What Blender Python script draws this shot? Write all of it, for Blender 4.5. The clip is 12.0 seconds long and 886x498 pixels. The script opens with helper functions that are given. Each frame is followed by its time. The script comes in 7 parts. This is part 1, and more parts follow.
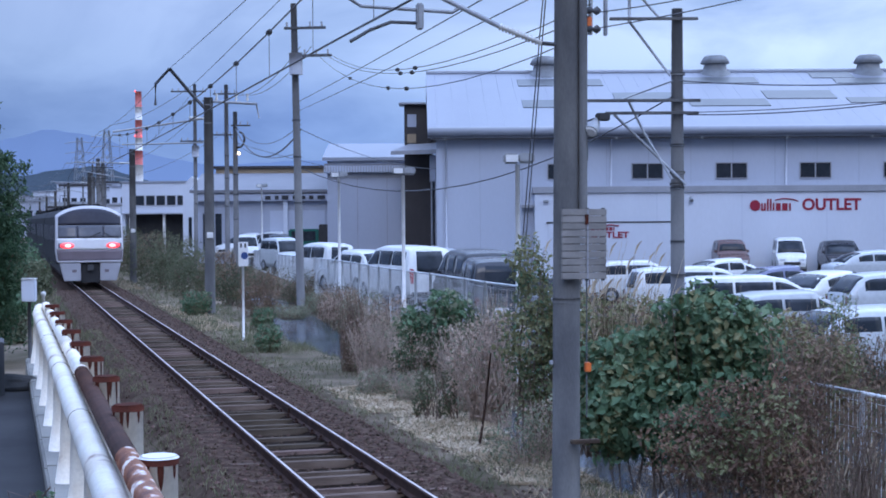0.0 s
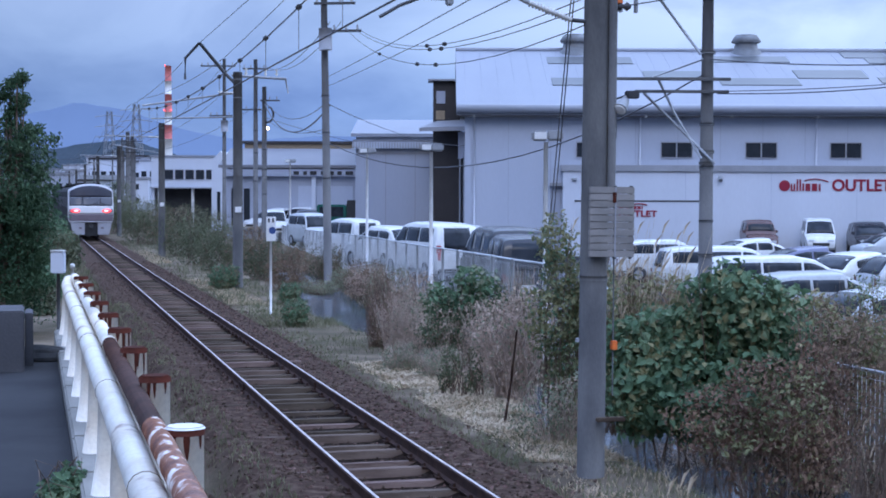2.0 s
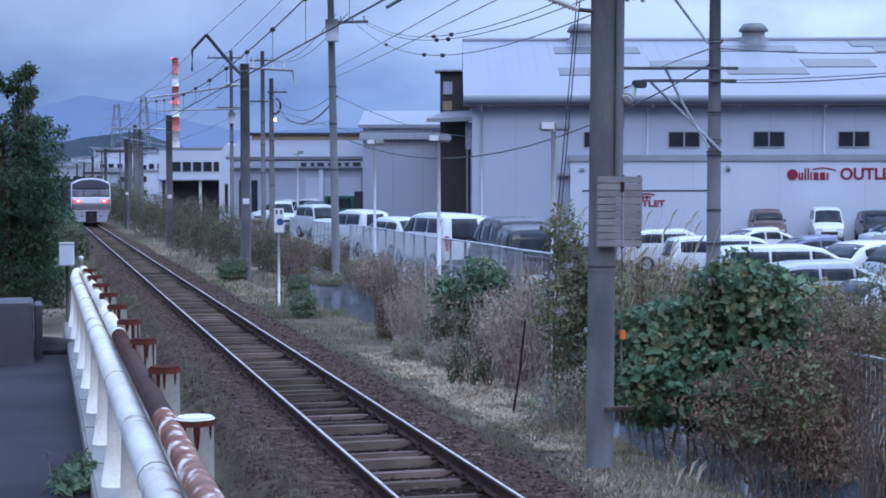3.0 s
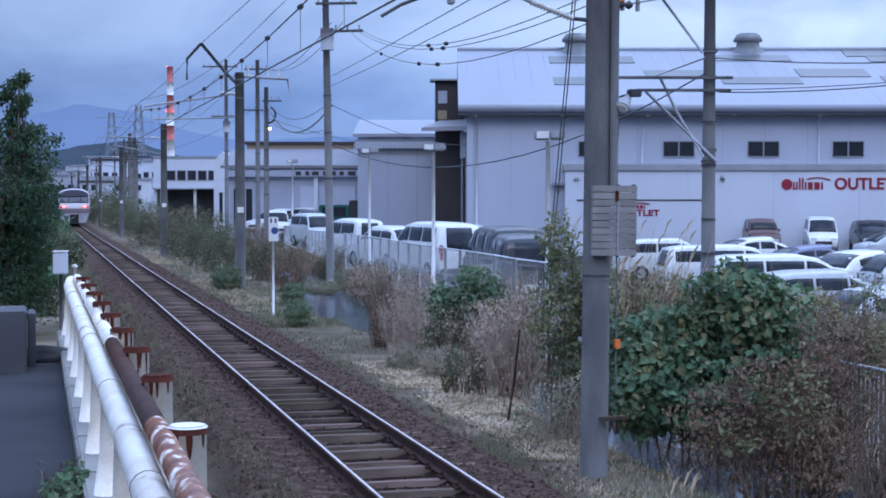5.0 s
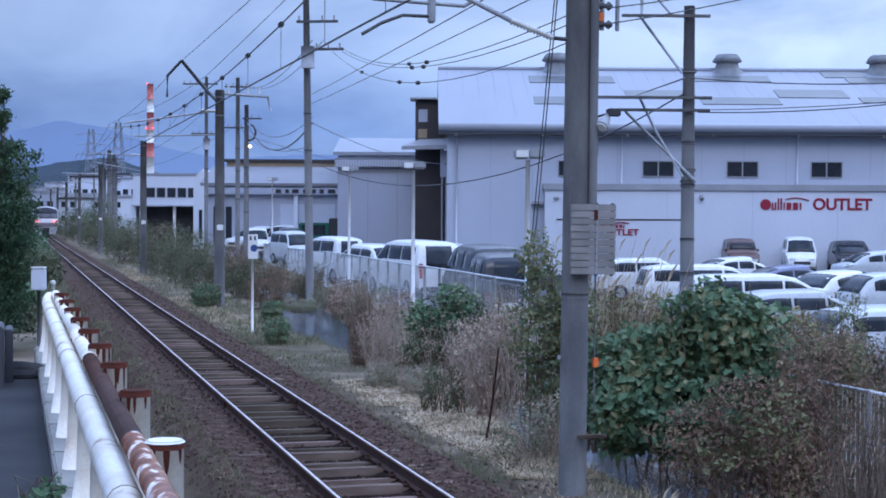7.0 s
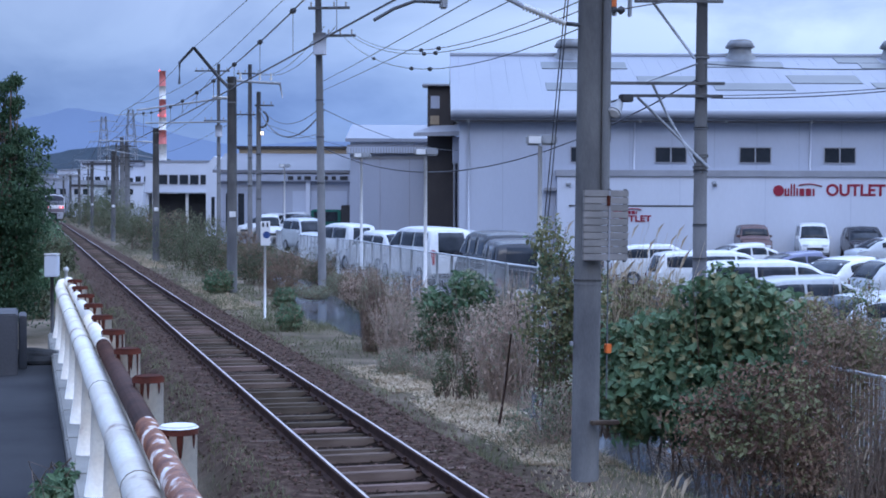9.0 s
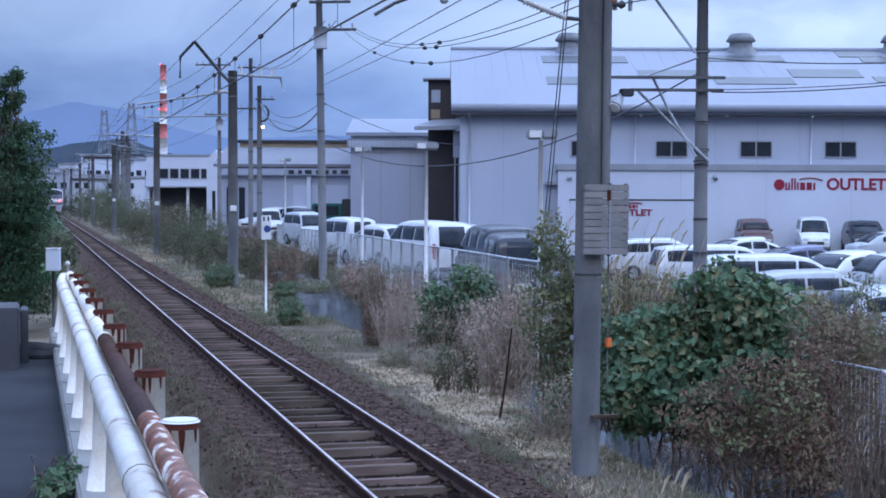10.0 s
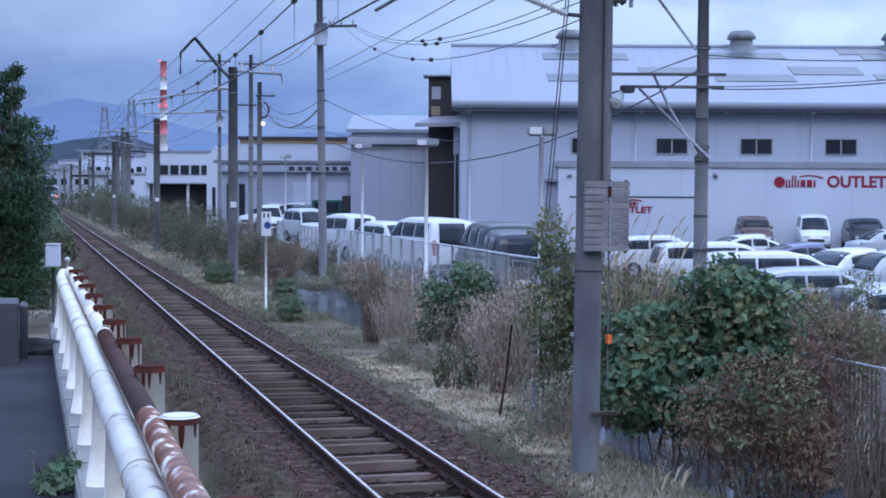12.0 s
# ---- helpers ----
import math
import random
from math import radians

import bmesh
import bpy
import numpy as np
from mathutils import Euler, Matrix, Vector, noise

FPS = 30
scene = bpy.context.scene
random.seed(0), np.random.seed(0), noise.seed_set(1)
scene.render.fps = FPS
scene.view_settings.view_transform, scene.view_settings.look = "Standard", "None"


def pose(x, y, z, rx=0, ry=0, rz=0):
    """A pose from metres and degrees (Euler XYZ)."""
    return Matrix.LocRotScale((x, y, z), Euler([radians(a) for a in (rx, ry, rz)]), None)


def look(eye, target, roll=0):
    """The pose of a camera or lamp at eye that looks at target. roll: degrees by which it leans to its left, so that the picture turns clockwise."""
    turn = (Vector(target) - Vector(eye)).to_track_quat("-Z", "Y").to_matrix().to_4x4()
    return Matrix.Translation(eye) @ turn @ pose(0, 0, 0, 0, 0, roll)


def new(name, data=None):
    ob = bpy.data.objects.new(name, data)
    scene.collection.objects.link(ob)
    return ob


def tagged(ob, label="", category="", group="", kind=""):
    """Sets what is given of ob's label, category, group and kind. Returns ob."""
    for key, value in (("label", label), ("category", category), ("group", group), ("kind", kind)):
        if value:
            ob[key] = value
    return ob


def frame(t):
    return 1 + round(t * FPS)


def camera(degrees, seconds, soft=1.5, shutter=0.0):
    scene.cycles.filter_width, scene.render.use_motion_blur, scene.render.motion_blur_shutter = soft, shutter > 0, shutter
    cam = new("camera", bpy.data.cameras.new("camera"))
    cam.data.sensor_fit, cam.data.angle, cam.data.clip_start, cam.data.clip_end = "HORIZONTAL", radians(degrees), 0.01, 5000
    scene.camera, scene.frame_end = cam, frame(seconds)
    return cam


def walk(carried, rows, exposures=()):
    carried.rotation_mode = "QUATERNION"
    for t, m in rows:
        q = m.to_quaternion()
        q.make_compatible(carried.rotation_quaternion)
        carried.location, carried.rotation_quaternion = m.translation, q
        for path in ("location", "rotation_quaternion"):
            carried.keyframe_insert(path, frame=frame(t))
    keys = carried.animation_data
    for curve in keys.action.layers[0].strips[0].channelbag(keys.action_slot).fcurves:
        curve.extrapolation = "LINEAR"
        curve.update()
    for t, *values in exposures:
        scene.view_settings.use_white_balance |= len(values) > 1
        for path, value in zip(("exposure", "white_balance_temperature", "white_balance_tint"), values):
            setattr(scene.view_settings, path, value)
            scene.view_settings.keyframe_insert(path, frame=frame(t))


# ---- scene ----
cam = camera(32.4, 12.0, soft=1.8)
PATH = [
    (0, (-0.001, 0.014, 2.933), (0.555, 1.935, 2.893), -0.4),
    (0.5, (-0.013, 0.016, 2.933), (0.506, 1.947, 2.898), -0.2),
    (1, (-0.011, 0.009, 2.925), (0.507, 1.94, 2.881), -0.0),
    (1.5, (-0.004, -0.001, 2.927), (0.519, 1.929, 2.87), 0.1),
    (2, (0.0, 0.004, 2.924), (0.521, 1.934, 2.854), 0.2),
    (2.5, (-0.006, -0.005, 2.925), (0.51, 1.925, 2.845), 0.1),
    (3, (-0.004, 0.0, 2.92), (0.507, 1.932, 2.838), -0.1),
    (5, (0.003, 0.019, 2.915), (0.521, 1.95, 2.845), -0.0),
    (5.5, (0.006, 0.014, 2.913), (0.529, 1.943, 2.853), 0.0),
    (6, (0.003, -0.01, 2.912), (0.537, 1.917, 2.861), 0.1),
    (6.5, (0.005, -0.004, 2.909), (0.549, 1.92, 2.864), 0.3),
    (8.5, (-0.004, -0.002, 2.902), (0.53, 1.924, 2.846), 0.2),
    (9, (0.003, 0.002, 2.901), (0.531, 1.93, 2.838), 0.2),
    (9.5, (-0.003, -0.011, 2.906), (0.524, 1.918, 2.838), 0.2),
    (10, (-0.003, -0.022, 2.906), (0.524, 1.906, 2.835), 0.2),
    (10.5, (-0.001, -0.001, 2.901), (0.525, 1.928, 2.829), 0.2),
    (11, (-0.003, -0.009, 2.897), (0.522, 1.919, 2.823), 0.3),
    (11.5, (-0.003, -0.002, 2.899), (0.523, 1.926, 2.824), 0.3),
    (12, (0.0, -0.002, 2.899), (0.527, 1.926, 2.824), 0.3),
]
walk(cam, [(t, look(eye, target, roll)) for t, eye, target, roll in PATH])


# ---- light ----
def sky_world():
    w = bpy.data.worlds.new("sky")
    scene.world = w
    w.use_nodes = True
    nt = w.node_tree
    N, L = nt.nodes, nt.links
    N.clear()
    out, bg = N.new("ShaderNodeOutputWorld"), N.new("ShaderNodeBackground")
    sky = N.new("ShaderNodeTexSky")
    sky.sky_type, sky.sun_disc = "NISHITA", False
    sky.sun_elevation, sky.sun_rotation = radians(SUN_EL), radians(SUN_ROT)
    sky.air_density, sky.dust_density, sky.ozone_density = 1.0, 1.0, 3.0
    tc = N.new("ShaderNodeTexCoord")
    mp = N.new("ShaderNodeMapping")
    mp.inputs["Scale"].default_value = (1.0, 1.0, 2.7)
    n1 = N.new("ShaderNodeTexNoise")
    n1.inputs["Scale"].default_value, n1.inputs["Detail"].default_value, n1.inputs["Roughness"].default_value = 4.2, 7, 0.54
    n1.inputs["Distortion"].default_value = 0.5
    ramp = N.new("ShaderNodeValToRGB")
    e = ramp.color_ramp.elements
    e[0].position, e[0].color = 0.28, (*CLOUD_DARK, 1)
    e[1].position, e[1].color = 0.62, (*CLOUD_LIGHT, 1)
    scale = N.new("ShaderNodeVectorMath")
    scale.operation = "SCALE"
    scale.inputs["Scale"].default_value = 0.1
    mix = N.new("ShaderNodeMix")
    mix.data_type = "RGBA"
    n2 = N.new("ShaderNodeTexNoise")
    n2.inputs["Scale"].default_value, n2.inputs["Detail"].default_value = 1.5, 3
    cover = N.new("ShaderNodeMapRange")
    cover.inputs["From Min"].default_value, cover.inputs["From Max"].default_value = 0.3, 0.7
    cover.inputs["To Min"].default_value, cover.inputs["To Max"].default_value = 0.72, 1.0
    L.new(tc.outputs["Generated"], mp.inputs["Vector"])
    L.new(mp.outputs[0], n1.inputs["Vector"])
    L.new(mp.outputs[0], n2.inputs["Vector"])
    L.new(n1.outputs["Fac"], ramp.inputs[0])
    L.new(sky.outputs[0], scale.inputs[0])
    L.new(n2.outputs["Fac"], cover.inputs["Value"])
    L.new(cover.outputs[0], mix.inputs["Factor"])
    L.new(scale.outputs[0], mix.inputs["A"])
    L.new(ramp.outputs[0], mix.inputs["B"])
    # an overcast sky is brightest overhead
    sep = N.new("ShaderNodeSeparateXYZ")
    L.new(tc.outputs["Generated"], sep.inputs[0])
    up = N.new("ShaderNodeMapRange")
    up.interpolation_type = "SMOOTHSTEP"
    up.inputs["From Min"].default_value, up.inputs["From Max"].default_value = 0.2, 0.75
    up.inputs["To Min"].default_value, up.inputs["To Max"].default_value = SKY_STRENGTH, SKY_STRENGTH * ZENITH
    L.new(sep.outputs[2], up.inputs["Value"])
    L.new(up.outputs[0], bg.inputs["Strength"])
    # darker layered cloud low over the land
    low = N.new("ShaderNodeValToRGB")
    e = low.color_ramp.elements
    e[0].position, e[0].color = 0.0, (0.52, 0.62, 0.78, 1)
    e[1].position, e[1].color = 0.17, (1, 1, 1, 1)
    e.new(0.055).color = (0.58, 0.69, 0.87, 1)
    e.new(0.105).color = (0.86, 0.91, 0.97, 1)
    L.new(sep.outputs[2], low.inputs[0])
    dim = N.new("ShaderNodeMix")
    dim.data_type, dim.blend_type = "RGBA", "MULTIPLY"
    dim.inputs["Factor"].default_value = 1.0
    L.new(mix.outputs["Result"], dim.inputs["A"])
    L.new(low.outputs[0], dim.inputs["B"])
    # the veiled sun brightens the cloud on its side
    dot = N.new("ShaderNodeVectorMath")
    dot.operation = "DOT_PRODUCT"
    dot.inputs[1].default_value = (0.985, 0.174, 0)
    L.new(tc.outputs["Generated"], dot.inputs[0])
    side = N.new("ShaderNodeMapRange")
    side.inputs["From Min"].default_value, side.inputs["From Max"].default_value = 0.1, 0.75
    L.new(dot.outputs["Value"], side.inputs["Value"])
    shade = N.new("ShaderNodeValToRGB")
    e = shade.color_ramp.elements
    e[0].position, e[0].color = 0.0, (0.73, 0.755, 0.785, 1)
    e[1].position, e[1].color = 1.0, (1.82, 1.66, 1.42, 1)
    e.new(0.45).color = (1.06, 1.06, 1.05, 1)
    L.new(side.outputs[0], shade.inputs[0])
    tone = N.new("ShaderNodeVectorMath")
    tone.operation = "MULTIPLY"
    L.new(dim.outputs["Result"], tone.inputs[0])
    L.new(shade.outputs[0], tone.inputs[1])
    L.new(tone.outputs[0], bg.inputs["Color"])
    L.new(bg.outputs[0], out.inputs[0])


SUN_EL, SUN_ROT = 32, 200
CLOUD_DARK, CLOUD_LIGHT = (0.17, 0.285, 0.62), (0.50, 0.66, 1.05)
SKY_STRENGTH, ZENITH = 1.0, 4.3
sky_world()
sun_data = bpy.data.lights.new("sun", "SUN")
sun_data.energy, sun_data.angle, sun_data.color = 0.6, radians(30), (1.0, 0.97, 0.95)
sun = new("sun", sun_data)
sun.matrix_basis = look((-20, -60, 45), (0, 0, 0))


# ---- materials ----
def mat(name, c1, c2=None, rough=0.7, metal=0.0, scale=6.0, fine=60.0, bump=0.15, vary=0.0, island=False, stretch=(1, 1, 1), lo=0.35, hi=0.65, spec=0.5, c3=None, glow=None, grit=0.18):
    """A surface with a broad mottling between two colours, a fine grain and a fine relief."""
    m = bpy.data.materials.new(name)
    m.use_nodes = True
    nt = m.node_tree
    N, L = nt.nodes, nt.links
    p = N["Principled BSDF"]
    c2 = c2 or tuple(v * 0.8 for v in c1)
    tc = N.new("ShaderNodeTexCoord")
    mp = N.new("ShaderNodeMapping")
    mp.inputs["Scale"].default_value = stretch
    L.new(tc.outputs["Object"], mp.inputs["Vector"])
    broad, grain = N.new("ShaderNodeTexNoise"), N.new("ShaderNodeTexNoise")
    for n, s, d in ((broad, scale, 5), (grain, fine, 3)):
        n.inputs["Scale"].default_value, n.inputs["Detail"].default_value = s, d
        L.new(mp.outputs[0], n.inputs["Vector"])
    ramp = N.new("ShaderNodeValToRGB")
    e = ramp.color_ramp.elements
    e[0].position, e[0].color = lo, (*c1, 1)
    e[1].position, e[1].color = hi, (*c2, 1)
    if c3:
        x = ramp.color_ramp.elements.new(min(hi + 0.09, 0.99))
        x.color = (*c3, 1)
    L.new(broad.outputs["Fac"], ramp.inputs[0])
    hsv = N.new("ShaderNodeHueSaturation")
    L.new(ramp.outputs[0], hsv.inputs["Color"])
    gr = N.new("ShaderNodeMapRange")
    gr.inputs["To Min"].default_value, gr.inputs["To Max"].default_value = 1 - grit, 1 + grit
    L.new(grain.outputs["Fac"], gr.inputs["Value"])
    value = gr.outputs[0]
    if vary:
        src = N.new("ShaderNodeNewGeometry").outputs["Random Per Island"] if island else N.new("ShaderNodeObjectInfo").outputs["Random"]
        vr = N.new("ShaderNodeMapRange")
        vr.inputs["To Min"].default_value, vr.inputs["To Max"].default_value = 1 - vary, 1 + vary
        L.new(src, vr.inputs["Value"])
        mul = N.new("ShaderNodeMath")
        mul.operation = "MULTIPLY"
        L.new(value, mul.inputs[0])
        L.new(vr.outputs[0], mul.inputs[1])
        value = mul.outputs[0]
        hu = N.new("ShaderNodeMapRange")
        hu.inputs["To Min"].default_value, hu.inputs["To Max"].default_value = 0.5 + 0.05 * vary, 0.5 - 0.05 * vary
        L.new(src, hu.inputs["Value"])
        L.new(hu.outputs[0], hsv.inputs["Hue"])
    L.new(value, hsv.inputs["Value"])
    L.new(hsv.outputs[0], p.inputs["Base Color"])
    p.inputs["Roughness"].default_value, p.inputs["Metallic"].default_value = rough, metal
    p.inputs["Specular IOR Level"].default_value = spec
    if bump:
        b = N.new("ShaderNodeBump")
        b.inputs["Strength"].default_value, b.inputs["Distance"].default_value = bump, 0.01
        L.new(grain.outputs["Fac"], b.inputs["Height"])
        L.new(b.outputs[0], p.inputs["Normal"])
    if glow:
        p.inputs["Emission Color"].default_value = (*glow[:3], 1)
        p.inputs["Emission Strength"].default_value = glow[3]
    return m


def leaf_mat(name, c1, c2, c3):
    """Leaves: every leaf takes its own tone between three, and lets some light through."""
    m = bpy.data.materials.new(name)
    m.use_nodes = True
    nt = m.node_tree
    N, L = nt.nodes, nt.links
    p = N["Principled BSDF"]
    g = N.new("ShaderNodeNewGeometry")
    tc = N.new("ShaderNodeTexCoord")
    ns = N.new("ShaderNodeTexNoise")
    ns.inputs["Scale"].default_value = 1.1
    L.new(tc.outputs["Object"], ns.inputs["Vector"])
    add = N.new("ShaderNodeMath")
    add.operation = "MULTIPLY_ADD"
    add.inputs[1].default_value = 0.38
    L.new(g.outputs["Random Per Island"], add.inputs[0])
    sub = N.new("ShaderNodeMath")
    sub.operation = "MULTIPLY_ADD"
    sub.inputs[1].default_value, sub.inputs[2].default_value = 1.6, -0.5
    L.new(ns.outputs["Fac"], sub.inputs[0])
    L.new(sub.outputs[0], add.inputs[2])
    ramp = N.new("ShaderNodeValToRGB")
    e = ramp.color_ramp.elements
    e[0].position, e[0].color = 0.05, (*c1, 1)
    e[1].position, e[1].color = 0.95, (*c3, 1)
    x = ramp.color_ramp.elements.new(0.5)
    x.color = (*c2, 1)
    L.new(add.outputs[0], ramp.inputs[0])
    L.new(ramp.outputs[0], p.inputs["Base Color"])
    p.inputs["Roughness"].default_value = 0.6
    p.inputs["Specular IOR Level"].default_value = 0.22
    tr = N.new("ShaderNodeBsdfTranslucent")
    L.new(ramp.outputs[0], tr.inputs["Color"])
    mx = N.new("ShaderNodeMixShader")
    mx.inputs[0].default_value = 0.25
    L.new(p.outputs[0], mx.inputs[1])
    L.new(tr.outputs[0], mx.inputs[2])
    L.new(mx.outputs[0], N["Material Output"].inputs[0])
    return m


M_CONC = mat("concrete", (0.20, 0.195, 0.185), (0.29, 0.28, 0.26), 0.85, scale=1.6, fine=45, bump=0.3, spec=0.1)
M_POLE = mat("pole_concrete", (0.078, 0.077, 0.080), (0.140, 0.136, 0.134), 0.88, scale=2.2, fine=45, bump=0.45, stretch=(1, 1, 0.35), spec=0.1)
M_POLE2 = mat("pale_pole_concrete", (0.135, 0.135, 0.142), (0.20, 0.198, 0.20), 0.88, scale=2.2, fine=45, bump=0.35, stretch=(1, 1, 0.35), spec=0.1)
M_ASPH = mat("asphalt", (0.032, 0.033, 0.037), (0.050, 0.051, 0.055), 0.9, scale=0.9, fine=110, bump=0.5, spec=0.1)
M_WHITE = mat("white_paint", (0.74, 0.74, 0.75), (0.62, 0.61, 0.60), 0.5, scale=2.5, fine=40, bump=0.08)
M_GUARD = mat("worn_white_paint", (0.86, 0.80, 0.70), (0.74, 0.645, 0.53), 0.5, scale=4, fine=50, bump=0.15, lo=0.42, hi=0.64, c3=(0.24, 0.11, 0.06))
M_RUSTPIPE = mat("rusted_pipe", (0.055, 0.030, 0.025), (0.085, 0.043, 0.033), 0.75, scale=9, fine=70, bump=0.35, spec=0.1)
M_PEEL = mat("rust_with_peeling_paint", (0.115, 0.040, 0.024), (0.25, 0.098, 0.050), 0.42, scale=12, fine=70, bump=0.35, stretch=(1.3, 0.8, 0.7), lo=0.36, hi=0.55, c3=(0.70, 0.66, 0.63))
M_RUST = mat("rust", (0.085, 0.022, 0.014), (0.05, 0.017, 0.012), 0.85, scale=14, fine=80, bump=0.4, spec=0.1)
M_RAILTOP = mat("polished_rail", (0.62, 0.56, 0.55), (0.46, 0.41, 0.40), 0.42, 0.25, scale=3, fine=90, bump=0.05)
M_RAIL = mat("rusty_rail", (0.070, 0.042, 0.036), (0.045, 0.028, 0.026), 0.85, scale=5, fine=80, bump=0.3, spec=0.1)
M_WOOD = mat("old_sleeper_wood", (0.065, 0.044, 0.036), (0.185, 0.140, 0.115), 0.9, scale=4, fine=60, bump=0.5, vary=0.4, stretch=(0.25, 2, 2), spec=0.1)
M_STONE = mat("ballast_stone", (0.048, 0.030, 0.024), (0.13, 0.09, 0.072), 0.95, scale=9, fine=60, bump=0.4, vary=0.5, island=True, spec=0.1)
M_STEEL = mat("galvanised_steel", (0.33, 0.345, 0.37), (0.25, 0.26, 0.28), 0.5, 0.15, scale=5, fine=60, bump=0.1)
M_DARKSTEEL = mat("dark_steel", (0.075, 0.078, 0.085), (0.05, 0.05, 0.055), 0.6, 0.3, scale=5, fine=60, bump=0.1)
M_WIRE = mat("wire", (0.07, 0.073, 0.085), (0.10, 0.10, 0.115), 0.6, 0.2, scale=3, fine=20, bump=0)
M_PORC = mat("insulator_porcelain", (0.62, 0.62, 0.60), (0.5, 0.5, 0.5), 0.25, scale=5, fine=30, bump=0)
M_BLACK = mat("black_rubber", (0.022, 0.022, 0.025), (0.035, 0.035, 0.038), 0.7, scale=9, fine=60, bump=0.1)
M_WALL_W = mat("white_cladding", (0.56, 0.59, 0.665), (0.52, 0.55, 0.625), 0.6, scale=0.35, fine=9, bump=0.05, stretch=(1, 1, 0.3), grit=0.05)
M_WALL_G = mat("grey_cladding", (0.43, 0.465, 0.555), (0.395, 0.43, 0.52), 0.55, scale=0.3, fine=9, bump=0.05, stretch=(1, 1, 0.3), grit=0.05)
M_WALL_D = mat("dull_grey_cladding", (0.345, 0.37, 0.445), (0.31, 0.335, 0.41), 0.6, scale=0.3, fine=9, bump=0.05, stretch=(1, 1, 0.3), grit=0.05)
M_ROOF = mat("pale_metal_roof", (0.245, 0.258, 0.30), (0.22, 0.232, 0.272), 0.5, 0.0, scale=0.25, fine=8, bump=0.05, stretch=(1, 0.3, 1), grit=0.05)
M_ROOF2 = mat("dull_metal_roof", (0.17, 0.17, 0.19), (0.14, 0.14, 0.16), 0.55, scale=0.25, fine=8, bump=0.05, grit=0.06)
M_SKYL = mat("grey_roof_light", (0.095, 0.102, 0.108), (0.078, 0.084, 0.09), 0.4, scale=0.8, fine=12, bump=0.05)
M_VENT = mat("dull_zinc", (0.20, 0.21, 0.225), (0.15, 0.155, 0.165), 0.55, 0.2, scale=2, fine=15, bump=0.1)
M_TRIM = mat("grey_trim", (0.30, 0.305, 0.335), (0.25, 0.255, 0.28), 0.6, scale=1, fine=15, bump=0.05)
# Near-black: stands in for shade in openings, and colours dark sign bars.
M_DARK = mat("black_for_shade_and_marks", (0.018, 0.018, 0.022), (0.03, 0.03, 0.034), 0.8, scale=1, fine=15, bump=0.05)
M_GLASS = mat("dark_window_glass", (0.02, 0.024, 0.03), (0.03, 0.034, 0.042), 0.15, scale=1, fine=5, bump=0, spec=0.2)
M_BROWN = mat("dark_brown_cladding", (0.022, 0.018, 0.02), (0.032, 0.026, 0.027), 0.6, scale=1, fine=12, bump=0.05)
M_SIGNRED = mat("red_sign_letters", (0.27, 0.010, 0.034), (0.24, 0.010, 0.03), 0.4, scale=2, fine=20, bump=0)
M_TAN = mat("tan_band", (0.30, 0.23, 0.15), (0.24, 0.18, 0.12), 0.7, scale=0.6, fine=10, bump=0.05)
M_CHRED = mat("chimney_red", (0.55, 0.15, 0.14), (0.48, 0.13, 0.12), 0.7, scale=0.2, fine=4, bump=0.05)
M_ORANGE = mat("orange_tag", (0.75, 0.17, 0.03), (0.65, 0.14, 0.03), 0.5, scale=9, fine=40, bump=0)
M_BLUE = mat("blue_sign", (0.03, 0.07, 0.22), (0.03, 0.06, 0.18), 0.4, scale=5, fine=40, bump=0)
M_BOARD = mat("weathered_slat_board", (0.235, 0.22, 0.21), (0.175, 0.165, 0.16), 0.75, scale=4, fine=50, bump=0.2, vary=0.12)
M_WARM = mat("street_lamp_glow", (0.9, 0.8, 0.6), rough=0.4, bump=0, glow=(1.0, 0.72, 0.38, 6.0))
M_REDGLOW = mat("red_beacon_glow", (0.8, 0.1, 0.1), rough=0.4, bump=0, glow=(1.0, 0.12, 0.12, 2.0))
M_TAIL = mat("train_tail_lamp_glow", (0.9, 0.1, 0.1), rough=0.3, bump=0, glow=(1.0, 0.055, 0.08, 1.5))
M_TAILCORE = mat("train_tail_lamp_core", (0.9, 0.5, 0.5), rough=0.3, bump=0, glow=(1.0, 0.38, 0.40, 1.9))
M_RUSTDARK = mat("dark_rust", (0.050, 0.028, 0.022), (0.032, 0.02, 0.017), 0.9, scale=14, fine=80, bump=0.4, spec=0.1)
M_GROUND = None


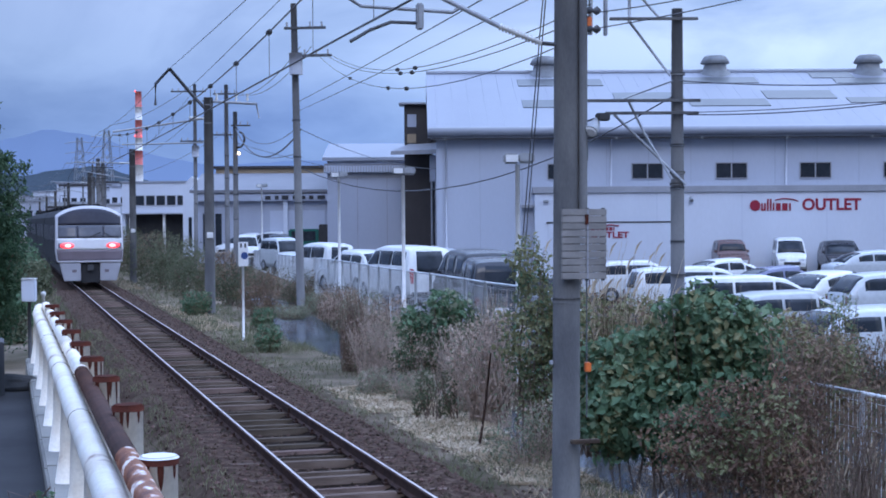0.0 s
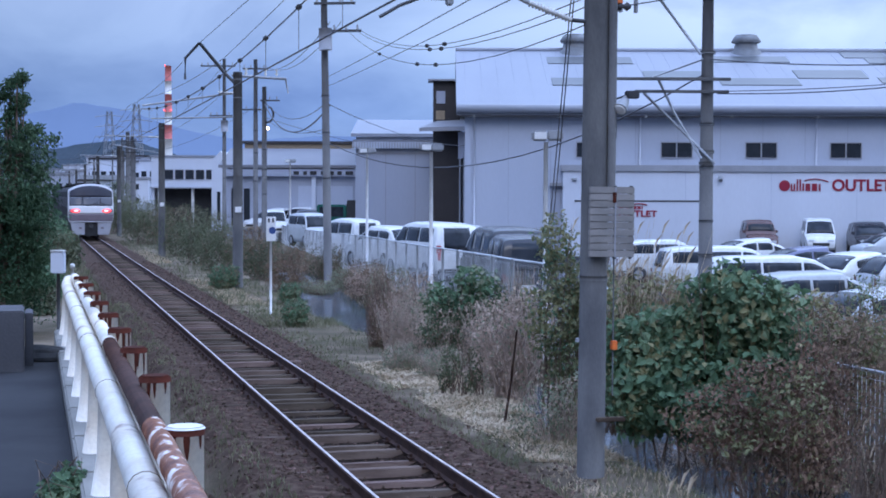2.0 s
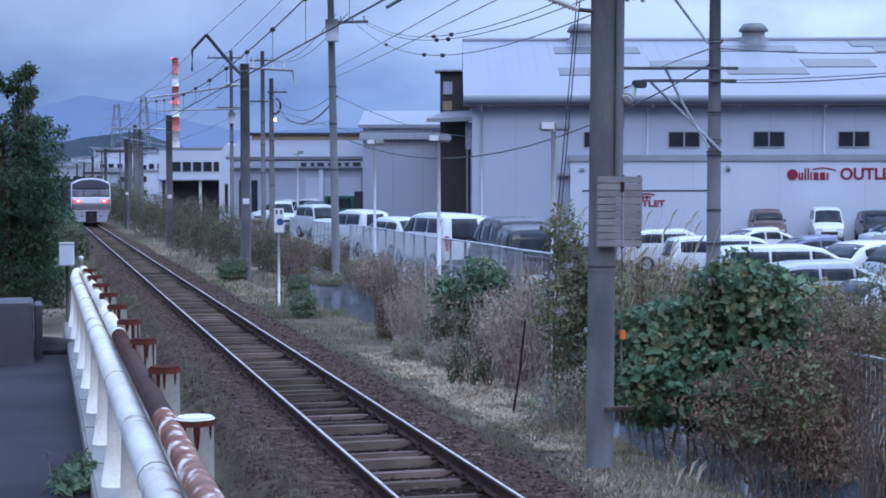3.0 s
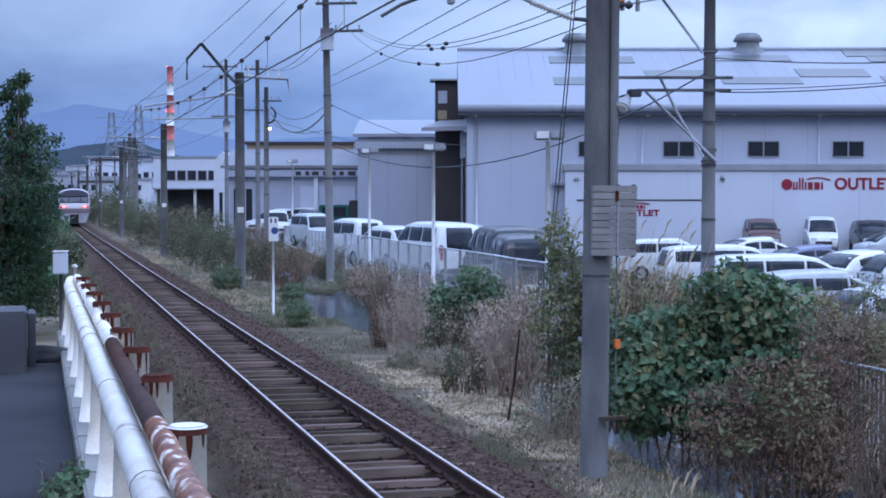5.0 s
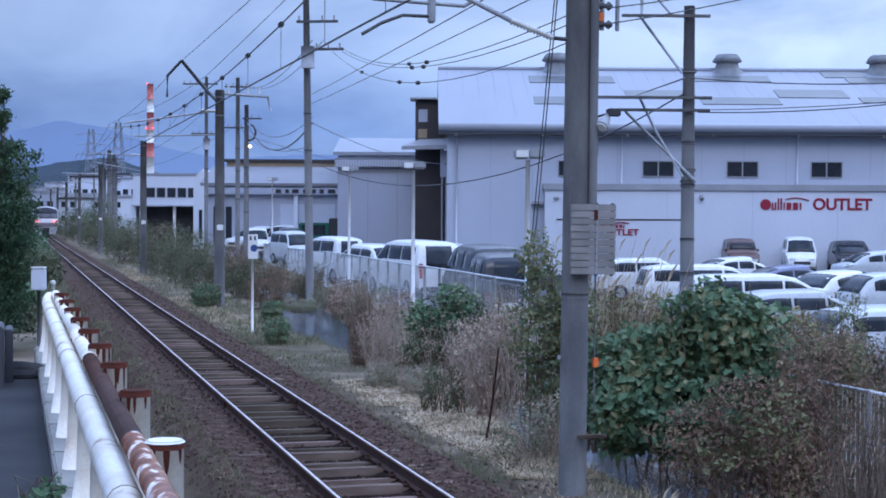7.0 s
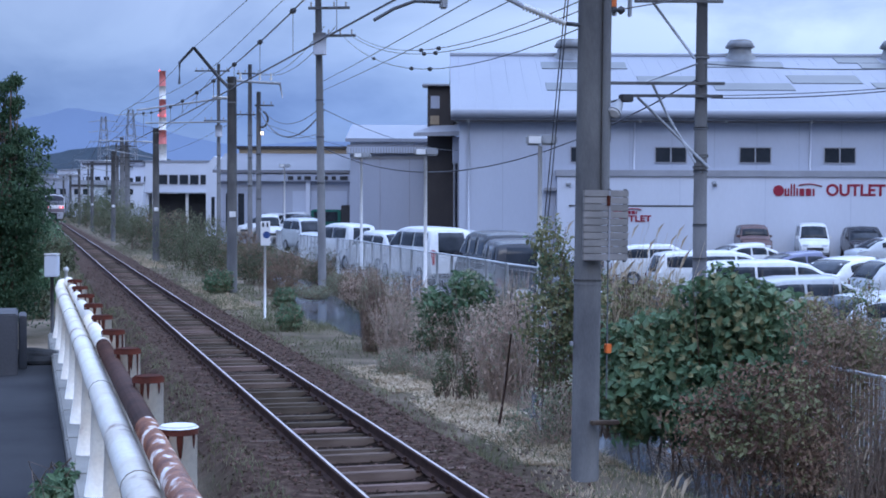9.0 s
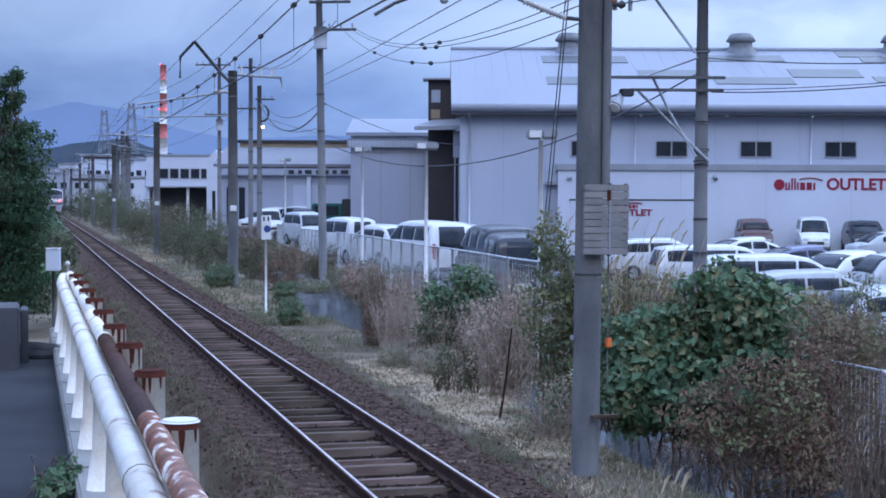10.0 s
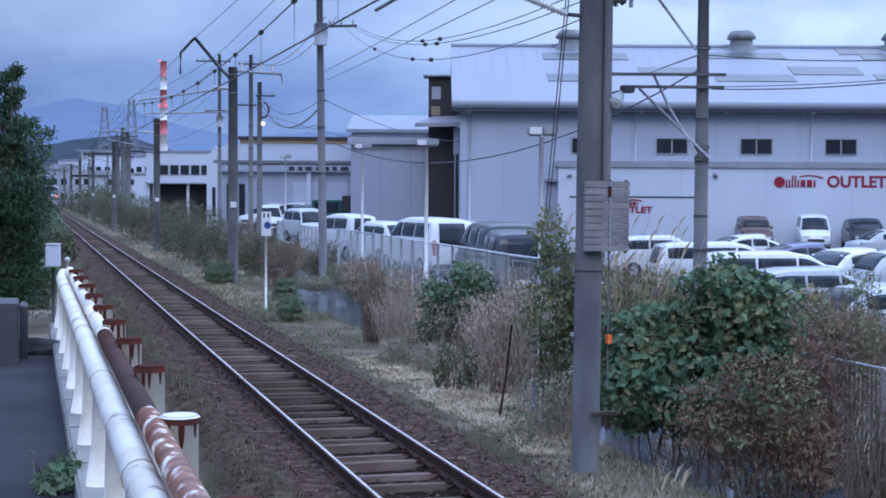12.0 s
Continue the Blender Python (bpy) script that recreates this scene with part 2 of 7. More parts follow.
def ground_mat():
    """Ground: soil and short weeds, and rusty ballast along the track, told apart by the distance from it."""
    m = bpy.data.materials.new("ground_soil")
    m.use_nodes = True
    nt = m.node_tree
    N, L = nt.nodes, nt.links
    p = N["Principled BSDF"]
    tc = N.new("ShaderNodeTexCoord")

    def ns(s, d=5):
        n = N.new("ShaderNodeTexNoise")
        n.inputs["Scale"].default_value, n.inputs["Detail"].default_value = s, d
        L.new(tc.outputs["Object"], n.inputs["Vector"])
        return n.outputs["Fac"]

    def ramp(fac, stops):
        r = N.new("ShaderNodeValToRGB")
        e = r.color_ramp.elements
        e[0].position, e[0].color = stops[0][0], (*stops[0][1], 1)
        e[1].position, e[1].color = stops[-1][0], (*stops[-1][1], 1)
        for q, c in stops[1:-1]:
            e.new(q).color = (*c, 1)
        L.new(fac, r.inputs[0])
        return r.outputs[0]

    soil = ramp(ns(0.9), [(0.32, (0.072, 0.066, 0.042)), (0.48, (0.132, 0.105, 0.078)), (0.66, (0.225, 0.18, 0.135))])
    ball = ramp(ns(7, 6), [(0.3, (0.034, 0.020, 0.0155)), (0.5, (0.064, 0.041, 0.032)), (0.75, (0.135, 0.094, 0.075))])
    sep = N.new("ShaderNodeSeparateXYZ")
    L.new(tc.outputs["Object"], sep.inputs[0])
    off = N.new("ShaderNodeMath")
    off.operation = "SUBTRACT"
    off.inputs[1].default_value = 3.9
    L.new(sep.outputs[0], off.inputs[0])
    ab = N.new("ShaderNodeMath")
    ab.operation = "ABSOLUTE"
    L.new(off.outputs[0], ab.inputs[0])
    wob = N.new("ShaderNodeMath")
    wob.operation = "MULTIPLY_ADD"
    wob.inputs[1].default_value = 1.5
    L.new(ns(1.3), wob.inputs[0])
    L.new(ab.outputs[0], wob.inputs[2])
    fade = N.new("ShaderNodeMapRange")
    fade.inputs["From Min"].default_value, fade.inputs["From Max"].default_value = 2.35, 2.95
    L.new(wob.outputs[0], fade.inputs["Value"])
    mx = N.new("ShaderNodeMix")
    mx.data_type = "RGBA"
    L.new(fade.outputs[0], mx.inputs["Factor"])
    L.new(ball, mx.inputs["A"])
    L.new(soil, mx.inputs["B"])
    # oil and brake dust darken the stones between the rails
    mid = N.new("ShaderNodeMath")
    mid.operation = "SUBTRACT"
    mid.inputs[1].default_value = 3.785
    L.new(sep.outputs[0], mid.inputs[0])
    away = N.new("ShaderNodeMath")
    away.operation = "ABSOLUTE"
    L.new(mid.outputs[0], away.inputs[0])
    oil = N.new("ShaderNodeMapRange")
    oil.inputs["From Min"].default_value, oil.inputs["From Max"].default_value = 0.45, 0.8
    oil.inputs["To Min"].default_value, oil.inputs["To Max"].default_value = 0.28, 1.0
    L.new(away.outputs[0], oil.inputs["Value"])
    dirt = N.new("ShaderNodeVectorMath")
    dirt.operation = "SCALE"
    L.new(mx.outputs["Result"], dirt.inputs[0])
    L.new(oil.outputs[0], dirt.inputs["Scale"])
    L.new(dirt.outputs[0], p.inputs["Base Color"])
    p.inputs["Roughness"].default_value = 1.0
    p.inputs["Specular IOR Level"].default_value = 0.05
    b = N.new("ShaderNodeBump")
    b.inputs["Strength"].default_value, b.inputs["Distance"].default_value = 0.7, 0.03
    L.new(ns(28, 4), b.inputs["Height"])
    L.new(b.outputs[0], p.inputs["Normal"])
    return m


M_GROUND = ground_mat()


# ---- building blocks ----
def part(name, bm, material, parent=None, label="", smooth=False):
    me = bpy.data.meshes.new(name)
    if smooth:
        for f in bm.faces:
            f.smooth = True
    bm.to_mesh(me)
    bm.free()
    for m in material if isinstance(material, (list, tuple)) else [material]:
        me.materials.append(m)
    ob = new(name, me)
    if parent:
        ob.parent = parent
    if label:
        ob["label"] = label
    return ob


def thing(name, label, category, m=None, group="", kind=""):
    ob = new(name)
    ob.empty_display_size = 0.2
    if m is not None:
        ob.matrix_basis = m
    return tagged(ob, label, category, group, kind)


def box(bm, x0, x1, y0, y1, z0, z1, bevel=0.0, mi=0):
    vs = [bm.verts.new((x, y, z)) for x in (x0, x1) for y in (y0, y1) for z in (z0, z1)]
    fs = [bm.faces.new([vs[i] for i in q]) for q in ((0, 1, 3, 2), (4, 6, 7, 5), (0, 4, 5, 1), (2, 3, 7, 6), (0, 2, 6, 4), (1, 5, 7, 3))]
    for f in fs:
        f.material_index = mi
    if bevel:
        es = list({e for f in fs for e in f.edges})
        bmesh.ops.bevel(bm, geom=es, offset=bevel, segments=2, affect="EDGES", clamp_overlap=True)
    return bm


def tube(bm, pts, r, n=8, caps=True):
    """A round tube along points; r: one radius or one for each."""
    pts = [Vector(p) for p in pts]
    rs = r if isinstance(r, (list, tuple)) else [r] * len(pts)
    rings = []
    for i, p in enumerate(pts):
        d = (pts[min(i + 1, len(pts) - 1)] - pts[max(i - 1, 0)]).normalized()
        a = d.cross((0, 0, 1) if abs(d.z) < 0.95 else (1, 0, 0)).normalized()
        b = d.cross(a)
        rings.append([bm.verts.new(p + (a * math.cos(2 * math.pi * k / n) + b * math.sin(2 * math.pi * k / n)) * rs[i]) for k in range(n)])
    for q, s in zip(rings, rings[1:]):
        for k in range(n):
            bm.faces.new((q[k], q[(k + 1) % n], s[(k + 1) % n], s[k])).smooth = True
    if caps:
        bm.faces.new(rings[0])
        bm.faces.new(rings[-1][::-1])
    return bm


def prism(bm, poly, y0, y1, mi=0):
    """A polygon in x and z, drawn out along y."""
    a = [bm.verts.new((x, y0, z)) for x, z in poly]
    b = [bm.verts.new((x, y1, z)) for x, z in poly]
    fs = [bm.faces.new(a), bm.faces.new(b[::-1])]
    for i in range(len(poly)):
        j = (i + 1) % len(poly)
        fs.append(bm.faces.new((a[i], b[i], b[j], a[j])))
    for f in fs:
        f.material_index = mi
    return bm


def B():
    return bmesh.new()


YAW = 15.29
CY, SY = math.cos(radians(YAW)), math.sin(radians(YAW))


def lot(u, v, z=0.0):
    """A place in the car park's own axes: u along the showroom's front, v towards it."""
    return (u * CY + v * SY, -u * SY + v * CY, z)


def lot_pose(u, v, z=0.0, turn=0.0):
    return pose(*lot(u, v, z), 0, 0, -YAW + turn)


def smooth01(x, a, b):
    t = min(max((x - a) / (b - a), 0), 1)
    return t * t * (3 - 2 * t)


def fence_x(y):
    return 9.92 - (y - 16.2) * 0.02 if y < 30 else 9.64 + (y - 30) * 0.0815 + max(y - 60, 0) * 0.012


def ditch_x(y):
    return 8.75 if y < 42 else 8.75 + (y - 42) * 0.105


def lot_z(x, y):
    """The car park climbs a little away from the lane and towards the showroom."""
    rise = 0.48 * smooth01(y, 24, 36) * (1 - smooth01(x - fence_x(y), 4.0, 7.5))
    return -0.30 + max(rise, 0.4 * smooth01(x, 20, 40))


def ground_z(x, y):
    """The lie of the land: a raised lane, the track bed, a ditch, and the car park."""
    lane = 1.22 - 1.5 * smooth01(y, 40, 75)
    n = 0.05 * noise.noise((x * 0.9, y * 0.9, 0)) + 0.02 * noise.noise((x * 3, y * 3, 5))
    if x < 0.78:
        z = lane - 0.02 + n * 0.4 * smooth01(y, 16, 18)
    elif x < 1.8:
        z = lane + (-0.42 - lane) * smooth01(x, 0.78, 1.35) + n
    else:
        bed = smooth01(x, 1.9, 2.35) * (1 - smooth01(x, 5.1, 5.75))
        z = -0.42 + 0.275 * bed + n * (1 - 0.75 * bed) - 0.085 * (1 - smooth01(abs(x - 3.785), 0.42, 0.62))
        dx = abs(x - ditch_x(y))
        wide = smooth01(y, 36, 44) * (1 - smooth01(y, 66, 74)) + 1.5 * (1 - smooth01(y, 21.5, 25))
        if y < 120:
            z -= 0.75 * (1 - smooth01(dx, 0.45 + 0.35 * wide, 0.95 + 0.4 * wide))
        z += (lot_z(x, y) + 0.36) * smooth01(x, fence_x(y) - 0.6, fence_x(y) + 0.3)
    return z


def axis(fine0, fine1, step, far0, far1):
    a = list(np.arange(fine0, fine1, step))
    s, v = step, a[-1]
    while v < far1:
        s *= 1.35
        v += s
        a.append(v)
    s, v = step, a[0]
    while v > far0:
        s *= 1.35
        v -= s
        a.insert(0, v)
    return a


def build_ground():
    xs, ys = axis(-1.0, 13.0, 0.14, -4000, 4000), axis(6.0, 70.0, 0.4, -400, 4500)
    verts = [(x, y, ground_z(x, y)) for y in ys for x in xs]
    w = len(xs)
    faces = [(j * w + i, j * w + i + 1, (j + 1) * w + i + 1, (j + 1) * w + i) for j in range(len(ys) - 1) for i in range(w - 1)]
    me = bpy.data.meshes.new("ground")
    me.from_pydata(verts, [], faces)
    me.materials.append(M_GROUND)
    for f in me.polygons:
        f.use_smooth = True
    tagged(new("ground", me), "weedy brown soil and rusty track bed with a ditch", "ground", kind="structure")


build_ground()


def sheet(name, quad, material, label, category, thick=0.03):
    """A flat slab on four corners."""
    bm = B()
    top = [bm.verts.new(p) for p in quad]
    low = [bm.verts.new((p[0], p[1], p[2] - thick)) for p in quad]
    bm.faces.new(top)
    bm.faces.new(low[::-1])
    for i in range(4):
        j = (i + 1) % 4
        bm.faces.new((top[j], top[i], low[i], low[j]))
    return tagged(part(name, bm, material), label, category, kind="structure")


sheet("road", [(-6, -8, 1.3), (0.235, -8, 1.3), (0.235, 15.7, 1.3), (-6, 15.7, 1.3)], M_ASPH, "smooth dark grey asphalt lane beside the guard rail", "road", 0.2)


def build_lot():
    ys = list(np.arange(4, 150, 3.0))
    bm = B()
    rows = []
    for y in ys:
        x0 = fence_x(y) + 0.35
        row = []
        for k in range(14):
            x = x0 + (70 - x0) * (k / 13) ** 1.6
            row.append(bm.verts.new((x, y, lot_z(x, y))))
        rows.append(row)
    for a, b in zip(rows, rows[1:]):
        for k in range(13):
            bm.faces.new((a[k], a[k + 1], b[k + 1], b[k])).smooth = True
    tagged(part("pavement", bm, M_ASPH), "grey asphalt car park of the used car showroom", "car park", kind="structure")


build_lot()


def build_water():
    ys = list(np.arange(4, 118, 2.0))
    bm = B()
    l = [bm.verts.new((ditch_x(y) - 1.5, y, -0.76)) for y in ys]
    r = [bm.verts.new((ditch_x(y) + 1.5, y, -0.76)) for y in ys]
    for i in range(len(ys) - 1):
        bm.faces.new((l[i], r[i], r[i + 1], l[i + 1]))
    m = mat("ditch_water", (0.085, 0.105, 0.13), (0.115, 0.135, 0.16), 0.10, scale=0.8, fine=14, bump=0.08)
    tagged(part("water", bm, m), "still shallow water of the trackside ditch, mirroring the sky", "water", kind="structure")


build_water()


# ---- far distance ----
def ridge(name, v, u0, u1, heights, material, label, thick=60):
    """A far range of hills: a wall of land with a broken skyline."""
    bm = B()
    n = 90
    base, top, back = [], [], []
    for i in range(n + 1):
        f = i / n
        u = u0 + (u1 - u0) * f
        h = heights(f) * (1 + 0.05 * noise.noise((f * 25, v, 0))) + 0.012 * v * 0.12 * noise.noise((f * 60, 3, v))
        base.append(bm.verts.new(lot(u, v, -1)))
        top.append(bm.verts.new(lot(u, v + thick, max(h, 0))))
        back.append(bm.verts.new(lot(u, v + 2 * thick, -1)))
    for i in range(n):
        bm.faces.new((base[i], base[i + 1], top[i + 1], top[i]))
        bm.faces.new((top[i], top[i + 1], back[i + 1], back[i]))
    tagged(part(name, bm, material, smooth=True), label, "hills", kind="structure")


# Distance haze is put into the mountain's colour as a bluish self-glow.
M_MOUNT = mat("far_mountain_haze_glow", (0.06, 0.085, 0.14), (0.075, 0.10, 0.155), 1.0, scale=0.002, fine=0.02, bump=0, spec=0, grit=0.08, glow=(0.118, 0.195, 0.415, 0.9))
M_HILL = mat("wooded_hill", (0.045, 0.06, 0.075), (0.06, 0.075, 0.09), 1.0, scale=0.02, fine=0.3, bump=0, spec=0)
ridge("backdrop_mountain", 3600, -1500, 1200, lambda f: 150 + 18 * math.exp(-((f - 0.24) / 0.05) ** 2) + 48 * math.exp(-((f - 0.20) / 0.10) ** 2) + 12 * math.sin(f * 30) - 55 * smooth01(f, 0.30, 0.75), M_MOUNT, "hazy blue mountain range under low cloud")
ridge("backdrop_hill", 1500, -520, 260, lambda f: 56 + 6 * math.sin(f * 31) - 14 * smooth01(f, 0.2, 0.34) - 45 * smooth01(f, 0.345, 0.42), M_HILL, "low dark wooded hill beyond the town")


# ---- the track ----
TX, GAUGE = 3.785, 1.067


def build_track():
    tr = thing("railway_track", "single narrow gauge railway track with rusty rails on old wooden sleepers", "railway track", kind="structure")
    prof = [(-0.0635, -0.153), (0.0635, -0.153), (0.0635, -0.140), (0.012, -0.125), (0.010, -0.045), (0.0325, -0.035), (0.0325, -0.010), (0.0265, -0.004), (0.015, 0), (-0.015, 0), (-0.0265, -0.004), (-0.0325, -0.010), (-0.0325, -0.035), (-0.010, -0.045), (-0.012, -0.125), (-0.0635, -0.140)]
    for s in (-1, 1):
        bm = B()
        x = TX + s * (GAUGE / 2 + 0.0325)
        prism(bm, [(x + a, b) for a, b in prof], -60, 900)
        bm.faces.ensure_lookup_table()
        for f in bm.faces:
            f.normal_update()
            if f.calc_center_median().z > -0.002:
                f.material_index = 1
        part("rail", bm, [M_RAIL, M_RAILTOP], tr, "running rail with a polished head and rusty web")
    rnd = random.Random(4)
    metas = []
    for k in range(4):
        bm = B()
        w, h = 0.055 + 0.008 * k, 0.07
        box(bm, -1.05, 1.05, -w, w, -h, h, 0.012)
        for v in bm.verts:
            v.co.x += 0.012 * noise.noise((v.co.y * 9, k, v.co.z * 9))
            v.co.z += 0.008 * noise.noise((v.co.x * 3, v.co.y * 7, k))
        me = bpy.data.meshes.new("sleeper")
        bm.to_mesh(me)
        bm.free()
        me.materials.append(M_WOOD)
        metas.append(me)
    # the stretch that runs back beside and behind the lane
    back = random.Random(9)
    for k in range(24):
        o = new("sleeper", metas[k % 4])
        o.parent = tr
        o.matrix_basis = pose(TX + back.uniform(-0.06, 0.06), 4.0 - 0.63 * k, -0.215 + back.uniform(-0.045, 0.01), 0, 0, back.uniform(-1.5, 1.5))
    far = B()
    y = 4.0
    count = 0
    while y < 420:
        y += 0.63 + rnd.uniform(-0.04, 0.04)
        z = -0.215 + rnd.uniform(-0.045, 0.01)
        if count < 270:
            o = new("sleeper", metas[count % 4])
            o.parent = tr
            o.matrix_basis = pose(TX + rnd.uniform(-0.06, 0.06), y, z, 0, 0, rnd.uniform(-1.5, 1.5))
        else:
            box(far, TX - 1.05, TX + 1.05, y - 0.1, y + 0.1, z - 0.07, z + 0.07)
        count += 1
    tagged(part("far_sleepers", far, M_WOOD, tr), kind="stuff")
    # base plates and spikes on the sleepers nearest the lane, fish plates at the joints
    bm = B()
    box(bm, -0.12, 0.12, -0.07, 0.07, -0.012, 0.012)
    box(bm, -0.095, -0.065, -0.02, 0.02, 0.012, 0.05)
    box(bm, 0.065, 0.095, -0.02, 0.02, 0.012, 0.05)
    first = part("tie_plate", bm, M_RUSTDARK, tr)
    first.matrix_basis = pose(TX - 0.566, 12.2, -0.145)
    for k in range(1, 46):
        for s in (-1, 1):
            o = new("tie_plate", first.data)
            o.parent = tr
            o.matrix_basis = pose(TX + s * 0.566, 12.2 + k * 0.63, -0.145)
    for y in (24.0, 49.0, 74.0):
        for s in (-1, 1):
            for q in (-1, 1):
                bm = B()
                x = TX + s * 0.566 + q * 0.03
                box(bm, x - 0.012, x + 0.012, y - 0.25, y + 0.25, -0.125, -0.045, 0.004)
                part("fish_plate", bm, M_RUSTDARK, tr)


build_track()


def scatter_stones():
    rnd = np.random.RandomState(3)
    base = np.array([(1, 0, 0), (-1, 0, 0), (0, 1, 0), (0, -1, 0), (0, 0, 0.8), (0, 0, -0.8)], float)
    tri = np.array([(0, 2, 4), (2, 1, 4), (1, 3, 4), (3, 0, 4), (2, 0, 5), (1, 2, 5), (3, 1, 5), (0, 3, 5)])
    V, F = [], []
    n = 0
    for i in range(15000):
        y = 11 + 60 * rnd.rand() ** 2.0
        x = TX + rnd.normal(0.25, 1.1)
        if not 1.6 < x < 6.4:
            continue
        on_rail = min(abs(x - TX - 0.566), abs(x - TX + 0.566)) < 0.085
        if on_rail or (abs(x - TX) < 0.5 and rnd.rand() < 0.7):
            continue
        r = rnd.uniform(0.016, 0.036)
        p = base * (r * rnd.uniform(0.7, 1.3, 3)) + rnd.uniform(-0.25, 0.25, (6, 3)) * r
        p += (x, y, ground_z(x, y) + r * 0.25)
        V.append(p)
        F.append(tri + n)
        n += 6
    me = bpy.data.meshes.new("ballast")
    me.from_pydata(np.concatenate(V).tolist(), [], np.concatenate(F).tolist())
    me.materials.append(M_STONE)
    tagged(new("ballast", me), "loose rusty brown ballast stones along the track", "gravel", kind="stuff")


scatter_stones()


# ---- guard rail beside the lane ----
def build_guard():
    bm = B()
    y = 2.0
    kerb = thing("kerb", "low pale concrete kerb blocks under the guard rail", "kerb", kind="structure")
    while y < 17.2:
        bm = B()
        box(bm, 0.24, 0.70, y + 0.006, y + 1.30, 1.0, 1.40, 0.015)
        part("kerb_block", bm, M_CONC, kerb)
        y += 1.31
    g = thing("guard_rail", "white painted pipe guard rail, peeling and rusted, on the lane's kerb", "guard rail")
    # lane-side pipe
    zw, zr = 2.9 - 0.99, 2.9 - 0.90
    bm = B()
    tube(bm, [(0.374, 2.2, zw), (0.374, 16.9, zw), (0.374, 17.25, zw + 0.01), (0.40, 17.5, zw + 0.05)], 0.063, 14)
    part("lower_pipe", bm, M_GUARD, g, "white painted lower pipe", )
    for yj in (5.3, 8.0, 10.7, 13.4):
        bm = B()
        tube(bm, [(0.374, yj - 0.004, zw), (0.374, yj + 0.004, zw)], 0.0655, 14)
        part("pipe_joint", bm, M_TAN, g)
    for a, b, m, lab in ((2.2, 6.1, M_PEEL, "rusted pipe length with peeling white paint"), (6.1, 9.6, M_RUSTPIPE, "bare brown rusted pipe length"), (9.6, 11.6, M_GUARD, "white painted pipe length"), (11.6, 17.4, M_GUARD, "white painted pipe length")):
        bm = B()
        tube(bm, [(0.462, a, zr), (0.462, b, zr)], 0.047, 14)
        part("upper_pipe", bm, m, g, lab)
    for yj in (9.6, 11.6, 14.2):
        bm = B()
        tube(bm, [(0.462, yj - 0.02, zr), (0.462, yj + 0.06, zr)], 0.0495, 14)
        part("pipe_collar", bm, M_GUARD, g)
    y = 3.96
    while y < 17.4:
        bm = B()
        tube(bm, [(0.35, y, 1.39), (0.37, y, 1.6), (0.372, y, zw - 0.02)], [0.07, 0.058, 0.05], 12)
        part("leg", bm, M_GUARD, g)
        y += 1.31
    # the row of capped posts behind it
    y0 = 5.79 - 1.35
    rr = random.Random(8)
    for k in range(10):
        y = y0 - 0.28 * (k == 0) + (1.35 * k if k < 3 else 4.05 + 1.24 * (k - 3))
        po = thing("capped_post", "white steel pipe post with a rusted cap and rust streaks", "post", pose(0.565 - 0.009 * k, y, 0), group="capped posts along the kerb")
        top = 2.9 - 0.85 + (0.04 if k > 1 else 0)
        bm = B()
        tube(bm, [(0, 0, 0.9), (0, 0, top - 0.028)], 0.070, 18)
        part("post_body", bm, M_GUARD, po, "white painted pipe with rust runs")
        bm = B()
        tube(bm, [(0, 0, top - 0.030), (0, 0, top - 0.010), (0, 0, top - 0.0)], [0.0745, 0.0745, 0.062], 18)
        part("cap", bm, M_RUST if k != 1 else [M_RUST, M_GUARD], po, "rusted steel cap")
        if k == 1:
            bm = B()
            tube(bm, [(0, 0, top - 0.006), (0, 0, top + 0.003)], [0.0765, 0.066], 18)
            part("cap_top", bm, M_WHITE, po, "white painted top of the cap")
        # rust runs down from the cap
        for a in (205, 250, 285, 330):
            a += rr.uniform(-25, 25)
            l, w = rr.uniform(0.05, 0.34), rr.uniform(5, 13)
            bm = B()
            rows = []
            for f in np.linspace(0, 1, 6):
                hw = w * (1 - f) ** 0.6 * rr.uniform(0.75, 1.1) + 1
                rows.append([bm.verts.new((math.cos(radians(a + d * hw)) * 0.0712, math.sin(radians(a + d * hw)) * 0.0712, top - 0.028 - l * f)) for d in (-1, 0, 1)])
            for p, q in zip(rows, rows[1:]):
                for i in (0, 1):
                    bm.faces.new((p[i], p[i + 1], q[i + 1], q[i]))
            part("rust_run", bm, M_RUST, po)


build_guard()


# ---- poles and overhead line ----
def ring(bm, z, r, h=0.06):
    tube(bm, [(0, 0, z - h / 2), (0, 0, z + h / 2)], r, 16)


def concrete_pole(x, y, h, r0, r1, label, group="concrete poles beside the track", bands=(), lean=(0, 0), z=-0.45):
    po = thing("concrete_pole", label, "utility pole", pose(x, y, z, lean[0], lean[1]), group=group)
    bm = B()
    tube(bm, [(0, 0, -0.3), (0, 0, h * 0.5), (0, 0, h)], [r0, (r0 + r1) / 2, r1], 20)
    part("shaft", bm, M_POLE, po)
    for b in bands:
        bm = B()
        ring(bm, b, r0 + (r1 - r0) * b / h + 0.006)
        part("clamp_band", bm, M_POLE, po)
    return po


def bar(po, name, a, b, r, material=M_STEEL, label="", n=8):
    """A round steel member from a to b; a may be a whole bent line, with b left None."""
    bm = B()
    tube(bm, [a, b] if b else list(a), r, n)
    return part(name, bm, material, po, label)


